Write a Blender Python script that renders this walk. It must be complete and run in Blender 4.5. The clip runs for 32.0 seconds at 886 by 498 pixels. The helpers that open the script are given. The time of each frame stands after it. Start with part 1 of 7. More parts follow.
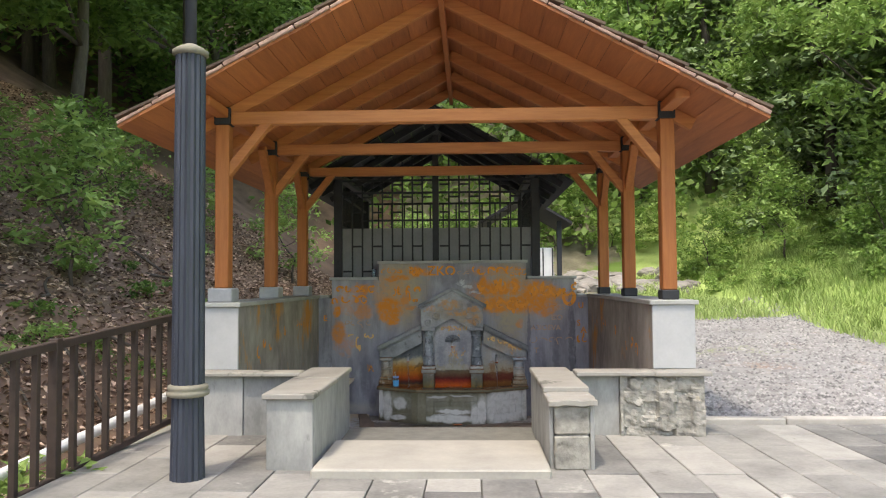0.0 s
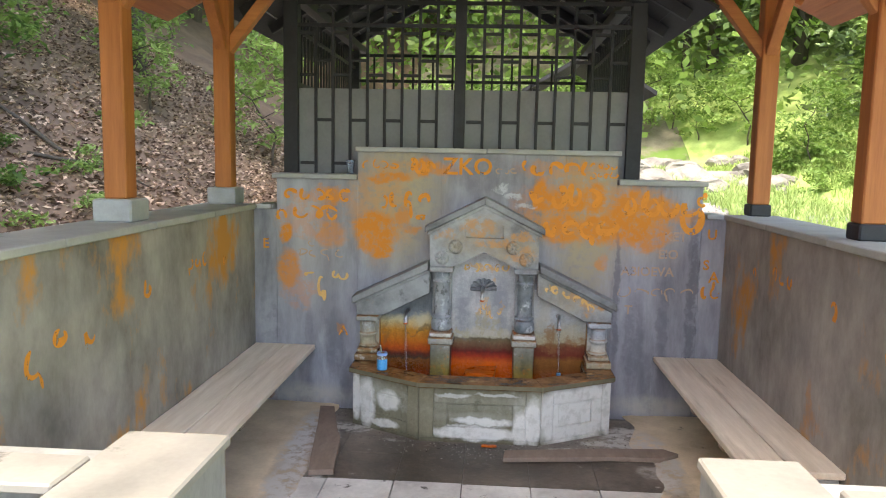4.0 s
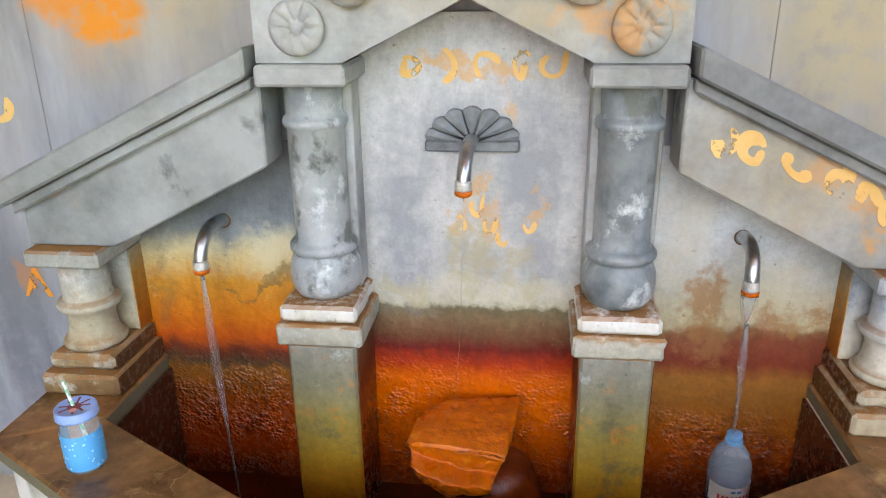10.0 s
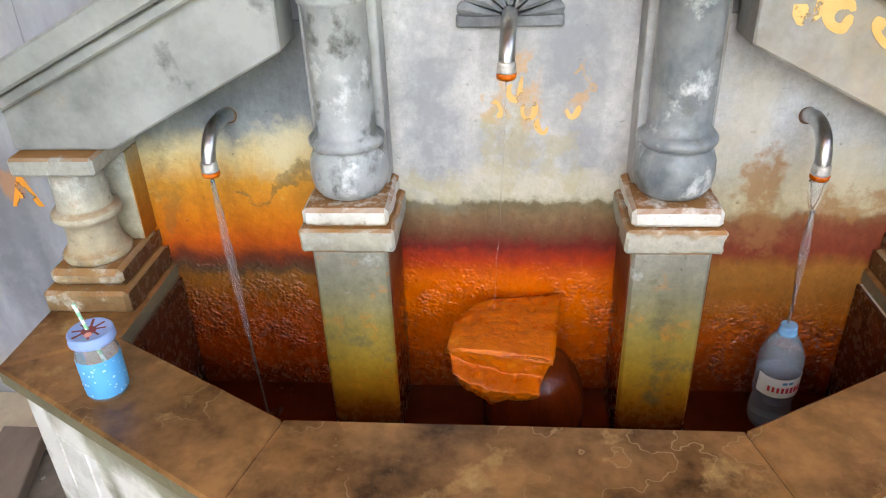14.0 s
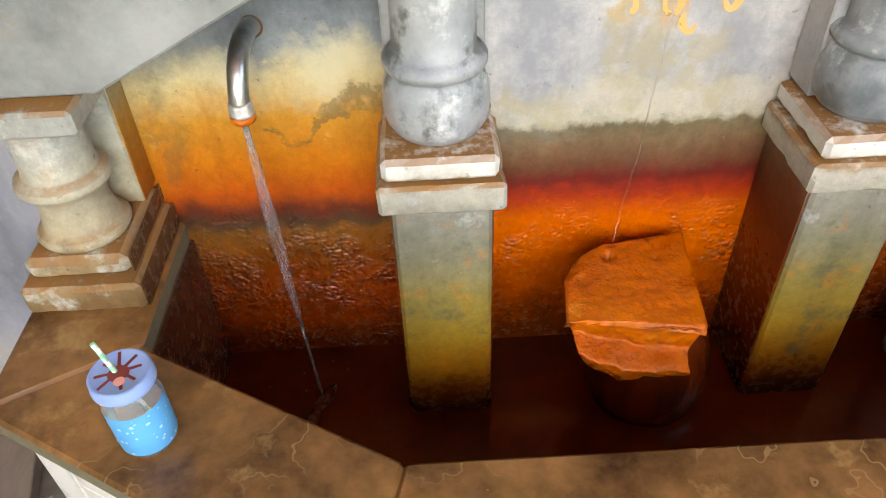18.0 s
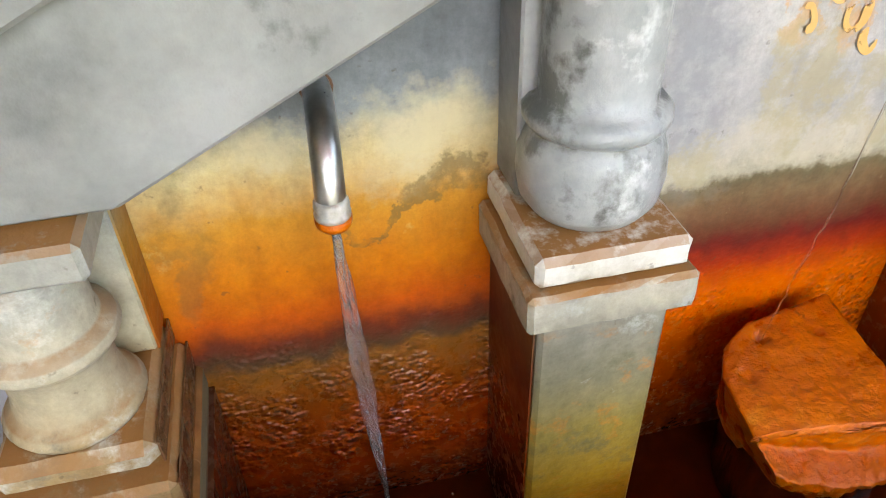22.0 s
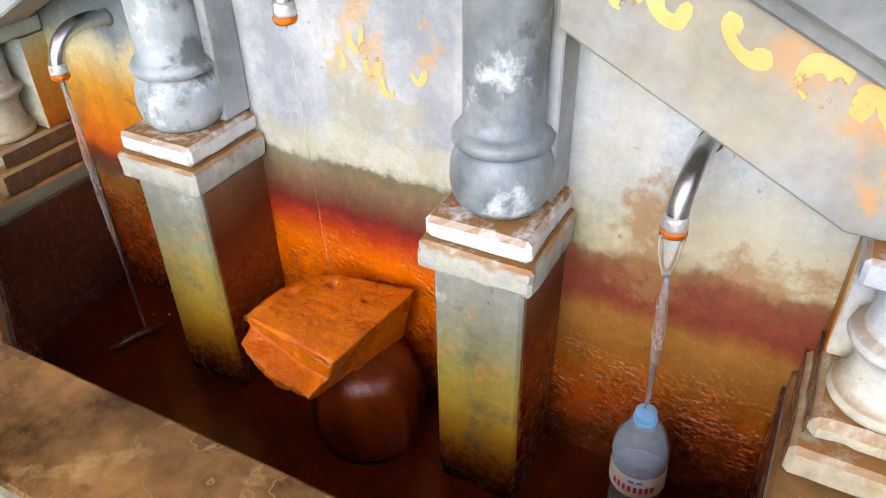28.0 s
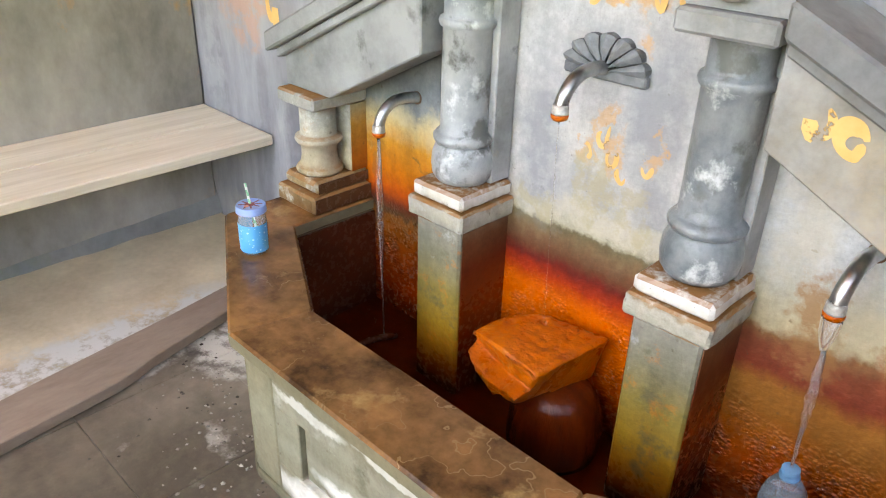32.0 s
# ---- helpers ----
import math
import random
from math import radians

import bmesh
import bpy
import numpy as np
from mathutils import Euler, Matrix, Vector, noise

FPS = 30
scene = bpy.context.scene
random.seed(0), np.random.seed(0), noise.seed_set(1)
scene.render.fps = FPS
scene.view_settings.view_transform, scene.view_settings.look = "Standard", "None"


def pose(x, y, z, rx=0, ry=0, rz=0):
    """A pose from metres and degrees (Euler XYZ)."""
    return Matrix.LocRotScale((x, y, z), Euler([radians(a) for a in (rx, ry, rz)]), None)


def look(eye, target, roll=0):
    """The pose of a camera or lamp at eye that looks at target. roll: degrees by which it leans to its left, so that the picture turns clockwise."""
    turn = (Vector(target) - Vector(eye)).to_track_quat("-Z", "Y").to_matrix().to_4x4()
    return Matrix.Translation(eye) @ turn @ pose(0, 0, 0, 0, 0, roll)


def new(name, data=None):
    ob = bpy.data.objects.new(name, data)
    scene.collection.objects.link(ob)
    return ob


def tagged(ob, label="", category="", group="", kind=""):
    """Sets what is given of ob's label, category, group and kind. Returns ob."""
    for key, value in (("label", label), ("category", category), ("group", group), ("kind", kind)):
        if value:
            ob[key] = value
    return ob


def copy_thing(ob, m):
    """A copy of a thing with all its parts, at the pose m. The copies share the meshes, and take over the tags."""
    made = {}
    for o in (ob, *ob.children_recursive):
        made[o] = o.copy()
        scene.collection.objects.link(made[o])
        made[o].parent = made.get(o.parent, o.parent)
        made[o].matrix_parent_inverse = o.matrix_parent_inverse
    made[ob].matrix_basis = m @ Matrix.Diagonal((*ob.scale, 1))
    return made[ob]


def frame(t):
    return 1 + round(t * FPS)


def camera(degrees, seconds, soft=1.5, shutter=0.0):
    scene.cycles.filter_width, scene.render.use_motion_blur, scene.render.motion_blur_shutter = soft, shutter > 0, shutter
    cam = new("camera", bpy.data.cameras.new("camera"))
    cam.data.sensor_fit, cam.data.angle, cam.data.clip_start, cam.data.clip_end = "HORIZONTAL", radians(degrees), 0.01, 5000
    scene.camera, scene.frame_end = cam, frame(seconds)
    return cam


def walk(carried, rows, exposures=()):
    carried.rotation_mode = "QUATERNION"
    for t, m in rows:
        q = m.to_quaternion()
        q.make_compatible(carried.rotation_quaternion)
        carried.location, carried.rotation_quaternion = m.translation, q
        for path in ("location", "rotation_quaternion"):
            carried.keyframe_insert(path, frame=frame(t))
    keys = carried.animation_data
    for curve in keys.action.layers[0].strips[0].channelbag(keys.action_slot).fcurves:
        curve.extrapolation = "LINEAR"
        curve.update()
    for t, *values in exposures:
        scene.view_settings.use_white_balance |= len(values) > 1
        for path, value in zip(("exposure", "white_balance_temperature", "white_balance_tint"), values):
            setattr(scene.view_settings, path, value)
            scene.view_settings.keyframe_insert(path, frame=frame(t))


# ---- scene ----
cam = camera(61.5, 32.0, soft=1.1)
PATH = [
    (0, (0.237, -10.332, 1.828), (0.167, -8.335, 1.917), -0.4),
    (0.5, (0.292, -9.771, 1.884), (0.18, -7.774, 1.905), -1.2),
    (1, (0.334, -9.2, 1.913), (0.181, -7.206, 1.915), -1.4),
    (1.5, (0.283, -8.653, 1.93), (0.101, -6.661, 1.912), -1.2),
    (2, (0.234, -8.127, 1.928), (0.048, -6.136, 1.873), -0.2),
    (2.5, (0.164, -7.595, 1.956), (-0.009, -5.608, 1.802), 1.0),
    (4.5, (0.045, -5.388, 2.051), (-0.079, -3.413, 1.759), 1.0),
    (5, (0.088, -4.949, 2.044), (-0.06, -2.992, 1.656), 0.4),
    (5.5, (0.089, -4.557, 2.03), (-0.066, -2.616, 1.574), -0.8),
    (6, (0.044, -4.224, 2.074), (-0.109, -2.299, 1.553), -1.6),
    (6.5, (0.082, -3.907, 2.025), (-0.095, -1.993, 1.473), -1.6),
    (7, (0.078, -3.649, 1.995), (-0.064, -1.754, 1.371), -2.0),
    (7.5, (0.075, -3.393, 1.864), (-0.063, -1.495, 1.249), -3.0),
    (8, (0.151, -3.103, 1.747), (-0.112, -1.217, 1.136), -4.0),
    (8.5, (0.198, -2.737, 1.555), (-0.04, -0.796, 1.144), -2.4),
    (9, (0.19, -2.318, 1.41), (-0.133, -0.393, 0.983), -1.3),
    (9.5, (0.159, -1.951, 1.415), (-0.2, -0.065, 0.852), -0.9),
    (10, (0.128, -1.646, 1.383), (-0.097, 0.213, 0.681), -0.8),
    (10.5, (0.144, -1.457, 1.316), (-0.073, 0.347, 0.478), -0.3),
    (11, (0.102, -1.408, 1.312), (-0.112, 0.355, 0.392), -0.9),
    (11.5, (0.059, -1.394, 1.306), (-0.173, 0.368, 0.388), -0.5),
    (12, (0.003, -1.377, 1.297), (-0.282, 0.375, 0.375), 0.2),
    (12.5, (-0.024, -1.372, 1.291), (-0.305, 0.355, 0.323), 0.3),
    (13, (-0.022, -1.386, 1.295), (-0.273, 0.313, 0.27), -0.8),
    (13.5, (-0.007, -1.438, 1.311), (-0.218, 0.293, 0.333), -1.8),
    (15.5, (-0.049, -1.664, 1.467), (-0.097, 0.013, 0.379), -1.6),
    (16, (-0.074, -1.631, 1.448), (-0.168, 0.029, 0.337), -2.1),
    (16.5, (-0.149, -1.559, 1.414), (-0.309, 0.108, 0.322), -2.8),
    (17, (-0.181, -1.405, 1.386), (-0.424, 0.236, 0.269), -2.9),
    (17.5, (-0.22, -1.258, 1.349), (-0.445, 0.35, 0.18), -2.1),
    (18, (-0.34, -1.094, 1.307), (-0.321, 0.407, -0.015), -2.6),
    (18.5, (-0.393, -0.992, 1.289), (-0.308, 0.392, -0.153), -2.6),
    (19, (-0.393, -0.936, 1.262), (-0.315, 0.42, -0.206), -2.8),
    (19.5, (-0.392, -0.904, 1.251), (-0.292, 0.476, -0.193), -2.4),
    (20, (-0.387, -0.849, 1.236), (-0.361, 0.566, -0.177), -1.6),
    (20.5, (-0.49, -0.792, 1.196), (-0.467, 0.623, -0.217), -2.0),
    (21, (-0.614, -0.693, 1.056), (-0.096, 0.783, -0.189), 4.9),
    (21.5, (-0.653, -0.687, 1.002), (-0.205, 0.906, -0.12), 7.0),
    (22, (-0.629, -0.746, 1.17), (-0.298, 0.791, -0.066), -1.9),
    (22.5, (-0.462, -0.814, 1.224), (-0.126, 0.733, 0.001), -4.7),
    (23, (-0.276, -0.914, 1.248), (-0.131, 0.657, 0.018), -3.4),
    (23.5, (-0.152, -0.837, 1.263), (0.022, 0.735, 0.039), -7.3),
    (24, (-0.003, -0.787, 1.256), (0.163, 0.788, 0.035), -7.7),
    (24.5, (0.2, -0.805, 1.215), (0.093, 0.636, -0.168), -3.5),
    (25, (0.327, -0.71, 1.174), (0.313, 0.622, -0.317), -3.4),
    (25.5, (0.415, -0.542, 1.112), (0.415, 0.683, -0.469), -2.2),
    (27.5, (0.667, -0.884, 1.176), (0.057, 0.558, -0.069), -1.1),
    (28, (0.721, -1.025, 1.306), (-0.06, 0.407, 0.149), -1.2),
    (28.5, (0.819, -1.169, 1.367), (-0.119, 0.237, 0.296), 2.2),
    (29, (0.845, -1.309, 1.396), (-0.021, 0.194, 0.4), 0.7),
    (29.5, (0.877, -1.374, 1.407), (0.032, 0.171, 0.457), 0.6),
    (30, (0.91, -1.397, 1.435), (-0.034, 0.162, 0.611), -1.0),
    (30.5, (0.922, -1.392, 1.435), (-0.072, 0.14, 0.62), -1.3),
    (31, (0.918, -1.404, 1.435), (-0.065, 0.13, 0.61), 0.2),
    (31.5, (0.924, -1.421, 1.43), (-0.148, 0.02, 0.552), 1.0),
    (32, (0.875, -1.406, 1.428), (-0.358, -0.141, 0.489), 1.7),
]
EXPOSURES = [(0.0, 1.65, 7200, 10), (2.5, 2.05, 7200, 10), (4.5, 2.85, 7300, 10), (6.0, 3.25, 7300, 10), (9.0, 3.4, 7600, 10), (12.0, 3.85, 8200, 10), (13.5, 3.8, 8200, 10), (16.0, 3.7, 8300, 10), (18.5, 3.9, 9000, 10), (20.5, 4.05, 9000, 10), (22.5, 3.7, 8600, 10), (24.0, 3.55, 8600, 10), (25.0, 3.85, 9600, 10), (27.5, 4.2, 8000, 10), (29.0, 3.95, 7500, 10), (31.0, 3.9, 7600, 10), (32.0, 3.85, 8300, 10)]
walk(cam, [(t, look(eye, target, roll)) for t, eye, target, roll in PATH], EXPOSURES)


# ---- light ----
world = bpy.data.worlds.new("sky")
scene.world = world
world.use_nodes = True
wn, wl = world.node_tree.nodes, world.node_tree.links
sky = wn.new("ShaderNodeTexSky")
sky.sky_type = "NISHITA"
sky.sun_disc = False
SUN_EL, SUN_AZ = 66.0, 205.0
sky.sun_elevation = radians(SUN_EL)
sky.sun_rotation = radians(SUN_AZ)
sky.air_density, sky.dust_density = 1.0, 2.5
wl.new(sky.outputs[0], wn["Background"].inputs[0])
wn["Background"].inputs[1].default_value = 0.15
sun = new("sun", bpy.data.lights.new("sun", "SUN"))
sun.data.energy, sun.data.angle, sun.data.color = 0.8, radians(3.0), (1.0, 0.94, 0.84)
# direction towards the sun: azimuth from +y clockwise
sdir = Vector((math.sin(radians(SUN_AZ)) * math.cos(radians(SUN_EL)), math.cos(radians(SUN_AZ)) * math.cos(radians(SUN_EL)), math.sin(radians(SUN_EL))))
sun.matrix_world = look(sdir * 30, (0, 0, 0))


# ---- materials ----
def mat(name, dark, light, scale=6.0, rough=0.7, bump=0.25, fine=60.0, metal=0.0, spec=0.5, spots=None, spot_scale=2.0, spot_at=0.6, stretch=(1, 1, 1), rough2=None, vary=0.0, island=False, contrast=1.6, spots2=None, spot2_scale=3.0, spot2_at=0.62, spot_soft=0.08, thin=0.0, grain=0.35):
    """Two-scale mottled surface with fine relief; spots: a second colour in irregular patches."""
    m = bpy.data.materials.new(name)
    m.use_nodes = True
    n, l = m.node_tree.nodes, m.node_tree.links
    b = n["Principled BSDF"]
    tc = n.new("ShaderNodeTexCoord")
    geo = n.new("ShaderNodeNewGeometry")
    oi = n.new("ShaderNodeObjectInfo")
    mp = n.new("ShaderNodeMapping")
    mp.inputs["Scale"].default_value = stretch
    l.new(geo.outputs["Position"], mp.inputs["Vector"])
    n1 = n.new("ShaderNodeTexNoise")
    n1.inputs["Scale"].default_value, n1.inputs["Detail"].default_value, n1.inputs["Roughness"].default_value = scale, 8, 0.65
    n2 = n.new("ShaderNodeTexNoise")
    n2.inputs["Scale"].default_value, n2.inputs["Detail"].default_value = fine, 4
    for k in (n1, n2):
        l.new(mp.outputs[0], k.inputs["Vector"])
    mixf = n.new("ShaderNodeMath")
    mixf.operation = "MULTIPLY_ADD"
    mixf.inputs[1].default_value = grain
    l.new(n2.outputs[0], mixf.inputs[0])
    sub = n.new("ShaderNodeMath")
    sub.operation = "MULTIPLY_ADD"
    sub.inputs[1].default_value, sub.inputs[2].default_value = contrast, 0.505 - grain / 2 - contrast / 2
    l.new(n1.outputs[0], sub.inputs[0])
    l.new(sub.outputs[0], mixf.inputs[2])
    fac = mixf.outputs[0]
    if vary:
        add = n.new("ShaderNodeMath")
        add.operation = "MULTIPLY_ADD"
        add.inputs[1].default_value = vary
        l.new(geo.outputs["Random Per Island"] if island else oi.outputs["Random"], add.inputs[0])
        l.new(fac, add.inputs[2])
        off = n.new("ShaderNodeMath")
        off.operation = "SUBTRACT"
        off.inputs[1].default_value = vary / 2
        l.new(add.outputs[0], off.inputs[0])
        fac = off.outputs[0]
    mix = n.new("ShaderNodeMix")
    mix.data_type = "RGBA"
    mix.inputs[6].default_value, mix.inputs[7].default_value = (*dark, 1), (*light, 1)
    l.new(fac, mix.inputs[0])
    col = mix.outputs[2]
    for w, (colour, sc, at) in enumerate(((spots, spot_scale, spot_at), (spots2, spot2_scale, spot2_at))):
        if not colour:
            continue
        n3 = n.new("ShaderNodeTexNoise")
        n3.noise_dimensions = "4D"
        n3.inputs["W"].default_value = 3.7 * w + scale
        n3.inputs["Scale"].default_value, n3.inputs["Detail"].default_value, n3.inputs["Roughness"].default_value = sc, 8, 0.65
        l.new(mp.outputs[0], n3.inputs["Vector"])
        rp = n.new("ShaderNodeMapRange")
        rp.inputs["From Min"].default_value, rp.inputs["From Max"].default_value = at, at + spot_soft
        l.new(n3.outputs[0], rp.inputs["Value"])
        mx = n.new("ShaderNodeMix")
        mx.data_type = "RGBA"
        mx.inputs[7].default_value = (*colour, 1)
        l.new(rp.outputs[0], mx.inputs[0])
        l.new(col, mx.inputs[6])
        col = mx.outputs[2]
    l.new(col, b.inputs["Base Color"])
    b.inputs["Metallic"].default_value = metal
    b.inputs["Specular IOR Level"].default_value = spec
    rr = n.new("ShaderNodeMapRange")
    rr.inputs["To Min"].default_value, rr.inputs["To Max"].default_value = rough, rough2 if rough2 is not None else min(1, rough + 0.15)
    l.new(n1.outputs[0], rr.inputs["Value"])
    l.new(rr.outputs[0], b.inputs["Roughness"])
    if bump:
        bp = n.new("ShaderNodeBump")
        bp.inputs["Strength"].default_value, bp.inputs["Distance"].default_value = bump, 0.01
        l.new(mixf.outputs[0], bp.inputs["Height"])
        l.new(bp.outputs[0], b.inputs["Normal"])
    if thin:
        tr = n.new("ShaderNodeBsdfTranslucent")
        l.new(col, tr.inputs["Color"])
        ms = n.new("ShaderNodeMixShader")
        ms.inputs[0].default_value = thin
        l.new(b.outputs[0], ms.inputs[1])
        l.new(tr.outputs[0], ms.inputs[2])
        l.new(ms.outputs[0], n["Material Output"].inputs["Surface"])
    return m


def wood(name, dark, light, along="y", rough=0.6, vary=0.25, knots=True):
    """Sawn timber: grain stretched along one axis, knots, a shade of its own for each piece."""
    st = {"x": (1.2, 16, 16), "y": (16, 1.2, 16), "z": (16, 16, 1.2)}[along]
    return mat(name, dark, light, scale=1.3, rough=rough, bump=0.15, fine=9.0, stretch=st, vary=vary, spots=tuple(c * 0.45 for c in dark) if knots else None, spot_scale=0.9, spot_at=0.69)


def glassy(name, colour, rough=0.02, trans=1.0, ior=1.45):
    m = bpy.data.materials.new(name)
    m.use_nodes = True
    b = m.node_tree.nodes["Principled BSDF"]
    b.inputs["Base Color"].default_value = (*colour, 1)
    b.inputs["Roughness"].default_value = rough
    b.inputs["Transmission Weight"].default_value = trans
    b.inputs["IOR"].default_value = ior
    return m


def plain(name, colour, rough=0.5, metal=0.0):
    m = bpy.data.materials.new(name)
    m.use_nodes = True
    b = m.node_tree.nodes["Principled BSDF"]
    b.inputs["Base Color"].default_value = (*colour, 1)
    b.inputs["Roughness"].default_value, b.inputs["Metallic"].default_value = rough, metal
    return m


def layered(name, stops, noise_amp=0.05, rough=0.35, streak=True, wet_below=0.42, paint=None, paint_at=0.6, bump=0.6, mottle=0.42, ledge=None, blots=(), crust=0.0):
    """Stone with mineral deposits in bands by height above the floor: stops of (z, colour). ledge: deposit lying on upward faces;
    blots: (colour, scale, threshold, z from, z to) patches; crust: depth of the pebbly crust in the wet zone."""
    m = bpy.data.materials.new(name)
    m.use_nodes = True
    n, l = m.node_tree.nodes, m.node_tree.links
    b = n["Principled BSDF"]
    geo = n.new("ShaderNodeNewGeometry")
    sep = n.new("ShaderNodeSeparateXYZ")
    l.new(geo.outputs["Position"], sep.inputs[0])

    def calc(op, a, b2, c=None):
        k = n.new("ShaderNodeMath")
        k.operation = op
        for i, v in enumerate((a, b2, c)):
            if v is None:
                continue
            if isinstance(v, (int, float)):
                k.inputs[i].default_value = v
            else:
                l.new(v, k.inputs[i])
        return k.outputs[0]

    def fog(scale, detail=6, roughness=0.65, vec=None, w=0.0):
        k = n.new("ShaderNodeTexNoise")
        k.noise_dimensions = "4D"
        k.inputs["W"].default_value = w
        k.inputs["Scale"].default_value, k.inputs["Detail"].default_value, k.inputs["Roughness"].default_value = scale, detail, roughness
        l.new(vec or geo.outputs["Position"], k.inputs["Vector"])
        return k.outputs[0]

    def span(v, a, b2, to0=0.0, to1=1.0):
        k = n.new("ShaderNodeMapRange")
        k.inputs["From Min"].default_value, k.inputs["From Max"].default_value, k.inputs["To Min"].default_value, k.inputs["To Max"].default_value = a, b2, to0, to1
        l.new(v, k.inputs["Value"])
        return k.outputs[0]

    def blend(f, a, c, how="MIX"):
        k = n.new("ShaderNodeMix")
        k.data_type, k.blend_type = "RGBA", how
        for i, v in ((0, f), (6, a), (7, c)):
            if isinstance(v, (int, float)):
                k.inputs[i].default_value = v
            elif isinstance(v, tuple):
                k.inputs[i].default_value = (*v, 1)
            else:
                l.new(v, k.inputs[i])
        return k.outputs[2]

    st = n.new("ShaderNodeMapping")
    st.inputs["Scale"].default_value = (1.5, 1.5, 0.35) if streak else (1, 1, 1)
    l.new(geo.outputs["Position"], st.inputs[0])
    big, edge = fog(7, 6, 0.55, st.outputs[0]), fog(30, 5, 0.6)
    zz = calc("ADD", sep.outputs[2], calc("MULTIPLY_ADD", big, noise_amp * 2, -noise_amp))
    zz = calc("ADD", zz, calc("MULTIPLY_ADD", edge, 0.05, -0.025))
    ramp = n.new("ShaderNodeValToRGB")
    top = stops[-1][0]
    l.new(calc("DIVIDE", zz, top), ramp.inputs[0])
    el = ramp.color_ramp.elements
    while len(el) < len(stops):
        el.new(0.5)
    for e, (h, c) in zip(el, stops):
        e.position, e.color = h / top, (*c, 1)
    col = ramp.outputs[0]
    for i, (c, sc, at, z0, z1) in enumerate(blots):
        band = calc("MULTIPLY", span(zz, z0 - 0.02, z0 + 0.02), span(zz, z1 + 0.02, z1 - 0.02))
        col = blend(calc("MULTIPLY", calc("MULTIPLY", span(fog(sc, 7, 0.7, None, 5.3 * i + 2), at, at + 0.09), band), 0.75), col, c)
    col = blend(mottle * 0.6, col, span(fog(40, 9, 0.8), 0.30, 0.70), "OVERLAY")
    col = blend(calc("MULTIPLY", span(fog(55, 3, 0.6, None, 12.0), 0.66, 0.72), 0.5), col, (0.08, 0.05, 0.03))
    col = blend(mottle * 0.85, col, span(fog(6, 8, 0.7, st.outputs[0], 3.0), 0.32, 0.68, 0.22, 0.78), "OVERLAY")
    if paint:
        col = blend(calc("MULTIPLY", span(fog(3.2, 5), paint_at, paint_at + 0.05), 0.8), col, paint)
    if ledge:
        nz = n.new("ShaderNodeSeparateXYZ")
        l.new(geo.outputs["Normal"], nz.inputs[0])
        col = blend(calc("MULTIPLY", span(nz.outputs[2], 0.5, 0.8), span(fog(18, 6, 0.7, None, 8.0), 0.36, 0.5)), col, ledge)
    l.new(col, b.inputs["Base Color"])
    damp = span(zz, wet_below + 0.08, wet_below - 0.08)
    sheen = span(fog(60, 4, 0.6, None, 1.0), 0.4, 0.62, 0.05, 0.38)
    dry = calc("MULTIPLY", calc("SUBTRACT", 1.0, damp), rough + 0.2)
    l.new(calc("ADD", calc("MULTIPLY", sheen, damp), dry), b.inputs["Roughness"])
    rm = n.new("ShaderNodeMapping")
    rm.inputs["Scale"].default_value = (1, 1, 1.25)
    l.new(geo.outputs["Position"], rm.inputs[0])
    pebble = n.new("ShaderNodeTexVoronoi")
    pebble.feature = "SMOOTH_F1"
    pebble.inputs["Scale"].default_value = 105
    pebble.inputs["Smoothness"].default_value = 0.6
    l.new(rm.outputs[0], pebble.inputs["Vector"])
    lumps = calc("MULTIPLY", calc("SUBTRACT", 1.0, pebble.outputs["Distance"]), calc("MULTIPLY", calc("MULTIPLY", damp, span(fog(14, 4, 0.6, None, 6.0), 0.42, 0.58)), crust))
    height = calc("ADD", calc("MULTIPLY", fog(55, 5, 0.5, rm.outputs[0]), 0.45), lumps)
    bp = n.new("ShaderNodeBump")
    bp.inputs["Strength"].default_value, bp.inputs["Distance"].default_value = bump, 0.010
    l.new(height, bp.inputs["Height"])
    l.new(bp.outputs[0], b.inputs["Normal"])
    b.inputs["Specular IOR Level"].default_value = 0.3
    return m


GREY, PALE, CREAM = (0.30, 0.31, 0.33), (0.5, 0.51, 0.53), (0.62, 0.56, 0.40)
ORANGE, RUST, BLACKRED, BROWN, OCHRE = (0.80, 0.17, 0.004), (0.50, 0.085, 0.004), (0.17, 0.012, 0.008), (0.17, 0.035, 0.006), (0.42, 0.25, 0.03)
SPRAY = (0.70, 0.25, 0.025)

M_wall = mat("render_wall", (0.17, 0.17, 0.195), (0.43, 0.43, 0.47), 2.2, 0.75, 0.15, 40, stretch=(1.7, 1.7, 0.45), vary=0.10, contrast=2.8, grain=0.18, spots=(0.15, 0.15, 0.175), spot_scale=1.5, spot_at=0.60, spot_soft=0.2, spots2=(0.56, 0.56, 0.58), spot2_scale=2.6, spot2_at=0.64)


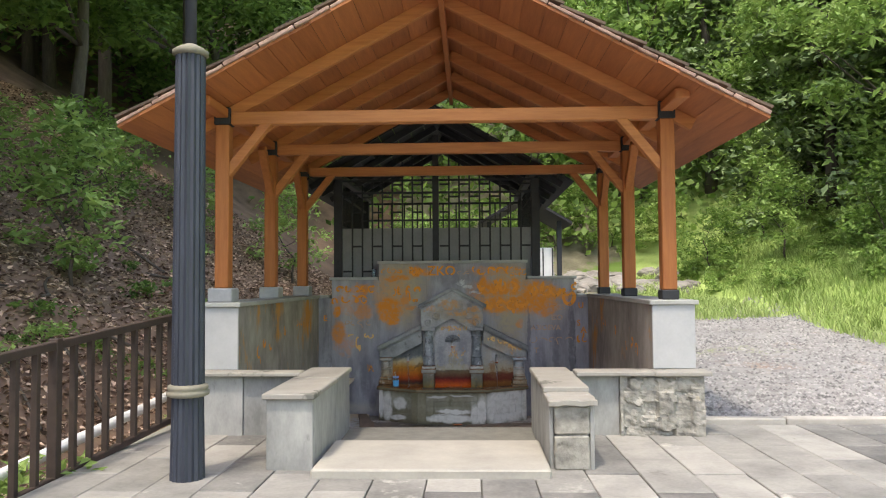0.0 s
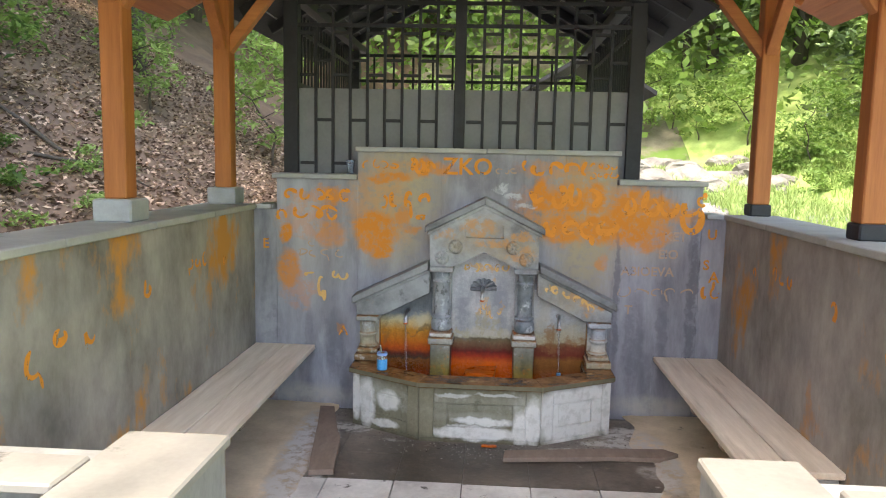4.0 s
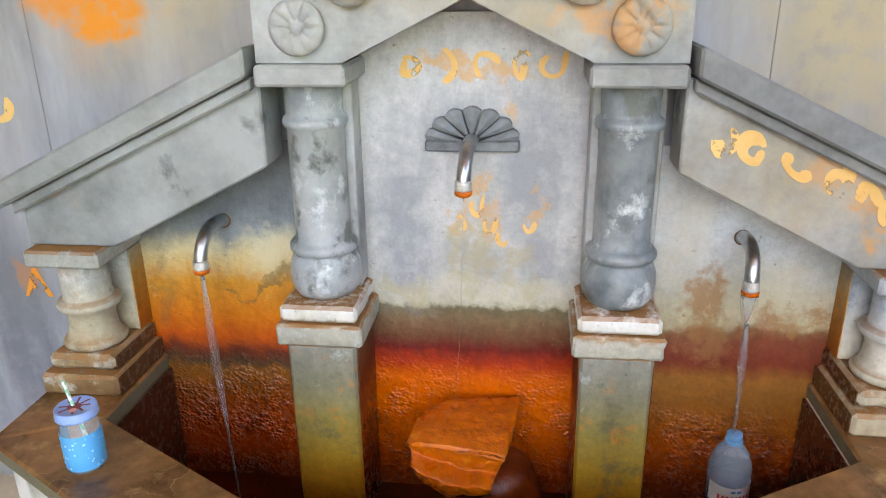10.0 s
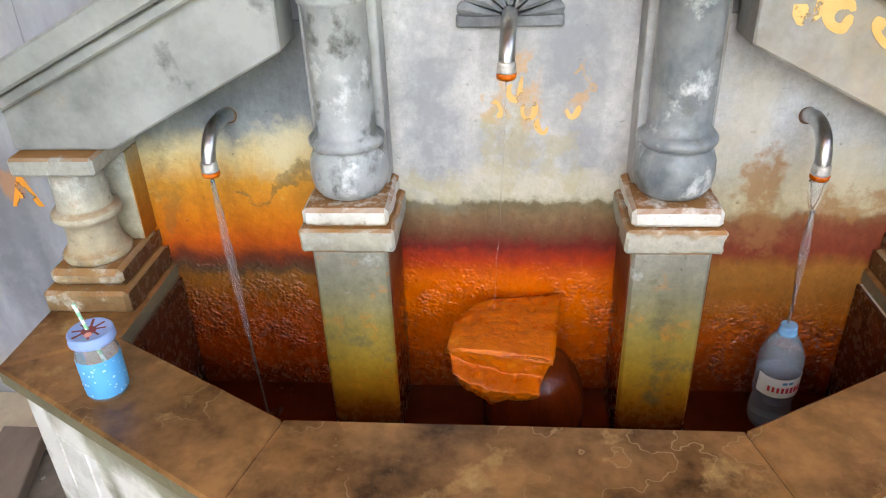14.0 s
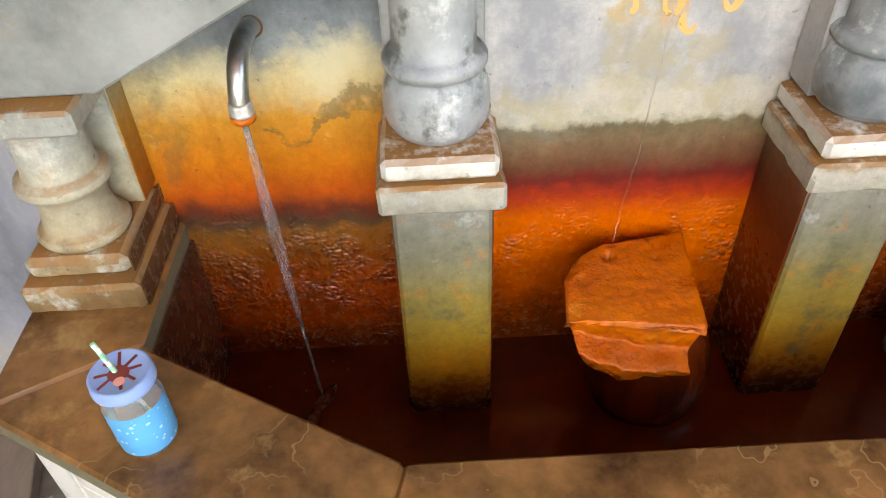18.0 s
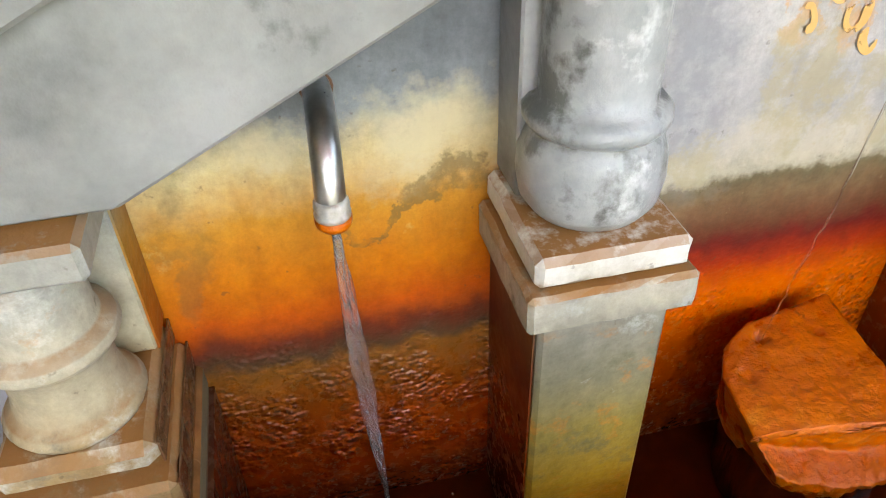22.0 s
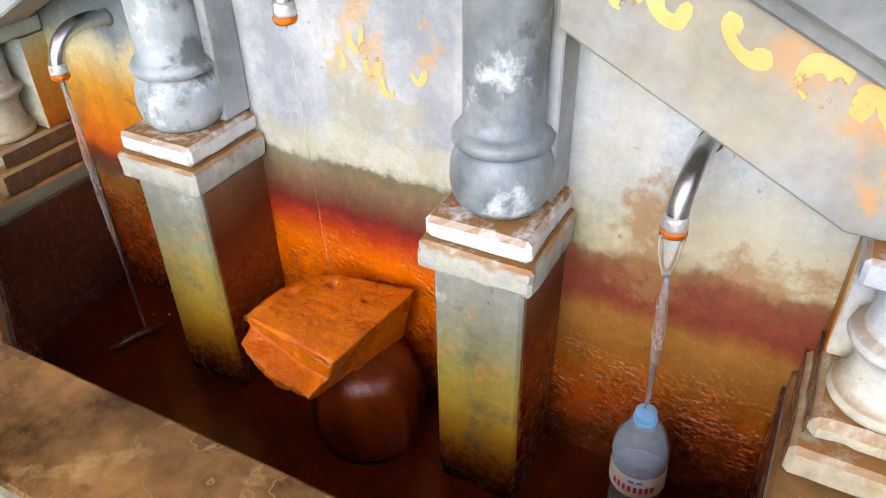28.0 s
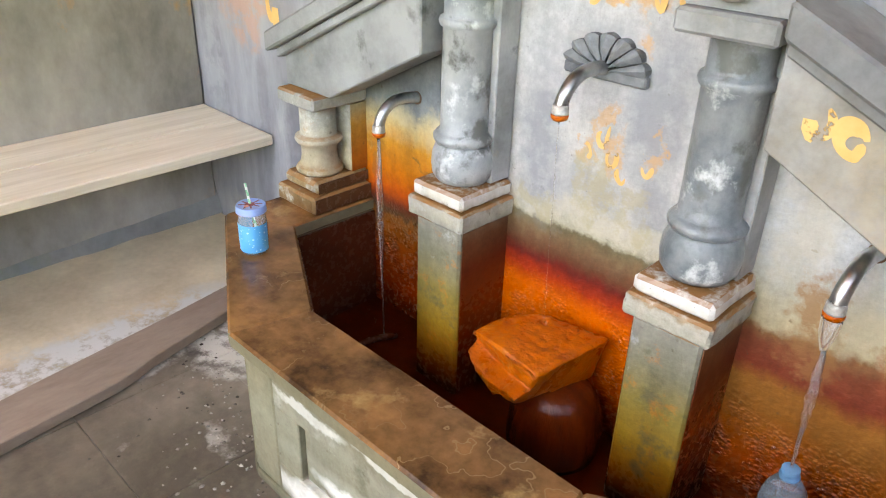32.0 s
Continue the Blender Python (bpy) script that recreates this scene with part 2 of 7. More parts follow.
def sprayed(m, patches, colour, buff, regions, solid=0.05, wobble=0.30, flat=False):
    """Adds to a material: faded fields, and patches given as (x, z, half width, half height, strength); flat: by x and y."""
    n, l = m.node_tree.nodes, m.node_tree.links
    b = n["Principled BSDF"]
    col = b.inputs["Base Color"].links[0].from_socket
    geo = n.new("ShaderNodeNewGeometry")
    wob = n.new("ShaderNodeTexNoise")
    wob.inputs["Scale"].default_value, wob.inputs["Detail"].default_value, wob.inputs["Roughness"].default_value = 7.0, 6, 0.65
    l.new(geo.outputs["Position"], wob.inputs["Vector"])
    wsub = n.new("ShaderNodeVectorMath")
    wsub.operation = "MULTIPLY_ADD"
    wsub.inputs[1].default_value, wsub.inputs[2].default_value = (wobble, wobble, wobble), (-wobble / 2, -wobble / 2, -wobble / 2)
    l.new(wob.outputs["Color"], wsub.inputs[0])
    pos = n.new("ShaderNodeVectorMath")
    pos.operation = "ADD"
    l.new(geo.outputs["Position"], pos.inputs[0])
    l.new(wsub.outputs[0], pos.inputs[1])
    patches = [(x, z, rx * 1.22, rz * 1.25, min(1.0, w * 1.1)) for x, z, rx, rz, w in patches]
    for items, paint, soft in ((regions, buff, 0.5), (patches, colour, 0.2)):
        total = None
        for x, z, rx, rz, w in items:
            mp = n.new("ShaderNodeMapping")
            mp.vector_type = "POINT"
            mp.inputs["Location"].default_value = (-x / rx, -z / rz, 0) if flat else (-x / rx, 0, -z / rz)
            mp.inputs["Scale"].default_value = (1 / rx, 1 / rz, 0) if flat else (1 / rx, 0, 1 / rz)
            l.new(pos.outputs[0], mp.inputs[0])
            ln = n.new("ShaderNodeVectorMath")
            ln.operation = "LENGTH"
            l.new(mp.outputs[0], ln.inputs[0])
            mr = n.new("ShaderNodeMapRange")
            mr.inputs["From Min"].default_value, mr.inputs["From Max"].default_value = 1 + soft, 1 - soft
            mr.inputs["To Max"].default_value = w
            l.new(ln.outputs["Value"], mr.inputs["Value"])
            if total is None:
                total = mr.outputs[0]
            else:
                mx = n.new("ShaderNodeMath")
                mx.operation = "MAXIMUM"
                l.new(total, mx.inputs[0])
                l.new(mr.outputs[0], mx.inputs[1])
                total = mx.outputs[0]
        g = n.new("ShaderNodeTexNoise")
        g.inputs["Scale"].default_value, g.inputs["Detail"].default_value, g.inputs["Roughness"].default_value = 13, 7, 0.7
        l.new(geo.outputs["Position"], g.inputs["Vector"])
        gr = n.new("ShaderNodeMapRange")
        gr.inputs["From Min"].default_value, gr.inputs["From Max"].default_value, gr.inputs["To Min"].default_value = 0.40, 0.52, solid if items is patches else 0.6
        l.new(g.outputs[0], gr.inputs["Value"])
        k = n.new("ShaderNodeMath")
        k.operation = "MULTIPLY"
        l.new(total, k.inputs[0])
        l.new(gr.outputs[0], k.inputs[1])
        mix = n.new("ShaderNodeMix")
        mix.data_type = "RGBA"
        mix.inputs[7].default_value = (*paint, 1)
        l.new(k.outputs[0], mix.inputs[0])
        l.new(col, mix.inputs[6])
        col = mix.outputs[2]
    l.new(col, b.inputs["Base Color"])


BUFF = (0.40, 0.335, 0.22)
sprayed(M_wall, [(-0.74, 1.70, 0.26, 0.34, 0.25)], (0.50, 0.44, 0.33), BUFF, [(-0.69, 1.72, 0.30, 0.48, 1.0), (0.80, 1.45, 0.24, 0.50, 1.0), (0.80, 1.85, 0.26, 0.25, 0.9), (0.55, 1.60, 0.16, 0.22, 0.7)], 0.3, 0.10)
sprayed(M_wall, [(-0.88, 1.47, 0.14, 0.12, 1.0), (-0.84, 1.31, 0.09, 0.05, 0.95), (-0.93, 1.40, 0.08, 0.10, 0.8), (-0.78, 1.88, 0.14, 0.03, 0.75), (-0.49, 1.97, 0.05, 0.06, 0.9), (-0.40, 1.95, 0.08, 0.04, 0.6), (-1.22, 1.74, 0.05, 0.06, 0.7), (-1.61, 1.42, 0.045, 0.075, 0.95), (-1.585, 1.12, 0.085, 0.12, 0.8), (-1.24, 1.42, 0.10, 0.08, 0.5), (-0.66, 1.58, 0.05, 0.07, 0.6), (-0.58, 1.48, 0.06, 0.03, 0.6), (0.42, 1.79, 0.05, 0.10, 1.0), (0.60, 1.71, 0.16, 0.07, 0.95), (0.84, 1.76, 0.08, 0.09, 0.8), (0.62, 1.51, 0.17, 0.08, 0.85), (0.90, 1.52, 0.13, 0.09, 0.9), (1.14, 1.60, 0.15, 0.15, 1.0), (1.13, 1.75, 0.10, 0.06, 0.85), (1.34, 1.68, 0.13, 0.08, 0.8), (1.27, 1.46, 0.16, 0.08, 0.6), (1.58, 1.64, 0.09, 0.05, 0.6), (0.93, 1.25, 0.04, 0.05, 0.55), (-1.17, 0.66, 0.03, 0.04, 0.9)], SPRAY, BUFF, [(1.30, 1.50, 0.26, 0.25, 0.5), (-1.35, 1.25, 0.25, 0.35, 0.2)], 0.5, 0.16)
sprayed(M_wall, [(-1.3, 1.72, 0.25, 0.06, 0.4), (0.65, 1.64, 0.34, 0.20, 0.45), (1.15, 1.62, 0.28, 0.2, 0.5), (-0.85, 1.62, 0.2, 0.3, 0.3), (-1.42, 1.56, 0.2, 0.14, 0.3), (0.60, 1.97, 0.30, 0.06, 0.35), (-0.6, 1.95, 0.3, 0.06, 0.3), (-1.5, 0.95, 0.12, 0.12, 0.3)], SPRAY, (0.36, 0.36, 0.39), [(-1.38, 0.85, 0.25, 0.3, 0.3)])
sprayed(M_wall, [(-1.20, 0.52, 0.07, 0.22, 0.5), (-1.10, 0.25, 0.05, 0.14, 0.45), (1.20, 0.62, 0.07, 0.30, 0.5), (1.42, 0.80, 0.035, 0.34, 0.45), (1.64, 0.95, 0.035, 0.50, 0.7), (1.63, 1.38, 0.03, 0.30, 0.5), (0.02, 1.93, 0.22, 0.12, 0.35), (1.05, 0.95, 0.02, 0.40, 0.6), (1.30, 0.35, 0.05, 0.16, 0.4), (-1.42, 0.55, 0.03, 0.2, 0.35)], (0.14, 0.14, 0.16), (0.50, 0.47, 0.40), [(-1.4, 0.10, 0.35, 0.07, 0.7), (1.4, 0.10, 0.35, 0.07, 0.7)], 0.55, 0.12)
sprayed(M_wall, [(0.12, 1.83, 0.05, 0.03, 0.9), (0.22, 1.76, 0.05, 0.02, 0.8), (0.33, 1.69, 0.06, 0.02, 0.7)], (0.56, 0.57, 0.60), (0.46, 0.46, 0.49), [(-1.75, 0.7, 0.06, 0.25, 0.6)], 0.3, 0.2)
M_wall_side = mat("side_render", (0.15, 0.137, 0.125), (0.43, 0.40, 0.375), 2.0, 0.7, 0.12, 40, stretch=(1.2, 1.2, 0.7), vary=0.06, spots=(0.58, 0.26, 0.05), spot_scale=1.6, spot_at=0.555, contrast=2.6, spot_soft=0.08, spots2=(0.17, 0.165, 0.165), spot2_scale=1.6, spot2_at=0.62, grain=0.16)
M_face = mat("white_slab", (0.36, 0.37, 0.385), (0.50, 0.51, 0.52), 3.0, 0.6, 0.08, 50, vary=0.1)
M_coping = mat("coping_slab", (0.30, 0.31, 0.30), (0.48, 0.49, 0.47), 3.5, 0.7, 0.2, 50, vary=0.15)
M_lowwall = mat("low_wall_slab", (0.20, 0.205, 0.20), (0.42, 0.425, 0.41), 2.6, 0.65, 0.12, 40, contrast=2.4, spots=(0.15, 0.155, 0.15), spot_scale=2.2, spot_at=0.62, vary=0.35, stretch=(1.5, 1.5, 0.7))
M_lowcap = mat("low_wall_cap", (0.23, 0.222, 0.20), (0.38, 0.365, 0.33), 3.0, 0.65, 0.15, 45, spots=(0.13, 0.13, 0.115), spot_scale=1.6, spot_at=0.59, spot_soft=0.03)
M_rubble = mat("rough_stone", (0.13, 0.125, 0.11), (0.46, 0.445, 0.40), 5.0, 0.85, 0.9, 25, contrast=2.4, spots=(0.10, 0.095, 0.085), spot_scale=7, spot_at=0.61, spots2=(0.42, 0.36, 0.25), spot2_scale=3.5, spot2_at=0.60)
# the pale spots put dappled sunlight into the slab colour
M_paving = mat("paving_slab", (0.105, 0.105, 0.103), (0.37, 0.36, 0.335), 2.0, 0.75, 0.2, 40, vary=0.8, contrast=1.5, spots=(0.50, 0.48, 0.44), spot_scale=2.2, spot_at=0.62, spots2=(0.15, 0.15, 0.13), spot2_scale=3.0, spot2_at=0.64)
M_entry = mat("entry_slab", (0.28, 0.27, 0.245), (0.44, 0.425, 0.38), 3.0, 0.7, 0.15, 45)
M_floor = mat("floor_slab", (0.045, 0.036, 0.028), (0.29, 0.245, 0.19), 3.2, 0.35, 0.35, 30, spots=(0.46, 0.44, 0.40), spot_scale=5.0, spot_at=0.61, vary=0.2, contrast=2.4, spot_soft=0.05, spots2=(0.44, 0.35, 0.23), spot2_scale=1.2, spot2_at=0.58)
M_floor_dry = mat("worn_floor_slab", (0.42, 0.41, 0.385), (0.76, 0.75, 0.71), 3.0, 0.6, 0.3, 40, vary=0.25, contrast=2.6, spots=(0.09, 0.085, 0.075), spot_scale=9.0, spot_at=0.60, spot_soft=0.05, spots2=(0.58, 0.57, 0.54), spot2_scale=3.0, spot2_at=0.58)
M_sand = mat("silt", (0.48, 0.38, 0.25), (0.86, 0.73, 0.53), 2.0, 0.85, 0.3, 50, spots=(0.12, 0.10, 0.08), spot_scale=2.4, spot_at=0.63, spot_soft=0.05, contrast=2.2)
sprayed(M_sand, [(-1.25, -0.75, 0.10, 0.45, 0.9), (-1.20, -1.5, 0.09, 0.4, 0.8), (1.22, -0.9, 0.12, 0.4, 0.7)], (0.60, 0.59, 0.56), (0.09, 0.08, 0.065), [(-1.23, -0.95, 0.10, 0.55, 0.8), (-1.18, -1.6, 0.08, 0.4, 0.7), (1.25, -1.3, 0.10, 0.4, 0.6)], 0.0, 0.16, True)
sprayed(M_floor, [(-0.95, -0.50, 0.12, 0.07, 0.9), (-1.08, -0.75, 0.05, 0.16, 0.7), (1.10, -0.45, 0.16, 0.12, 0.9), (1.18, -0.70, 0.16, 0.10, 0.75), (0.92, -0.62, 0.14, 0.05, 0.8), (0.62, -0.78, 0.10, 0.03, 0.6), (1.25, -1.10, 0.14, 0.10, 0.6), (-0.62, -0.72, 0.06, 0.03, 0.6), (-1.10, -1.35, 0.10, 0.22, 0.6), (0.2, -1.75, 0.4, 0.10, 0.5)], (0.52, 0.50, 0.45), (0.055, 0.045, 0.034), [(0.0, -1.0, 0.85, 0.35, 0.85), (-0.5, -1.3, 0.35, 0.3, 0.7)], 0.12, 0.22, True)
M_joint = mat("joint_mortar", (0.12, 0.12, 0.11), (0.22, 0.22, 0.2), 8, 0.9, 0.4)
M_post = wood("timber_upright", (0.32, 0.10, 0.026), (0.54, 0.205, 0.062), "z")
M_beam = wood("timber_across", (0.36, 0.12, 0.034), (0.60, 0.25, 0.085), "x")
M_rafter = wood("timber_rafter", (0.33, 0.105, 0.03), (0.52, 0.195, 0.065), "y")
M_board = wood("roof_board", (0.29, 0.09, 0.03), (0.52, 0.19, 0.065), "y", vary=0.5)
M_tile = mat("roof_tile", (0.05, 0.038, 0.03), (0.16, 0.115, 0.085), 6, 0.85, 0.5, 40, vary=0.4, spots=(0.20, 0.20, 0.10), spot_scale=4, spot_at=0.62)
M_shoe = mat("concrete_shoe", (0.30, 0.31, 0.32), (0.46, 0.47, 0.48), 8, 0.8, 0.3)
M_iron = mat("dark_iron", (0.012, 0.013, 0.016), (0.035, 0.037, 0.045), 8, 0.55, 0.1, 60)
M_ironblue = mat("blue_black_paint", (0.018, 0.022, 0.034), (0.05, 0.06, 0.085), 5, 0.42, 0.15, 60, stretch=(3, 3, 0.5), spots=(0.13, 0.135, 0.14), spot_scale=4, spot_at=0.63)
M_collar = mat("weathered_collar", (0.16, 0.15, 0.12), (0.30, 0.28, 0.22), 9, 0.8, 0.3)
M_panel = mat("grey_panel", (0.17, 0.18, 0.19), (0.26, 0.27, 0.28), 2.5, 0.6, 0.08, 40, vary=0.1)
M_fence = mat("brown_fence_paint", (0.035, 0.024, 0.02), (0.075, 0.05, 0.04), 8, 0.6, 0.2, 50)
M_darkroof = mat("tarred_roof_board", (0.010, 0.010, 0.011), (0.03, 0.03, 0.034), 8, 0.7, 0.3, 40, vary=0.3)
M_plank = mat("bench_plank", (0.64, 0.54, 0.41), (0.88, 0.79, 0.66), 1.5, 0.65, 0.15, 9, stretch=(14, 1.1, 14), vary=0.15, spots=(0.40, 0.30, 0.20), spot_scale=0.8, spot_at=0.62, contrast=2.2, spots2=(0.50, 0.42, 0.32), spot2_scale=0.35, spot2_at=0.57, spot_soft=0.12)
M_loose = mat("dirty_board", (0.17, 0.125, 0.095), (0.32, 0.245, 0.19), 1.5, 0.75, 0.25, 9, stretch=(9, 3, 9), vary=0.3)
M_stone = mat("carved_stone", (0.15, 0.155, 0.15), (0.46, 0.47, 0.47), 3.0, 0.5, 0.3, 70, spots=(0.36, 0.28, 0.18), spot_scale=2.6, spot_at=0.60, contrast=3.4, spots2=(0.12, 0.125, 0.12), spot2_scale=6.5, spot2_at=0.62, spot_soft=0.06, grain=0.2)
# carved stone again, darker: the left wing's shade is put into the colour
M_wing = mat("weathered_shaded_stone", (0.11, 0.115, 0.115), (0.33, 0.34, 0.34), 3.0, 0.5, 0.3, 70, spots=(0.26, 0.17, 0.10), spot_scale=3.0, spot_at=0.66, contrast=3.0, spots2=(0.10, 0.105, 0.10), spot2_scale=5.0, spot2_at=0.62, spot_soft=0.08, grain=0.2)
M_column = mat("column_stone", (0.12, 0.145, 0.16), (0.41, 0.435, 0.44), 4.5, 0.25, 0.3, 60, stretch=(1, 1, 0.85), contrast=3.4, spots=(0.60, 0.63, 0.63), spot_scale=10.0, spot_at=0.565, spots2=(0.13, 0.14, 0.13), spot2_scale=9.0, spot2_at=0.54, spot_soft=0.07, grain=0.34)
M_fan = mat("fan_stone", (0.09, 0.10, 0.11), (0.27, 0.285, 0.30), 14, 0.5, 0.3, 70, contrast=2.6)
M_rim = mat("wet_rim_stone", (0.045, 0.019, 0.007), (0.32, 0.155, 0.055), 5.0, 0.06, 0.18, 30, rough2=0.36, spots=(0.40, 0.25, 0.10), spot_scale=7, spot_at=0.57, contrast=3.0, spots2=(0.06, 0.025, 0.010), spot2_scale=4.0, spot2_at=0.60, spot_soft=0.12, spec=0.35)
M_paleband = (0.52, 0.51, 0.455)


def tidemarks(m, colour, scale=5.0, levels=(0.46, 0.56), width=0.006):
    """Dried mineral outlines along the edges of old puddles."""
    n, l = m.node_tree.nodes, m.node_tree.links
    b = n["Principled BSDF"]
    col = b.inputs["Base Color"].links[0].from_socket
    geo = n.new("ShaderNodeNewGeometry")
    k = n.new("ShaderNodeTexNoise")
    k.inputs["Scale"].default_value, k.inputs["Detail"].default_value, k.inputs["Roughness"].default_value = scale, 4, 0.55
    gate = n.new("ShaderNodeTexNoise")
    gate.inputs["Scale"].default_value, gate.inputs["Detail"].default_value = scale * 0.8, 3
    l.new(geo.outputs["Position"], k.inputs["Vector"])
    l.new(geo.outputs["Position"], gate.inputs["Vector"])
    gr = n.new("ShaderNodeMapRange")
    gr.inputs["From Min"].default_value, gr.inputs["From Max"].default_value, gr.inputs["To Max"].default_value = 0.48, 0.60, 0.7
    l.new(gate.outputs[0], gr.inputs["Value"])
    for level in levels:
        c = n.new("ShaderNodeMath")
        c.operation = "COMPARE"
        c.inputs[1].default_value, c.inputs[2].default_value = level, width
        l.new(k.outputs[0], c.inputs[0])
        f = n.new("ShaderNodeMath")
        f.operation = "MULTIPLY"
        l.new(c.outputs[0], f.inputs[0])
        l.new(gr.outputs[0], f.inputs[1])
        mx = n.new("ShaderNodeMix")
        mx.data_type = "RGBA"
        mx.inputs[7].default_value = (*colour, 1)
        l.new(f.outputs[0], mx.inputs[0])
        l.new(col, mx.inputs[6])
        col = mx.outputs[2]
    l.new(col, b.inputs["Base Color"])


tidemarks(M_rim, (0.30, 0.185, 0.085), 5.0, (0.45, 0.56), 0.004)
M_chrome = mat("worn_chrome", (0.34, 0.35, 0.36), (0.62, 0.63, 0.64), 30, 0.20, 0.08, 80, metal=1.0, rough2=0.42, contrast=2.4)
M_limed = mat("limed_metal", (0.34, 0.33, 0.31), (0.70, 0.68, 0.64), 60, 0.28, 0.3, 160, metal=0.45, contrast=2.6)
M_water = glassy("water", (0.96, 0.98, 1.0), 0.02, 0.96, 1.33)
M_boulder = mat("boulder_stone", (0.12, 0.11, 0.10), (0.36, 0.34, 0.31), 3.0, 0.85, 0.8, 18, vary=0.4)

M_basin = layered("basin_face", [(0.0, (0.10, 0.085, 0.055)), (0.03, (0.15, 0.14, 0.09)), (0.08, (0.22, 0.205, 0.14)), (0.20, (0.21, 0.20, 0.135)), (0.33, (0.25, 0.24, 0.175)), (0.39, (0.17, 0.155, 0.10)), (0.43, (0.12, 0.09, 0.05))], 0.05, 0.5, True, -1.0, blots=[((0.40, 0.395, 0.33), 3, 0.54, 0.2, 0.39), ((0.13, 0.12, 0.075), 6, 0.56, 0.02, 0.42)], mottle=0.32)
LIME = (0.72, 0.71, 0.66)
sprayed(M_basin, [(0.03, 0.165, 0.17, 0.026, 1.0), (-0.02, 0.078, 0.28, 0.042, 1.0), (0.30, 0.12, 0.05, 0.10, 1.0), (0.385, 0.17, 0.05, 0.14, 1.0), (0.60, 0.20, 0.15, 0.18, 1.0), (0.80, 0.22, 0.15, 0.18, 1.0), (0.95, 0.22, 0.05, 0.17, 0.9), (-0.68, 0.26, 0.075, 0.062, 1.0), (-0.72, 0.08, 0.10, 0.028, 1.0), (-0.86, 0.20, 0.05, 0.15, 1.0), (-0.95, 0.24, 0.04, 0.14, 1.0), (-0.20, 0.36, 0.10, 0.012, 0.5), (0.12, 0.365, 0.12, 0.010, 0.5)], LIME, (0.42, 0.41, 0.33), [(0.55, 0.30, 0.25, 0.08, 0.8), (-0.80, 0.30, 0.15, 0.08, 0.7), (0.0, 0.20, 0.28, 0.03, 0.5)], 0.75, 0.10)
M_basin_dark = layered("basin_stile", [(0.0, (0.12, 0.11, 0.07)), (0.08, (0.22, 0.20, 0.13)), (0.25, (0.25, 0.235, 0.16)), (0.42, (0.17, 0.15, 0.09))], 0.05, 0.5, True, -1.0, blots=[((0.52, 0.51, 0.45), 5, 0.60, 0.0, 0.4)], mottle=0.3)
STAIN = (0.30, 0.14, 0.045)
M_niche_c = layered("centre_niche_stain", [(0.0, (0.12, 0.02, 0.003)), (0.12, (0.22, 0.038, 0.003)), (0.22, (0.46, 0.07, 0.002)), (0.34, (0.62, 0.108, 0.002)), (0.42, (0.60, 0.10, 0.002)), (0.465, (0.36, 0.028, 0.004)), (0.505, (0.14, 0.010, 0.007)), (0.535, (0.14, 0.05, 0.022)), (0.585, (0.19, 0.12, 0.06)), (0.612, (0.15, 0.12, 0.065)), (0.624, (0.46, 0.42, 0.31)), (0.70, (0.46, 0.45, 0.43)), (1.4, (0.46, 0.465, 0.49))], 0.02, blots=[((0.45, 0.36, 0.20), 42, 0.64, 0.51, 0.60), ((0.26, 0.24, 0.17), 9, 0.58, 0.60, 0.72), ((0.52, 0.22, 0.03), 10, 0.62, 0.70, 0.90)], crust=1.2)
# mineral stain bands; the dark grey from 0.79 up paints the wing's shade
M_niche_l = layered("left_niche_stain_shade", [(0.0, (0.10, 0.018, 0.003)), (0.12, (0.18, 0.03, 0.004)), (0.20, (0.32, 0.04, 0.003)), (0.30, (0.27, 0.042, 0.004)), (0.35, (0.22, 0.048, 0.005)), (0.42, (0.20, 0.07, 0.011)), (0.436, (0.07, 0.036, 0.018)), (0.468, (0.13, 0.02, 0.008)), (0.51, (0.48, 0.075, 0.003)), (0.58, (0.54, 0.15, 0.005)), (0.66, (0.50, 0.215, 0.022)), (0.735, (0.55, 0.43, 0.22)), (0.79, (0.20, 0.22, 0.23)), (0.86, (0.14, 0.155, 0.165)), (1.4, GREY)], 0.05, blots=[((0.11, 0.12, 0.07), 7, 0.61, 0.60, 0.78), ((0.66, 0.52, 0.24), 9, 0.60, 0.62, 0.80), ((0.10, 0.018, 0.004), 16, 0.60, 0.15, 0.36)], crust=2.2)
M_niche_r = layered("right_niche_stain", [(0.0, (0.09, 0.016, 0.003)), (0.15, (0.17, 0.028, 0.003)), (0.24, (0.34, 0.055, 0.004)), (0.32, (0.28, 0.07, 0.006)), (0.38, (0.22, 0.075, 0.010)), (0.45, (0.26, 0.10, 0.016)), (0.49, (0.18, 0.028, 0.012)), (0.555, (0.20, 0.05, 0.022)), (0.58, (0.22, 0.10, 0.04)), (0.60, (0.44, 0.36, 0.22)), (0.66, (0.42, 0.37, 0.26)), (0.72, (0.40, 0.40, 0.37)), (0.80, (0.45, 0.46, 0.47)), (1.4, (0.50, 0.51, 0.54))], 0.045, blots=[((0.30, 0.09, 0.04), 8, 0.57, 0.58, 0.70), ((0.44, 0.20, 0.05), 11, 0.60, 0.58, 0.74), ((0.06, 0.016, 0.006), 14, 0.58, 0.12, 0.30)], crust=2.0, wet_below=0.34)
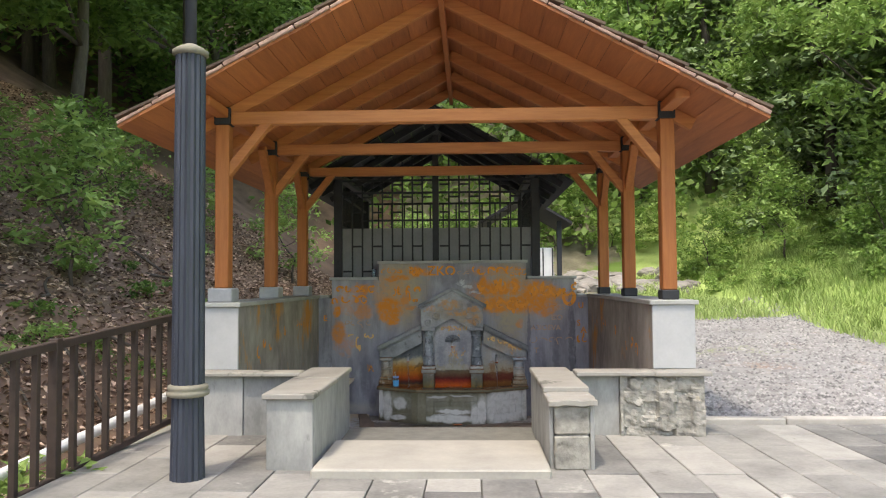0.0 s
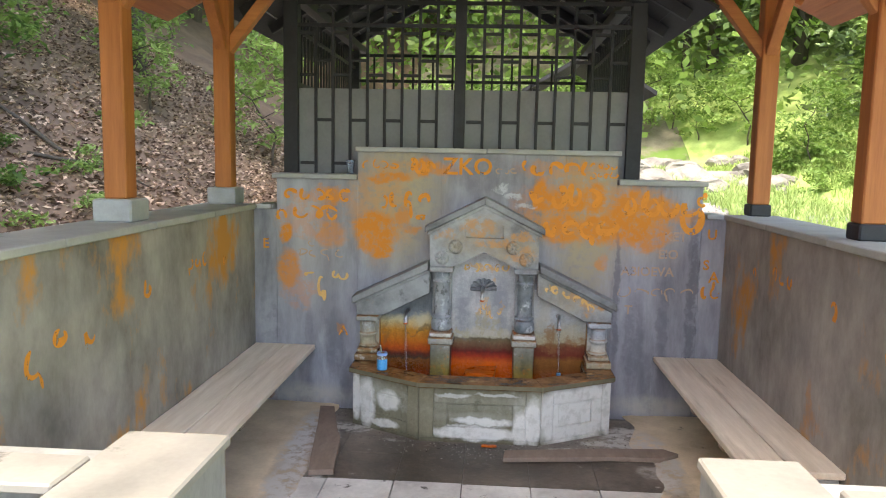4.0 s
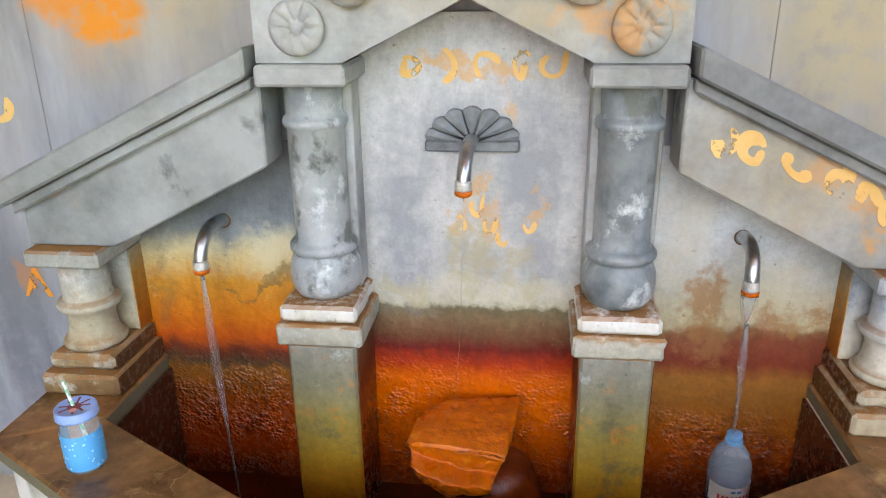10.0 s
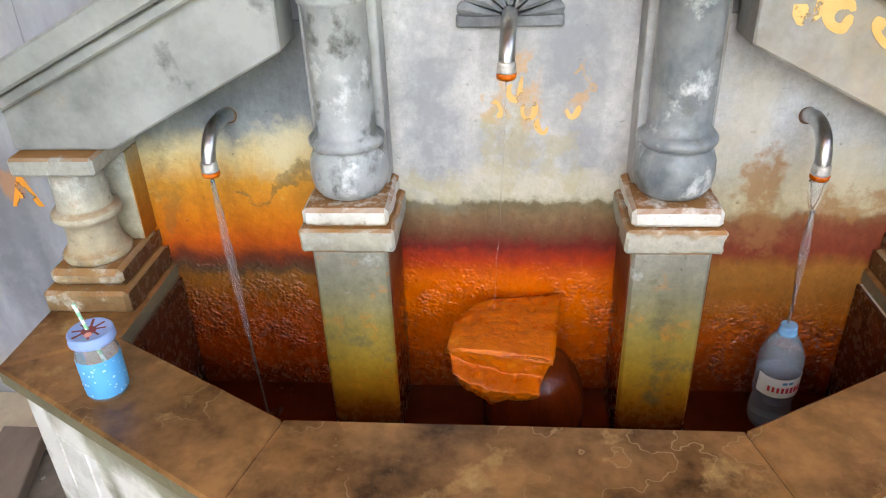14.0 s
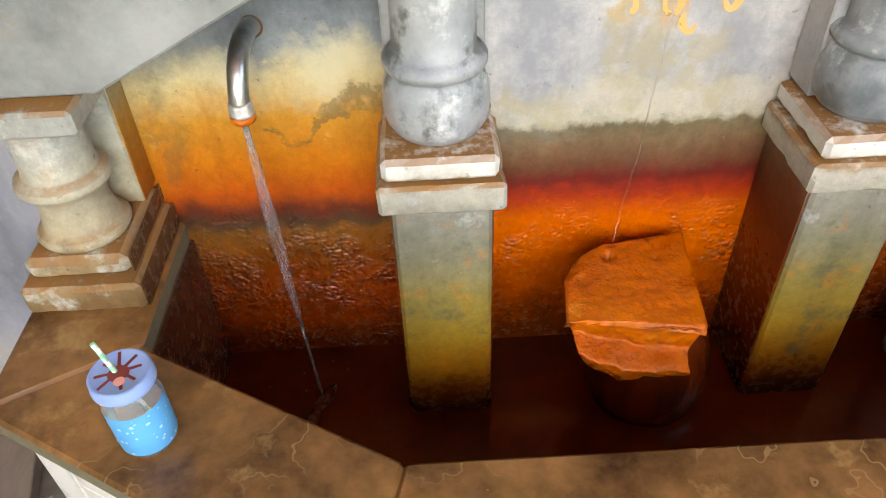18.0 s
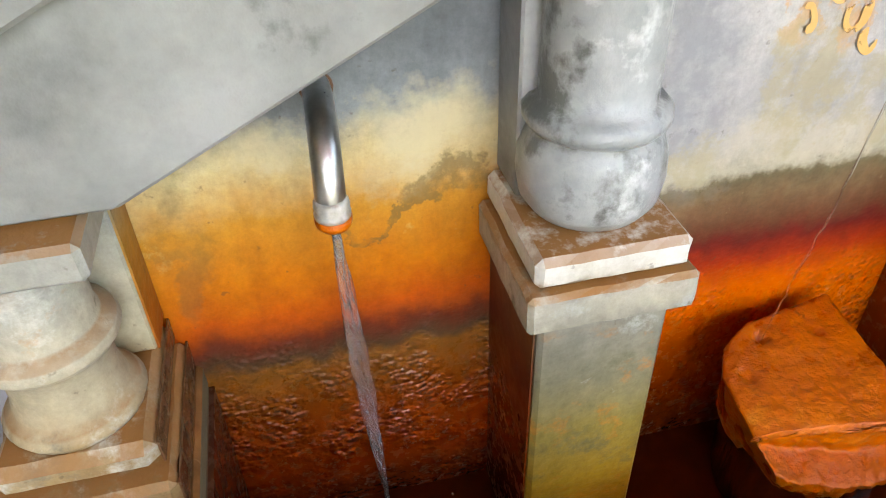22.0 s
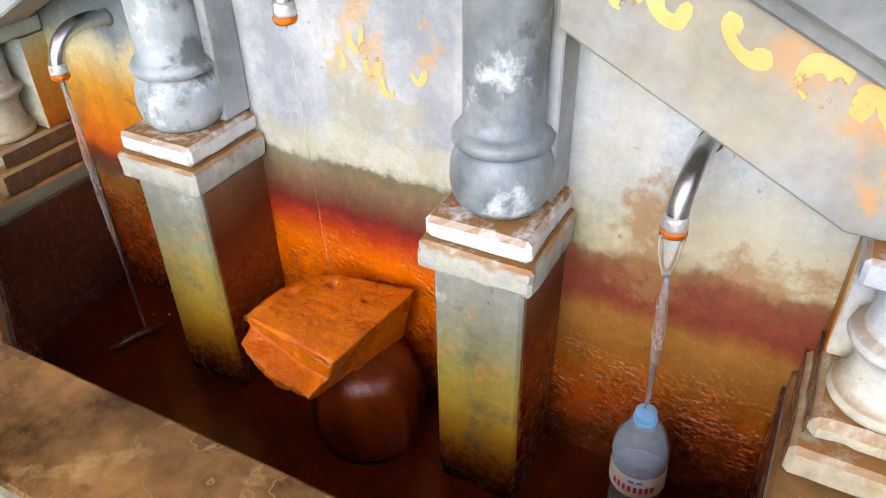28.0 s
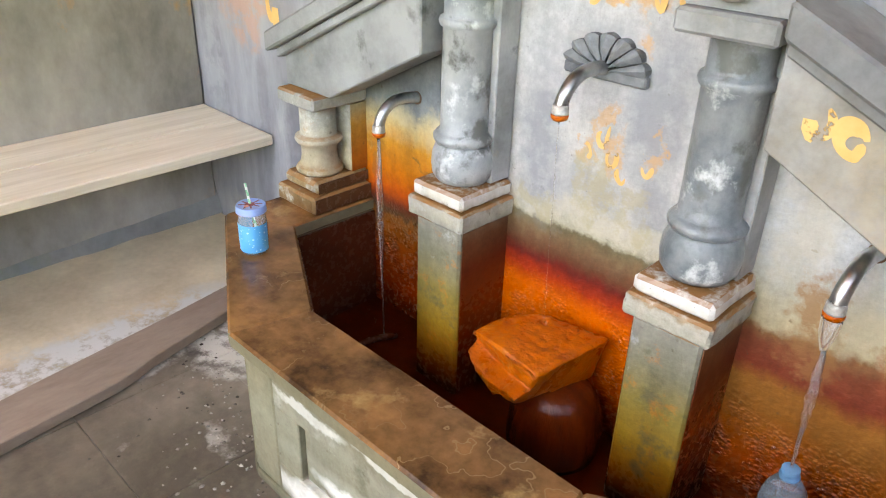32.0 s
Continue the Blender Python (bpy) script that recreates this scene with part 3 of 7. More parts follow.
M_pier = layered("pier_stain", [(0.0, (0.035, 0.014, 0.006)), (0.11, (0.06, 0.022, 0.006)), (0.16, (0.20, 0.055, 0.005)), (0.22, (0.32, 0.13, 0.008)), (0.30, (0.34, 0.20, 0.018)), (0.40, (0.22, 0.165, 0.04)), (0.50, (0.19, 0.175, 0.115)), (0.585, (0.24, 0.23, 0.19)), (0.605, (0.36, 0.34, 0.27)), (0.638, (0.42, 0.40, 0.34)), (0.648, (0.30, 0.19, 0.09)), (0.658, (0.58, 0.56, 0.50)), (0.69, (0.66, 0.65, 0.61)), (1.4, PALE)], 0.028, wet_below=0.22, ledge=STAIN, blots=[((0.48, 0.49, 0.47), 9, 0.60, 0.44, 0.75), ((0.48, 0.16, 0.01), 11, 0.56, 0.18, 0.56), ((0.11, 0.10, 0.055), 9, 0.56, 0.16, 0.64)])
# pier sides: darker and redder than the fronts, grey towards the top
M_pierside = layered("pier_side_red_brown", [(0.0, (0.04, 0.010, 0.004)), (0.2, (0.12, 0.022, 0.004)), (0.35, (0.20, 0.032, 0.004)), (0.48, (0.12, 0.020, 0.006)), (0.56, (0.15, 0.06, 0.025)), (0.68, (0.30, 0.25, 0.17)), (1.4, GREY)], 0.03, bump=0.2)
M_basinfloor = mat("rusty_basin_floor", (0.022, 0.004, 0.0015), (0.13, 0.02, 0.002), 4.0, 0.04, 0.10, 30, rough2=0.10, spec=0.25)
# very dark red-brown, slightly paler towards the rim
M_lining = layered("lining_dark_brown", [(0.0, (0.05, 0.014, 0.008)), (0.2, (0.11, 0.03, 0.012)), (0.4, (0.07, 0.02, 0.01)), (0.5, (0.12, 0.06, 0.03))], 0.04, wet_below=0.6, bump=0.12, mottle=0.3)
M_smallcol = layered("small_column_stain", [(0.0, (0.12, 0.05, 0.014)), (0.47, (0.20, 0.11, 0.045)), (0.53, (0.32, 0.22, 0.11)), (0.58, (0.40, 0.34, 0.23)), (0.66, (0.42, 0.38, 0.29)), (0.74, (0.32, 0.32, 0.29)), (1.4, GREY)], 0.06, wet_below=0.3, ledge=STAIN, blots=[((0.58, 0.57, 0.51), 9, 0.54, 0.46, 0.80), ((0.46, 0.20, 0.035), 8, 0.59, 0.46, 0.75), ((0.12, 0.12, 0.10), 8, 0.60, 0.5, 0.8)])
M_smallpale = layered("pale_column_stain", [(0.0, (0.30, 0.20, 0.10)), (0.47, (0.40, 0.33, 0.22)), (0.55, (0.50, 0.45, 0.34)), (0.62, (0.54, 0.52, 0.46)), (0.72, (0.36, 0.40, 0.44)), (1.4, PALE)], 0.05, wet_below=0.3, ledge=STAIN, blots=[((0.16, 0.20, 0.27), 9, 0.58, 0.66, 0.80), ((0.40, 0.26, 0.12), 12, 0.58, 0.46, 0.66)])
M_rock = mat("rust_coated_rock", (0.34, 0.045, 0.001), (0.74, 0.17, 0.003), 10.0, 0.16, 0.7, 110, rough2=0.42, spots=(0.14, 0.015, 0.003), spot_scale=24, spot_at=0.63, contrast=1.8, spots2=(0.85, 0.30, 0.03), spot2_scale=8.0, spot2_at=0.60, spot_soft=0.07, spec=0.4, grain=0.4)
M_pot = mat("rusty_pot", (0.035, 0.006, 0.002), (0.17, 0.026, 0.003), 5.0, 0.07, 0.4, 30, rough2=0.25, stretch=(2.5, 2.5, 0.25), contrast=2.2, spec=0.4)
M_flank = layered("flank_stain", [(0.0, BROWN), (0.5, (0.24, 0.05, 0.008)), (0.6, (0.34, 0.11, 0.012)), (0.7, (0.40, 0.20, 0.04)), (0.78, (0.34, 0.30, 0.20))], 0.03)
sprayed(M_stone, [(0.27, 1.31, 0.07, 0.05, 0.5), (0.08, 1.40, 0.11, 0.03, 0.6), (-0.05, 1.52, 0.09, 0.05, 0.55), (0.84, 0.93, 0.10, 0.05, 0.6), (0.30, 1.47, 0.08, 0.03, 0.6), (-0.3, 1.45, 0.07, 0.03, 0.5), (0.75, 1.0, 0.08, 0.04, 0.4)], (0.62, 0.27, 0.05), (0.44, 0.34, 0.20), [(0.2, 1.36, 0.22, 0.10, 0.6), (-0.15, 1.40, 0.16, 0.08, 0.5), (0.0, 1.52, 0.15, 0.07, 0.6), (0.7, 1.0, 0.25, 0.14, 0.5)])
sprayed(M_niche_c, [(0.0, 1.20, 0.12, 0.022, 0.6), (0.07, 1.15, 0.02, 0.06, 0.5), (-0.02, 0.87, 0.014, 0.08, 0.5), (0.04, 0.84, 0.016, 0.04, 0.5), (0.15, 0.86, 0.008, 0.05, 0.5)], (0.64, 0.33, 0.08), (0.25, 0.26, 0.28), [(0.12, 0.95, 0.09, 0.14, 0.8), (-0.16, 0.82, 0.06, 0.18, 0.8), (0.17, 0.74, 0.06, 0.08, 0.7), (-0.05, 1.05, 0.10, 0.06, 0.5), (0.0, 0.72, 0.10, 0.05, 0.5)])
sprayed(M_niche_c, [(0.0, 0.75, 0.035, 0.08, 0.55), (-0.15, 0.67, 0.06, 0.03, 0.5), (0.12, 0.70, 0.05, 0.05, 0.5)], (0.40, 0.34, 0.19), (0.54, 0.50, 0.39), [(0.05, 0.665, 0.22, 0.03, 0.6)])
sprayed(M_niche_r, [(0.52, 0.66, 0.05, 0.06, 0.7), (0.74, 0.62, 0.06, 0.03, 0.7), (0.56, 0.56, 0.06, 0.05, 0.5)], (0.30, 0.15, 0.055), (0.50, 0.44, 0.31), [(0.70, 0.68, 0.10, 0.06, 0.6), (0.47, 0.80, 0.05, 0.12, 0.5)])
# the tall dark strip at x -0.79 paints shade along the niche side
sprayed(M_niche_l, [(-0.46, 0.67, 0.05, 0.018, 0.5), (-0.52, 0.655, 0.05, 0.008, 0.55), (-0.79, 0.66, 0.025, 0.10, 0.3)], (0.10, 0.085, 0.04), (0.60, 0.52, 0.33), [(-0.48, 0.74, 0.07, 0.05, 0.8), (-0.68, 0.76, 0.05, 0.03, 0.6)])
M_leaflitter = mat("leaf_litter_soil", (0.07, 0.045, 0.032), (0.30, 0.20, 0.14), 1.2, 0.9, 0.9, 14, spots=(0.12, 0.14, 0.05), spot_scale=0.7, spot_at=0.64)
M_gravel = mat("gravel", (0.14, 0.14, 0.14), (0.38, 0.375, 0.37), 2.0, 0.9, 0.8, 30, spots=(0.22, 0.27, 0.08), spot_scale=0.5, spot_at=0.58, spots2=(0.26, 0.17, 0.11), spot2_scale=0.7, spot2_at=0.58, spot_soft=0.14)
M_grass = mat("meadow", (0.18, 0.28, 0.06), (0.50, 0.62, 0.22), 1.5, 0.9, 0.8, 20)
M_bark = mat("bark", (0.05, 0.04, 0.032), (0.13, 0.11, 0.09), 8, 0.9, 0.7, 30, stretch=(2, 2, 0.4))
M_leaf_a = mat("beech_leaf", (0.06, 0.125, 0.028), (0.27, 0.42, 0.10), 0.8, 0.5, 0, 6, vary=0.7, island=True, thin=0.55)
# paler leaf for fresh growth; on the right-hand beeches it stands in for sunlight
M_leaf_b = mat("sunlit_fresh_leaf", (0.14, 0.25, 0.06), (0.42, 0.58, 0.18), 0.8, 0.5, 0, 6, vary=0.6, island=True, thin=0.45)
M_needle = mat("spruce_needles", (0.06, 0.11, 0.045), (0.26, 0.35, 0.14), 1.0, 0.6, 0, 8, vary=0.6, island=True)
M_white = mat("white_board", (0.62, 0.64, 0.66), (0.8, 0.81, 0.82), 4, 0.6, 0.05)


# ---- mesh helpers ----
def mesh_of(name, bm, material, smooth=False):
    me = bpy.data.meshes.new(name)
    bmesh.ops.recalc_face_normals(bm, faces=bm.faces)
    if smooth:
        for f in bm.faces:
            f.smooth = True
    bm.to_mesh(me)
    bm.free()
    for m in material if isinstance(material, (list, tuple)) else [material]:
        me.materials.append(m)
    return me


def part(name, bm, material, parent=None, label="", smooth=False):
    ob = new(name, mesh_of(name, bm, material, smooth))
    if parent is not None:
        ob.parent = parent
    if label:
        tagged(ob, label)
    return ob


def thing(name, label, category, group="", kind="", at=(0, 0, 0)):
    ob = new(name)
    ob.location = at
    ob.empty_display_size = 0.1
    return tagged(ob, label, category, group, kind)


def box(bm, x0, x1, y0, y1, z0, z1, bev=0.0, m=None):
    r = bmesh.ops.create_cube(bm, size=1.0, matrix=Matrix.Translation(((x0 + x1) / 2, (y0 + y1) / 2, (z0 + z1) / 2)) @ Matrix.Diagonal((x1 - x0, y1 - y0, z1 - z0, 1)))
    vs = r["verts"]
    if bev:
        es = list({e for v in vs for e in v.link_edges})
        rb = bmesh.ops.bevel(bm, geom=es, offset=bev, segments=1, affect="EDGES", profile=0.5)
        vs = list({v for f in rb["faces"] for v in f.verts} | {v for v in vs if v.is_valid})
    if m is not None:
        bmesh.ops.transform(bm, matrix=m, verts=vs)
    return vs


def bx(x0, x1, y0, y1, z0, z1, bev=0.0, m=None):
    bm = bmesh.new()
    box(bm, x0, x1, y0, y1, z0, z1, bev, m)
    return bm


def beam(a, b, w, h, bev=0.006, up=(0, 0, 1)):
    """A squared timber from a to b."""
    a, b = Vector(a), Vector(b)
    d = (b - a)
    y = d.normalized()
    x = y.cross(Vector(up)).normalized()
    z = x.cross(y)
    m = Matrix((x, y, z)).transposed().to_4x4()
    m.translation = (a + b) / 2
    return bx(-w / 2, w / 2, -d.length / 2, d.length / 2, -h / 2, h / 2, bev, m)


def lathe(profile, at, seg=28, arc=(0, 360), wobble=0.0):
    """A turned shape: profile of (radius, z) round a vertical axis at (x, y, z)."""
    bm = bmesh.new()
    a0, a1 = radians(arc[0]), radians(arc[1])
    full = abs(arc[1] - arc[0] - 360) < 1e-6
    n = seg if full else seg + 1
    rings = []
    for r, z in profile:
        rings.append([bm.verts.new((at[0] + max(r, 1e-4) * math.cos(a0 + (a1 - a0) * k / seg), at[1] + max(r, 1e-4) * math.sin(a0 + (a1 - a0) * k / seg), at[2] + z)) for k in range(n)])
    for p, q in zip(rings, rings[1:]):
        for k in range(seg):
            bm.faces.new((p[k], p[(k + 1) % n], q[(k + 1) % n], q[k]))
    if full:
        bm.faces.new(rings[0][::-1])
        bm.faces.new(rings[-1])
    return bm


def prism(poly, y0, y1, axis="y", bev=0.0):
    """A plate of outline poly, pushed from y0 to y1 along an axis ('y': poly is x,z; 'z': poly is x,y; 'x': poly is y,z)."""
    bm = bmesh.new()
    put = {"y": lambda p, d: (p[0], d, p[1]), "z": lambda p, d: (p[0], p[1], d), "x": lambda p, d: (d, p[0], p[1])}[axis]
    a = [bm.verts.new(put(p, y0)) for p in poly]
    b = [bm.verts.new(put(p, y1)) for p in poly]
    bm.faces.new(a)
    bm.faces.new(b[::-1])
    for k in range(len(poly)):
        j = (k + 1) % len(poly)
        bm.faces.new((a[k], a[j], b[j], b[k]))
    bmesh.ops.recalc_face_normals(bm, faces=bm.faces)
    if bev:
        bmesh.ops.bevel(bm, geom=[e for e in bm.edges], offset=bev, segments=1, affect="EDGES")
    return bm


def tube(points, radii, seg=12, cap=True):
    """A round tube along points with a radius at each."""
    bm = bmesh.new()
    pts = [Vector(p) for p in points]
    rings = []
    ref = Vector((1, 0, 0))
    for k, p in enumerate(pts):
        d = (pts[min(k + 1, len(pts) - 1)] - pts[max(k - 1, 0)]).normalized()
        u = ref - d * ref.dot(d)
        if u.length < 0.1:
            u = Vector((0, 1, 0)) - d * d.y
        u.normalize()
        v = d.cross(u)
        r = radii[k] if isinstance(radii, (list, tuple)) else radii
        rings.append([bm.verts.new(p + r * (math.cos(6.28319 * i / seg) * u + math.sin(6.28319 * i / seg) * v)) for i in range(seg)])
    for p, q in zip(rings, rings[1:]):
        for i in range(seg):
            bm.faces.new((p[i], p[(i + 1) % seg], q[(i + 1) % seg], q[i]))
    if cap:
        bm.faces.new(rings[0][::-1])
        bm.faces.new(rings[-1])
    return bm


def roughen(bm, amount, scale=6.0, seed=0.0):
    for v in bm.verts:
        q = v.co * scale + Vector((seed, seed * 1.7, 0))
        v.co += Vector(noise.noise_vector(q)) * amount
    return bm


def roughen_box(x0, x1, y0, y1, z0, z1, bev=0.006, amp=0.003):
    """A worn stone block: bevelled, cut finer, edges and faces chipped."""
    bm = bx(x0, x1, y0, y1, z0, z1, bev)
    bmesh.ops.subdivide_edges(bm, edges=[e for e in bm.edges if e.calc_length() > 0.03], cuts=7, use_grid_fill=True)
    for v in bm.verts:
        k = noise.noise(v.co * 22 + Vector((3, 1, 7)))
        v.co += Vector(noise.noise_vector(v.co * 35)) * amp * 0.5
        if k > 0.25:
            v.co -= (v.co - Vector(((x0 + x1) / 2, (y0 + y1) / 2, (z0 + z1) / 2))) * 0.045 * min(1.0, (k - 0.25) * 3)
    return bm


# ---- ground ----
PLAZA, INX = 0.49, 1.865


def height(x, y):
    h = 0.44 + 0.085 * max(0.0, y + 1.0) + 0.45 * max(0.0, y - 17)
    left = max(0.0, -3.6 - x)
    h += 0.66 * left - 0.35 * max(0.0, 1 - abs(x + 3.4) / 1.0) * (1 if y < 6 else 0.3)
    right = max(0.0, x - 7.7 + 0.12 * max(0, y))
    h += 0.42 * right - 0.12 * max(0.0, 1 - right / 3.0) * (right > 0)
    if y > 0:
        h += 0.10 * (noise.noise(Vector((x * 0.5, y * 0.5, 0))))
    if left > 0 or right > 0:
        h += 0.28 * noise.noise(Vector((x * 0.35, y * 0.35, 3))) + 0.10 * noise.noise(Vector((x * 1.3, y * 1.3, 7)))
    if y < -3.0 and -3.0 < x < 6.8:
        h = min(h, 0.44)
    if abs(x) < 2.0 and -4.7 < y < 0.2:
        h = -0.25
    return h


def axis_steps(a, b, near0, near1, fine):
    out, v = [near0], near0
    while v < near1 - 1e-6:
        v += fine
        out.append(v)
    s, v = fine, near1
    while v < b:
        s *= 1.22
        v += s
        out.append(v)
    s, v = fine, near0
    while v > a:
        s *= 1.22
        v -= s
        out.insert(0, v)
    return out


gx, gy = axis_steps(-400, 400, -9, 11, 0.25), axis_steps(-400, 600, -7, 16, 0.25)
bm = bmesh.new()
grid = [[bm.verts.new((x, y, min(height(x, y), 60))) for x in gx] for y in gy]
for j in range(len(gy) - 1):
    for i in range(len(gx) - 1):
        f = bm.faces.new((grid[j][i], grid[j][i + 1], grid[j + 1][i + 1], grid[j + 1][i]))
        x, y = gx[i] + 0.1, gy[j] + 0.1
        edge = 7.9 - 0.12 * max(0, y) + 0.7 * noise.noise(Vector((x, y, 0)))
        f.material_index = 2 if x > edge else (0 if x < -2.9 + 0.3 * noise.noise(Vector((y, x, 2))) else (1 if y < 9 + noise.noise(Vector((x, y, 9))) * 2 else 3))
        f.smooth = True
M_streambed = mat("damp_earth", (0.10, 0.09, 0.06), (0.30, 0.28, 0.20), 1.5, 0.9, 0.8, 16, spots=(0.12, 0.2, 0.04), spot_scale=0.6, spot_at=0.5)
ground = part("ground", bm, [M_leaflitter, M_gravel, M_grass, M_streambed])
tagged(ground, "valley ground of leaf litter, grey gravel and sunlit grass", "ground", kind="structure")

# ---- floor and walls of the spring house ----
sub = part("floor", bx(-1.9, 1.9, -4.6, 0.05, -0.12, -0.02), M_joint)
tagged(sub, "dark wet stone slab floor with pale worn patches", "floor", kind="structure")

wall_back = thing("wall_back", "grey rendered back wall with orange spray paint and slab coping", "wall", kind="structure")
SEAMS = [-1.68, -1.02, -0.345, 0.30, 0.62, 1.02, 1.36, 1.68]
for a, b in zip(SEAMS, SEAMS[1:]):
    top = 2.088 if -1.03 < (a + b) / 2 < 1.03 else 1.866
    part("slab", bx(a + 0.0005, b - 0.0005, 0.0, 0.24, -0.1, top, 0.0012), M_wall, wall_back)
for s in (-1, 1):
    x0, x1 = sorted((s * 1.684, s * 2.2))
    part("slab", bx(x0, x1, 0.006, 0.24, -0.1, 1.615, 0.004), M_wall, wall_back)
    x0, x1 = sorted((s * 1.03, s * 1.71))
    part("coping", bx(x0, x1, -0.035, 0.29, 1.866, 1.906, 0.006), M_coping, wall_back)
for s in (-1, 1):
    x0, x1 = sorted((s * 1.712, s * 1.842))
    part("coping", bx(x0, x1, -0.02, 0.26, 1.617, 1.655, 0.006), M_coping, wall_back)
part("coping", bx(-1.04, 0.0, -0.035, 0.29, 2.088, 2.126, 0.006), M_coping, wall_back)
part("coping", bx(0.003, 1.04, -0.035, 0.29, 2.088, 2.128, 0.006), M_coping, wall_back)

for s, nm in ((-1, "wall_left"), (1, "wall_right")):
    w = thing(nm, "side wall with stained grey render inside and pale slab end", "wall", kind="structure")
    cuts = [-3.60, -2.7, -1.8, -0.9, -0.002]
    for a, b in zip(cuts, cuts[1:]):
        x0, x1 = sorted((s * INX, s * 2.22))
        part("slab", bx(x0, x1, a + 0.0005, b - 0.0005, -0.1, 1.615, 0.0012), M_wall_side, w)
        x0, x1 = sorted((s * (INX - 0.02), s * 2.25))
        part("coping", bx(x0, x1, a + 0.002, b - 0.002, 1.615, 1.657, 0.006), M_coping, w)
    x0, x1 = sorted((s * 1.86, s * 2.235))
    part("end_slab", bx(x0, x1, -3.635, -3.602, 1.05, 1.615, 0.004), M_face, w, "pale grey end slab")
    x0, x1 = sorted((s * 1.835, s * 2.265))
    part("end_cap", bx(x0, x1, -3.66, -3.603, 1.615, 1.655, 0.006), M_coping, w)

# low walls before the entrance: one across under each wall end, one running forward beside the slab
lw = thing("low_wall_left", "low grey slab wall with pale worn coping", "wall", kind="structure")
part("slab", bx(-2.21, -1.77, -3.78, -3.61, 0.38, 1.01, 0.004), M_lowwall, lw)
part("slab", bx(-1.768, -1.228, -3.76, -3.48, 0.38, 1.01, 0.004), M_lowwall, lw)
part("coping", bx(-2.27, -1.252, -3.84, -3.61, 1.01, 1.047, 0.008), M_lowcap, lw)
part("slab", bx(-1.225, -0.89, -5.0, -4.965, 0.4, 0.998, 0.004), M_lowwall, lw)
for a, b in ((-4.963, -4.12), (-4.118, -3.36)):
    part("slab", bx(-1.225, -0.89, a, b, -0.1, 0.998, 0.004), M_lowwall, lw)
    part("coping", bx(-1.25, -0.868, a - (0.075 if a < -4.5 else -0.002), b, 0.998, 1.04, 0.008), M_lowcap, lw)

rw = thing("low_wall_right", "low wall with broken coping and exposed rubble core", "wall", kind="structure")
part("slab", bx(1.13, 1.53, -3.76, -3.48, 0.38, 1.01, 0.004), M_lowwall, rw)
core = bx(1.532, 2.25, -3.78, -3.61, 0.38, 1.005)
bmesh.ops.subdivide_edges(core, edges=core.edges[:], cuts=34, use_grid_fill=True)
for v in core.verts:
    cell = noise.cell(Vector((v.co.x * 7 + 0.4 * noise.noise(v.co * 9), 0.5, v.co.z * 9 + 0.4 * noise.noise(v.co * 8 + Vector((5, 0, 0))))))
    v.co.y += 0.030 * cell - 0.02 + 0.014 * noise.noise(v.co * 26) - 0.02 * abs(noise.noise(v.co * 8))
part("rubble_face", core, M_rubble, rw, "exposed rubble and mortar")
part("coping", bx(1.15, 1.82, -3.86, -3.61, 1.01, 1.05, 0.008), M_lowcap, rw)
part("coping", bx(1.825, 2.31, -3.85, -3.61, 1.006, 1.046, 0.008), M_lowcap, rw)
part("slab", bx(0.80, 0.83, -4.93, -3.36, -0.1, 0.99, 0.004), M_lowwall, rw)
part("slab", bx(1.085, 1.115, -4.97, -3.36, -0.1, 0.99, 0.004), M_lowwall, rw)
core = bx(0.83, 1.085, -4.89, -3.37, -0.1, 0.98)
bmesh.ops.subdivide_edges(core, edges=core.edges[:], cuts=7, use_grid_fill=True)
part("core", roughen(core, 0.01, 9), M_rubble, rw, "rough exposed block core")
for z0, z1 in ((0.49, 0.735), (0.74, 0.945)):
    c = bx(0.832, 1.083, -4.98, -4.86, z0, z1, 0.012)
    bmesh.ops.subdivide_edges(c, edges=c.edges[:], cuts=3, use_grid_fill=True)
    part("block", roughen(c, 0.010, 11, z0), M_rubble, rw, "chipped pale stone block")
part("coping", bx(0.785, 1.13, -4.66, -3.36, 0.99, 1.035, 0.008), M_lowcap, rw)
c = bx(0.79, 1.135, -5.02, -4.62, 0.945, 0.99, 0.006)
bmesh.ops.subdivide_edges(c, edges=c.edges[:], cuts=5, use_grid_fill=True)
part("broken_coping", roughen(c, 0.018, 9, 5), M_lowcap, rw, "broken slab of coping")

# entrance slab and the steps down behind it
entry = part("entry_slab", roughen(bx(-0.862, 0.785, -5.22, -4.26, 0.475, 0.555, 0.012), 0.003, 3), M_entry)
tagged(entry, "pale worn entrance slab between the low walls", "slab", kind="structure")
st = thing("entry_steps", "two stone steps down to the wet floor", "steps", kind="structure")
part("step", bx(-0.86, 0.785, -4.258, -3.90, -0.1, 0.37, 0.01), M_lowwall, st)
part("step", bx(-0.86, 0.785, -3.898, -3.56, -0.1, 0.185, 0.01), M_lowwall, st)

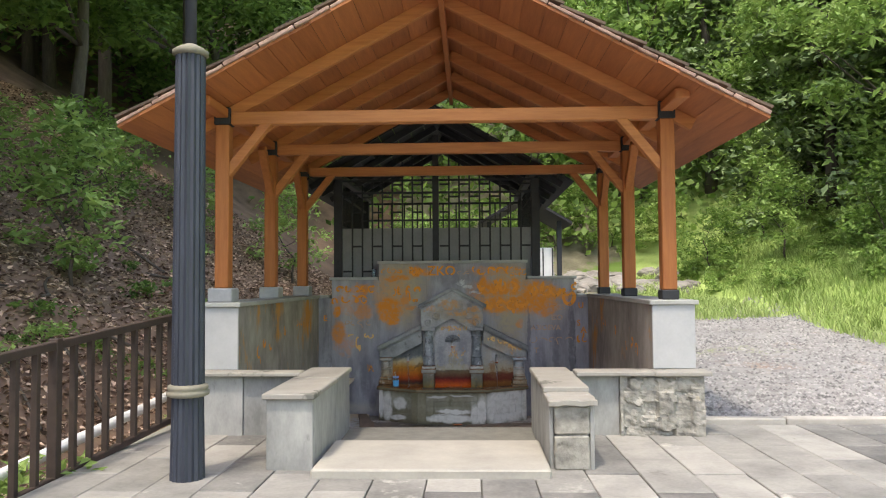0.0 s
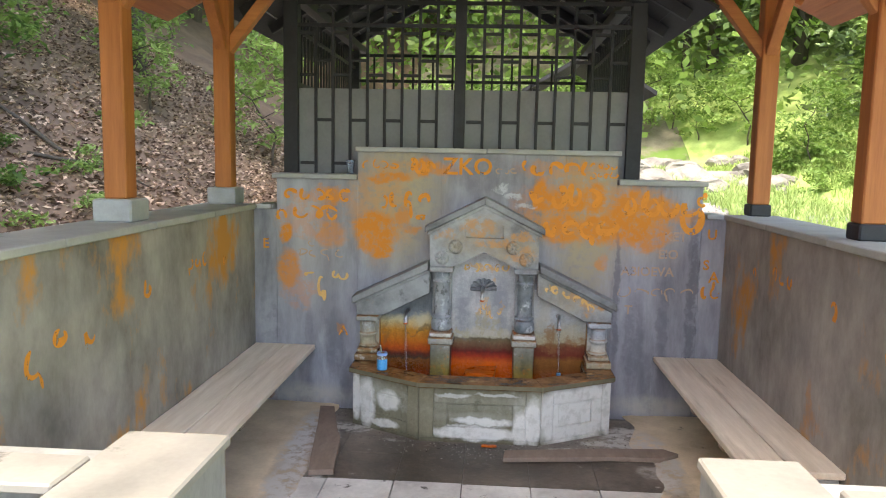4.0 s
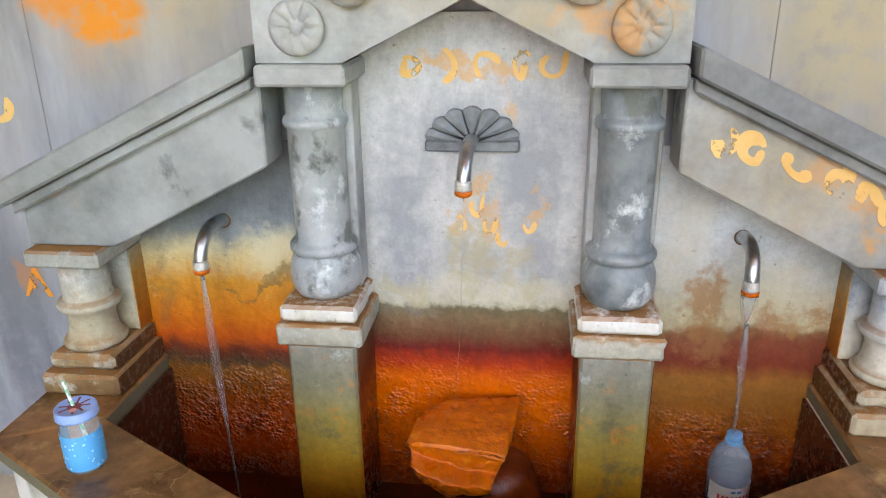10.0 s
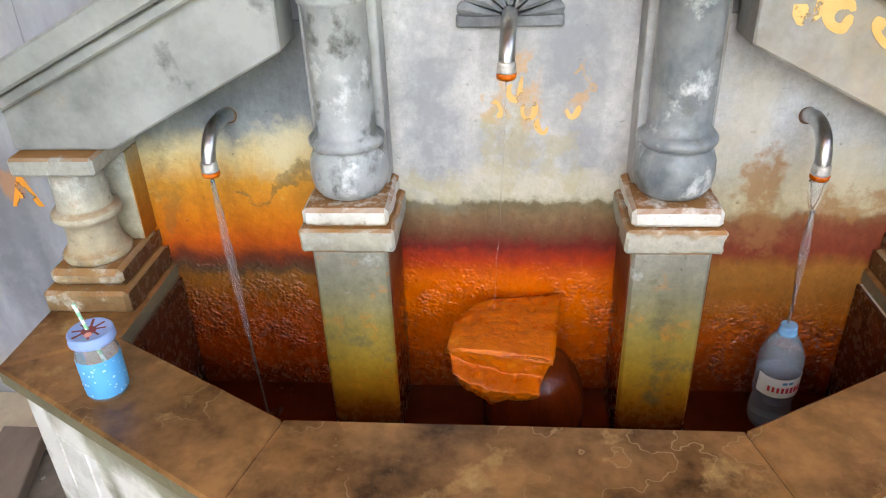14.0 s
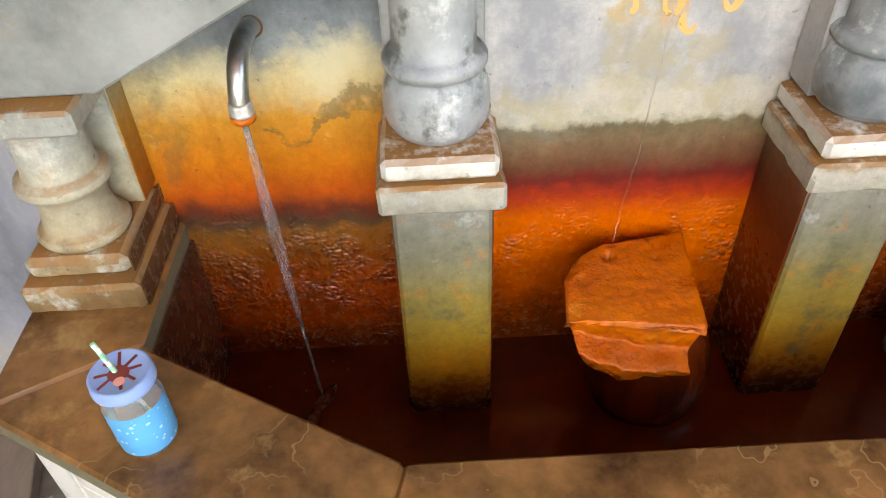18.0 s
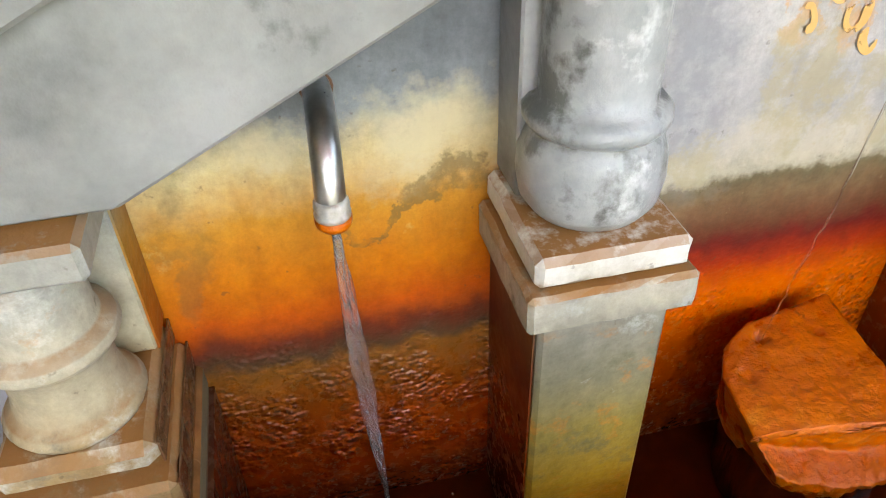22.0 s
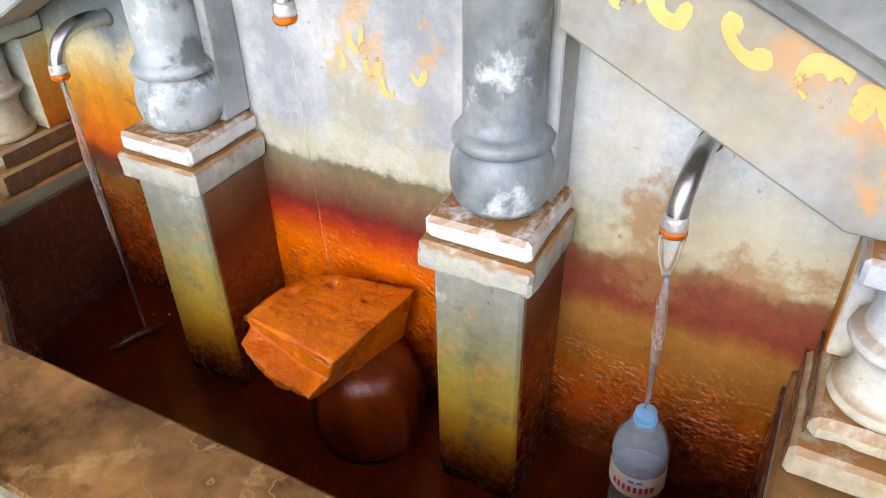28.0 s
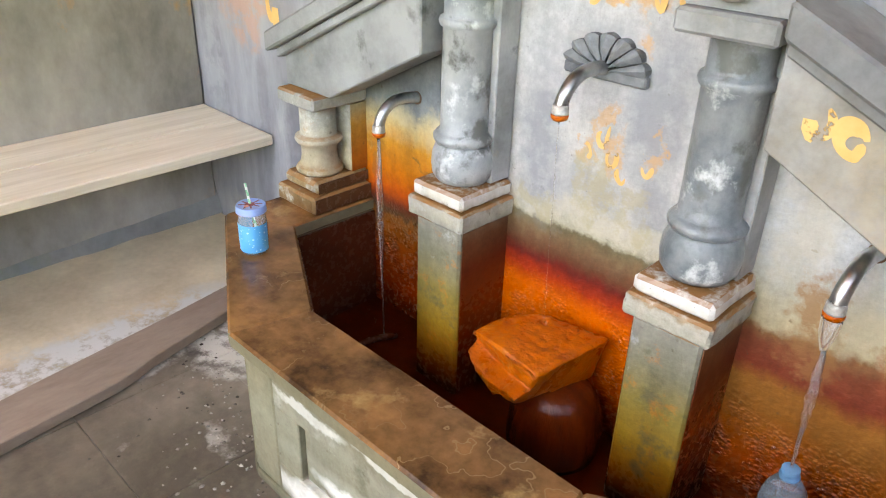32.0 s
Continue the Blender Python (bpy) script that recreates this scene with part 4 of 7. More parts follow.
# ---- timber shelter ----
POSTS = (-3.47, -1.80, -0.06)
shelter = thing("timber_shelter", "open reddish timber shelter with a gabled tiled roof", "shelter")
for s in (-1, 1):
    for k, y in enumerate(POSTS):
        x = s * (2.05, 2.05, 2.075)[k]
        top = 3.308
        h0, hw = (0.13, 0.112) if s < 0 else (0.09, 0.078)
        part("post_base", bx(x - hw, x + hw, y - hw, y + hw, 1.656, 1.656 + h0, 0.01), M_shoe if s < 0 else M_iron, shelter, "grey concrete shoe" if s < 0 else "dark iron shoe")
        part("post", bx(x - 0.065, x + 0.065, y - 0.065, y + 0.065, 1.656 + h0, top, 0.008), M_post, shelter)
        part("brace", beam((x - s * 0.02, y, 2.84), (x - s * 0.42, y, 3.338), 0.085, 0.085), M_beam, shelter)
        if k:
            part("brace", beam((x, y - 0.02, 2.86), (x, y - 0.40, 3.33), 0.085, 0.085), M_rafter, shelter)
        part("bracket", bx(x - 0.075, x + 0.075, y - 0.075, y + 0.075, 3.31, 3.468, 0.004), M_iron, shelter, "black steel corner bracket")
    part("wall_plate", bx(s * 2.05 - 0.06, s * 2.05 + 0.06, -4.05, 0.2, 3.37, 3.455, 0.008), M_rafter, shelter)
for y in POSTS:
    part("tie_beam", bx(-1.973, 1.973, y - 0.055, y + 0.055, 3.31, 3.43, 0.008), M_beam, shelter)
EAVE_X, EAVE_Z, RISE = 2.67, 3.135, 0.53
RIDGE_Z = EAVE_Z + EAVE_X * RISE
ROOF0, ROOF1 = -4.30, 0.28
for y in (-3.47, -2.63, -1.80, -0.93, -0.06):
    for s in (-1, 1):
        o = 0.075
        part("rafter", beam((s * 2.3, y, EAVE_Z + 0.37 * RISE - o), (s * 0.03, y, EAVE_Z + 2.64 * RISE - o), 0.07, 0.11), M_beam, shelter)
part("ridge_board", bx(-0.025, 0.025, -4.12, 0.2, RIDGE_Z - 0.20, RIDGE_Z - 0.05, 0.004), M_rafter, shelter)
rnd = random.Random(4)
for s in (-1, 1):
    n = 15
    for k in range(n):
        u0, u1 = EAVE_X * k / n, EAVE_X * (k + 1) / n
        w = (u1 - u0) / 2 * math.sqrt(1 + RISE * RISE)
        uc = (u0 + u1) / 2
        e = rnd.uniform(-0.015, 0.015)
        m = Matrix.Translation((s * uc, 0, RIDGE_Z - uc * RISE)) @ Matrix.Rotation(s * math.atan(RISE), 4, "Y")
        part("roof_board", bx(-w + 0.002, w - 0.002, ROOF0 + e, ROOF1 + e, -0.012, 0.012, 0.0, m), M_board, shelter)
tile_mesh = None
ang = math.atan(RISE)
slope = math.hypot(EAVE_X, EAVE_X * RISE)
for s in (-1, 1):
    rows, cols = 8, 15
    for r in range(rows):
        for c in range(cols):
            if tile_mesh is None:
                tb = bmesh.new()
                ks = 6
                v = [[tb.verts.new((i / ks * 0.31 - 0.155, -0.2 + 0.4 * j, 0.02 + 0.028 * math.cos(i / ks * 6.283))) for i in range(ks + 1)] for j in (0, 1)]
                lo = [[tb.verts.new((q.co.x, q.co.y, q.co.z - 0.022)) for q in row] for row in v]
                for i in range(ks):
                    tb.faces.new((v[0][i], v[0][i + 1], v[1][i + 1], v[1][i]))
                    tb.faces.new((lo[0][i + 1], lo[0][i], lo[1][i], lo[1][i + 1]))
                    tb.faces.new((v[0][i], lo[0][i], lo[0][i + 1], v[0][i + 1]))
                    tb.faces.new((v[1][i], v[1][i + 1], lo[1][i + 1], lo[1][i]))
                for i in (0, ks):
                    tb.faces.new((v[0][i], v[1][i], lo[1][i], lo[0][i]))
                tile_mesh = mesh_of("roof_tile", tb, M_tile)
            d = slope * (r + 0.5) / rows
            t = new("roof_tile", tile_mesh)
            t.parent = shelter
            x = s * d * math.cos(ang)
            t.matrix_local = Matrix.Translation((x, ROOF0 + 0.16 + c * 0.305, RIDGE_Z - d * math.sin(ang) + 0.046)) @ Matrix.Rotation(s * (ang - 0.075), 4, "Y") @ Matrix.Rotation(radians(90), 4, "Z") @ pose(0, 0, 0, rnd.uniform(-1, 1), 0, rnd.uniform(-1.2, 1.2))
M_mortar = mat("verge_mortar", (0.20, 0.11, 0.08), (0.48, 0.34, 0.28), 9, 0.9, 0.6, 40, vary=0.6)
for s in (-1, 1):
    for k in range(9):
        d0, d1 = slope * k / 9 + 0.004, slope * (k + 1) / 9 - 0.006
        m = Matrix.Translation((0, ROOF0, RIDGE_Z + 0.014)) @ Matrix.Rotation(s * ang, 4, "Y")
        vm = bx(min(s * d0, s * d1), max(s * d0, s * d1), -0.022, 0.05, 0.0, rnd.uniform(0.024, 0.036), 0.005)
        bmesh.ops.subdivide_edges(vm, edges=[e for e in vm.edges if e.calc_length() > 0.2], cuts=8, use_grid_fill=True)
        roughen(vm, 0.006, 14, k)
        bmesh.ops.transform(vm, matrix=m, verts=vm.verts)
        part("verge_mortar", vm, M_mortar, shelter)
for k in range(15):
    t = new("ridge_tile", tile_mesh)
    t.parent = shelter
    t.matrix_local = Matrix.Translation((0, ROOF0 + 0.16 + k * 0.305, RIDGE_Z + 0.045)) @ pose(0, 0, 0, rnd.uniform(-1.5, 1.5), 0, 0)

# ---- fountain ----
fountain = thing("spring_fountain", "carved grey stone spring fountain stained orange and brown by mineral water", "fountain")
FY = -0.17
part("niche_back", bx(-0.258, 0.258, -0.012, 0.002, 0.04, 1.30), M_niche_c, fountain, "central back slab with a rust band below grey stone")
part("niche_back", bx(-0.835, -0.398, -0.012, 0.002, 0.04, 1.02), M_niche_l, fountain, "side back slab stained orange and cream")
part("niche_back", bx(0.398, 0.835, -0.012, 0.002, 0.04, 1.02), M_niche_r, fountain, "side back slab stained dark red and grey")
part("basin_floor", prism([(-0.84, 0.0), (-0.84, -0.34), (-0.42, -0.58), (0.42, -0.58), (0.84, -0.34), (0.84, 0.0)], 0.0, 0.088, "z"), M_basinfloor, fountain, "rust brown floor under shallow water")

# outer casing of the basin: five faces, with sunk panels
OUT = [(-0.968, 0.0), (-0.968, -0.395), (-0.435, -0.695), (0.435, -0.695), (0.968, -0.395), (0.968, 0.0)]
INN = [(-0.80, 0.0), (-0.80, -0.312), (-0.396, -0.543), (0.396, -0.543), (0.80, -0.312), (0.80, 0.0)]
for k in range(5):
    poly = [OUT[k], OUT[k + 1], INN[k + 1], INN[k]]
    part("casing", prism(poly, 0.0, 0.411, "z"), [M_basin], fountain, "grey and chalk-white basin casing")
def on_face(k, u0, u1, z0, z1, proud, name, m):
    a, b = Vector((*OUT[k], 0)), Vector((*OUT[k + 1], 0))
    d = (b - a).normalized()
    nrm = Vector((d.y, -d.x, 0))
    if nrm.y > 0.01 or (abs(nrm.y) < 0.01 and nrm.x * a.x < 0):
        nrm = -nrm
    L = (b - a).length
    mm = Matrix((d, -nrm, Vector((0, 0, 1)))).transposed().to_4x4()
    mm.translation = a
    return part(name, bx(u0 * L, u1 * L, -proud, 0.002, z0, z1, 0.003, mm), m, fountain)
for k, (u0, u1), (e0, e1) in ((1, (0.28, 0.76), (0.13, 0.84)), (2, (0.23, 0.775), (0.12, 0.88)), (3, (0.24, 0.72), (0.16, 0.87))):
    z0, z1, t = 0.125, 0.30, 0.018
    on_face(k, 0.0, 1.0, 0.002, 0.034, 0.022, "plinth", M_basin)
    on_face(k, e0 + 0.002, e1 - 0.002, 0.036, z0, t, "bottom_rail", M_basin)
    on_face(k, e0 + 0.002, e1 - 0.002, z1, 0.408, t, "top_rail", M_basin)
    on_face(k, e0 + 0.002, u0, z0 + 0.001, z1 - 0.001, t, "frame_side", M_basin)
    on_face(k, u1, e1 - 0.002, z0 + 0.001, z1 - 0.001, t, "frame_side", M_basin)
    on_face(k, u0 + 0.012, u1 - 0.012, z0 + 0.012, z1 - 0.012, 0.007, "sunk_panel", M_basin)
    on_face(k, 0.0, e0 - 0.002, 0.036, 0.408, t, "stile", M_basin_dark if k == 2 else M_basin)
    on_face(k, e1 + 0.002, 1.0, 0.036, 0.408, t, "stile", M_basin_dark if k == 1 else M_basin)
LIN = [(-0.793, -0.013), (-0.793, -0.308), (-0.394, -0.536), (0.394, -0.536), (0.793, -0.308), (0.793, -0.013)]
for k in range(5):
    part("basin_lining", prism([INN[k], INN[k + 1], LIN[k + 1], LIN[k]], 0.06, 0.411, "z"), M_lining, fountain, "dark red-brown inner face")
# rim slabs
RO = [(-1.005, -0.004), (-1.005, -0.422), (-0.448, -0.742), (0.448, -0.742), (1.005, -0.422), (1.005, -0.004)]
for k in range(5):
    bmr = prism([RO[k], RO[k + 1], INN[k + 1], INN[k]], 0.412, 0.454, "z", 0.006)
    bmr.normal_update()
    for f in bmr.faces:
        f.material_index = 1 if abs(f.normal.z) < 0.5 else 0
    part("rim_slab", bmr, [M_rim, M_basin_dark], fountain, "wet brown rim slab with an olive grey edge")
# piers, columns and their bases
for s in (-1, 1):
    c = s * 0.327
    part("pier", bx(c - 0.078, c + 0.078, -0.195, -0.012, 0.06, 0.596, 0.006), M_pier, fountain, "pier streaked ochre and olive above dark water")
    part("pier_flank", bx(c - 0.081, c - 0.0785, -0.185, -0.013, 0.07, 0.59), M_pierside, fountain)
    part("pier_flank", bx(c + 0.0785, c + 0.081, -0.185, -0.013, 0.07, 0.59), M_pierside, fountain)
    part("pier_cap", roughen_box(c - 0.098, c + 0.098, -0.212, -0.013, 0.598, 0.651), M_pier, fountain)
    part("column_base", roughen_box(c - 0.088, c + 0.088, -0.203, -0.013, 0.653, 0.693, 0.008), M_pier, fountain)
    part("pilaster", bx(c - 0.075, c + 0.075, -0.085, -0.013, 0.695, 1.168, 0.003), M_stone, fountain, "flat pilaster behind the column")
    prof = [(0.045, 0.694), (0.064, 0.699), (0.0745, 0.715), (0.0785, 0.742), (0.0765, 0.768), (0.069, 0.789), (0.062, 0.796), (0.070, 0.799), (0.077, 0.806), (0.077, 0.815), (0.069, 0.824), (0.061, 0.827), (0.0605, 0.86), (0.060, 1.074), (0.067, 1.079), (0.070, 1.089), (0.067, 1.098), (0.059, 1.101), (0.0585, 1.112), (0.059, 1.155), (0.064, 1.169)]
    part("column", lathe([(rr * (1.03 if zz < 0.80 else 1.0), zz) for rr, zz in prof], (c, -0.110, 0), 36), M_column, fountain, "round grey stone column", True)
    part("capital", bx(c - 0.092, c + 0.092, -0.208, -0.013, 1.170, 1.212, 0.006), M_stone, fountain)
    # small outer columns
    o = s * 0.905
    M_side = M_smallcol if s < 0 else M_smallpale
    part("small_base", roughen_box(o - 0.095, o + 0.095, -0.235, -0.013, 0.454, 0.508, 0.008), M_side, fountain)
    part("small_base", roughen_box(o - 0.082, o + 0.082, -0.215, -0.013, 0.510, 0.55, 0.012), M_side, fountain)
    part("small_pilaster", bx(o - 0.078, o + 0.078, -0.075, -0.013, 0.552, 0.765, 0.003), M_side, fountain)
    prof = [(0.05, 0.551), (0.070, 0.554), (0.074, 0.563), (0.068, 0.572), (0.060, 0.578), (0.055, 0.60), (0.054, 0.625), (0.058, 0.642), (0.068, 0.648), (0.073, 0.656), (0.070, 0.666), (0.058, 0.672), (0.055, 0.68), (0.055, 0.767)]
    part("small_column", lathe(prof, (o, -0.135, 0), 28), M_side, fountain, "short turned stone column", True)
    fi = o - s * 0.0785
    x0, x1 = sorted((fi - s * 0.0025, fi))
    part("small_flank", bx(x0, x1, -0.073, -0.014, 0.553, 0.764), M_flank, fountain, "orange-brown stained flank")
    # inner flanks of the two base blocks take the dark lining colour
    fi = o - s * 0.0955
    x0, x1 = sorted((fi - s * 0.0025, fi))
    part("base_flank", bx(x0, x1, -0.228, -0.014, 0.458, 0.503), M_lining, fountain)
    fi = o - s * 0.0825
    x0, x1 = sorted((fi - s * 0.0025, fi))
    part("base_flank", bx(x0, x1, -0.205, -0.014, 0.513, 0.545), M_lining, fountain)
    part("small_cap", bx(o - 0.088, o + 0.088, -0.215, -0.013, 0.768, 0.808, 0.006), M_side, fountain)
    # raking side wings: front slab and projecting coping
    P = lambda pts: [(s * x, z) for x, z in pts]
    wing = prism(P([(0.995, 0.81), (0.79, 0.81), (0.42, 1.0), (0.42, 1.19), (0.995, 0.925)]), -0.175, -0.06, "y", 0.004)
    # left slab gets the stone with shade in its colour, right slab the plain one
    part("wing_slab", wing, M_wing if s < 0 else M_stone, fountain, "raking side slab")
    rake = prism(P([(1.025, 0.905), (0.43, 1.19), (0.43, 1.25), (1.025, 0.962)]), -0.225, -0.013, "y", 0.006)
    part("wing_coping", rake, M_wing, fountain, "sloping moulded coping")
    rake = prism(P([(1.003, 0.888), (0.43, 1.163), (0.43, 1.188), (1.003, 0.915)]), -0.20, -0.04, "y", 0.004)
    part("wing_fillet", rake, M_wing, fountain)
    for (x, z) in ((0.221, 1.373), (0.325, 1.283)):
        rb = bmesh.new()
        mm = Matrix.Translation((s * x, -0.196, z)) @ Matrix.Rotation(radians(90), 4, "X")
        prof = [(0.0, 0.0), (0.054, 0.0), (0.054, 0.008), (0.050, 0.014), (0.042, 0.019), (0.031, 0.019), (0.020, 0.014), (0.014, 0.006), (0.010, 0.015), (0.0, 0.017)]
        ro = lathe(prof, (0, 0, 0), 60)
        for v in ro.verts:
            rr = math.hypot(v.co.x, v.co.y)
            if 0.016 < rr < 0.052 and v.co.z > 0.009:
                v.co.z -= 0.010 * max(0.0, math.cos(10 * math.atan2(v.co.y, v.co.x)) - 0.35)
        bmesh.ops.transform(ro, matrix=mm, verts=ro.verts)
        part("rosette", ro, M_stone, fountain, "carved round rosette", True)
# pediment: slab with pointed arch opening and sunk pentagon
for s in (-1, 1):
    P = lambda pts: [(s * x, z) for x, z in pts]
    part("pediment", prism(P([(0.42, 1.2135), (0.245, 1.2135), (0.235, 1.219), (0.0, 1.335), (0.0, 1.44), (0.148, 1.44), (0.148, 1.537), (0.0, 1.612), (0.0, 1.678), (0.42, 1.468)]), -0.18, -0.013, "y"), M_stone, fountain, "pediment slab with pointed arch")
    part("gable_coping", prism(P([(0.46, 1.478), (0.0, 1.706), (0.0, 1.758), (0.46, 1.525)]), -0.235, -0.005, "y", 0.005), M_wing, fountain, "raking gable moulding")
    part("gable_fillet", prism(P([(0.44, 1.459), (0.0, 1.679), (0.0, 1.704), (0.44, 1.482)]), -0.21, -0.02, "y", 0.003), M_stone, fountain)
part("tablet", prism([(-0.147, 1.442), (0.147, 1.442), (0.147, 1.536), (0.0, 1.61), (-0.147, 1.536)], -0.146, -0.02, "y"), M_stone, fountain, "sunk pointed tablet")

# ---- spouts ----
def spout(x, y, z, tip_dx, reach, name_label, fan=False):
    t = thing("water_spout", name_label, "spout", "spring spouts", at=(x, y, z))
    pts = [(0, 0.004, 0.0), (tip_dx * 0.1, -reach * 0.25, 0.008), (tip_dx * 0.3, -reach * 0.52, 0.008), (tip_dx * 0.5, -reach * 0.72, 0.0), (tip_dx * 0.7, -reach * 0.87, -0.016), (tip_dx * 0.9, -reach * 0.965, -0.038), (tip_dx, -reach, -0.058)]
    fine = []
    for i in range(len(pts) - 1):
        p0, p1, p2, p3 = (Vector(pts[min(max(j, 0), len(pts) - 1)]) for j in (i - 1, i, i + 1, i + 2))
        for q in range(4):
            u = q / 4
            fine.append(0.5 * (2 * p1 + (p2 - p0) * u + (2 * p0 - 5 * p1 + 4 * p2 - p3) * u * u + (3 * p1 - p0 - 3 * p2 + p3) * u ** 3))
    fine.append(Vector(pts[-1]))
    part("pipe", tube(fine, 0.0152, 20), M_chrome, t, "bent worn chrome pipe", True)
    # no opening is cut: a dark disc paints the hole's shade
    part("wall_hole", tube([(0, 0.003, 0.0), (0, -0.0018, 0.0)], 0.0185, 20), M_lining, t, "dark disc painted as the shaded hole round the pipe")
    mouth = part("nozzle", lathe([(0.0150, 0.004), (0.0172, 0.001), (0.0180, -0.004), (0.0172, -0.009), (0.0184, -0.012), (0.0178, -0.017)], (tip_dx, -reach - 0.0005, -0.054), 22), M_limed, t, "nozzle white with lime", True)
    part("crust", roughen(lathe([(0.0172, -0.0165), (0.0190, -0.019), (0.0186, -0.025), (0.0160, -0.029), (0.0125, -0.0285)], (tip_dx, -reach - 0.0005, -0.054), 22), 0.0012, 90), M_rock, mouth, "orange mineral crust on the mouth", True)
    if fan:
        fb = bmesh.new()
        for k in range(7):
            a0, a1 = radians(180 * k / 7 + 0.7), radians(180 * (k + 1) / 7 - 0.7)
            am = (a0 + a1) / 2
            R = 0.098
            pl = [(0.012 * math.cos(am), 0.012 * math.sin(am))] + [((R + 0.008 * math.sin(math.pi * q / 4)) * math.cos(a0 + (a1 - a0) * q / 4), (R * 0.72 + 0.008 * math.sin(math.pi * q / 4)) * math.sin(a0 + (a1 - a0) * q / 4)) for q in range(5)]
            pb = prism(pl, -0.024, 0.0, "y")
            bmesh.ops.subdivide_edges(pb, edges=[e for e in pb.edges if abs(e.verts[0].co.y - e.verts[1].co.y) < 1e-5], cuts=2, use_grid_fill=True)
            bmesh.ops.poke(pb, faces=[f for f in pb.faces if all(v.co.y < -0.02 for v in f.verts)])
            for v in pb.verts:
                if v.co.y < -0.02:
                    ang_off = abs(math.atan2(v.co.z / 0.72, v.co.x) - am) / (a1 - a0)
                    rr = math.hypot(v.co.x, v.co.z / 0.72) / R
                    v.co.y -= 0.012 * max(0.0, 0.5 - ang_off) * 2 * min(1.0, rr * 1.5) - 0.006 * max(0.0, rr - 0.8) * 5 + 0.002 * noise.noise(v.co * 90)
            part("fan_petal", pb, M_fan, t)
        part("fan_plate", prism([(-0.105, -0.022), (0.105, -0.022), (0.105, 0.004), (-0.105, 0.004)], -0.02, 0.0, "y", 0.004), M_fan, t, "carved grey fan plate behind the pipe")
    return t
spout(-0.602, -0.012, 0.824, -0.006, 0.136, "bent chrome spout on orange stained stone")
spout(0.0, -0.012, 1.026, -0.007, 0.152, "chrome spout with a carved stone fan behind", True)
spout(0.605, -0.012, 0.814, -0.008, 0.132, "bent chrome spout with orange crusted mouth")

# ---- benches and loose boards ----
for s, long in ((-1, 2.215), (1, 2.20)):
    b = thing("plank_bench", "pale two-plank bench on a stone block along the wall", "bench", "wall benches")
    b.matrix_basis = pose(s * 1.614, -0.004, -0.029)
    for k, (x0, x1) in enumerate(((-0.248, -0.003), (0.003, 0.248))):
        pl = bx(x0, x1, -long + 0.015 * k, -0.004 * k, 0.503, 0.54, 0.004)
        bmesh.ops.subdivide_edges(pl, edges=[e for e in pl.edges if e.calc_length() > 1.0], cuts=24)
        for v in pl.verts:
            v.co.z += 0.004 * noise.noise(Vector((k * 9.0, v.co.y * 1.7, s)))
            v.co.x += 0.0025 * noise.noise(Vector((v.co.x * 3, v.co.y * 6.0, k + 4.0)))
        part("plank", pl, M_plank, b)
    for y in (-long + 0.5, -1.1):
        part("bearer", bx(-0.225, 0.225, y - 0.035, y + 0.035, 0.455, 0.501, 0.004), M_loose, b)
    blk = bx(-0.225, 0.225, -long + 0.03, -long + 0.20, 0.019, 0.501, 0.008)
    bmesh.ops.subdivide_edges(blk, edges=[e for e in blk.edges if e.calc_length() > 0.1], cuts=4, use_grid_fill=True)
    part("block_support", roughen(blk, 0.004, 9, s), M_lowwall, b, "pale stone block under the end")
    x0, x1 = sorted((s * 0.16, s * 0.225))
    part("ledger", bx(x0, x1, -0.42, -0.03, 0.44, 0.501, 0.004), M_loose, b)

# ---- iron pavilion behind the wall ----
pav = thing("iron_pavilion", "black iron lattice pavilion with grey panels and tarred roof", "pavilion")
PX0, PX1, PC, PY = -1.65, 1.19, -0.24, 0.37
for x in (PX0, PX1):
    part("post", bx(x - 0.06, x + 0.06, PY - 0.05, PY + 0.06, 0.3, 3.25, 0.004), M_iron, pav)
    part("post", bx(x - 0.06, x + 0.06, PY + 2.8, PY + 2.92, 0.3, 3.25, 0.004), M_iron, pav)
part("post", bx(PC - 0.045, PC + 0.045, PY - 0.04, PY + 0.05, 0.3, 3.9, 0.004), M_iron, pav)
part("panel", bx(PX0 + 0.06, PC - 0.045, PY, PY + 0.012, 1.0, 2.55), M_panel, pav)
part("panel", bx(PC + 0.045, PX1 - 0.06, PY, PY + 0.012, 1.0, 2.55), M_panel, pav)
for half, (a, b) in enumerate(((PX0 + 0.06, PC - 0.045), (PC + 0.045, PX1 - 0.06))):
    cols = 9
    step = (b - a) / cols
    for k in range(cols):
        if k:
            x = a + step * k
            part("bar", bx(x - 0.012, x + 0.012, PY - 0.02, PY - 0.002, 1.0, 2.98 + 0.58 * (1.4 - abs(x - PC)), 0.002), M_iron, pav)
        odd = (k + half) % 2
        zs = [2.29, 2.78, 3.18] if odd else [1.93, 2.66, 3.0]
        for zz in zs:
            part("crossbar", bx(a + step * k + 0.012, a + step * (k + 1) - 0.012, PY - 0.018, PY - 0.003, zz - 0.013, zz + 0.013, 0.002), M_iron, pav)
    for z in (3.06, 3.24):
        part("rail", bx(a, b, PY - 0.032, PY - 0.021, z - 0.016, z + 0.016, 0.002), M_iron, pav)
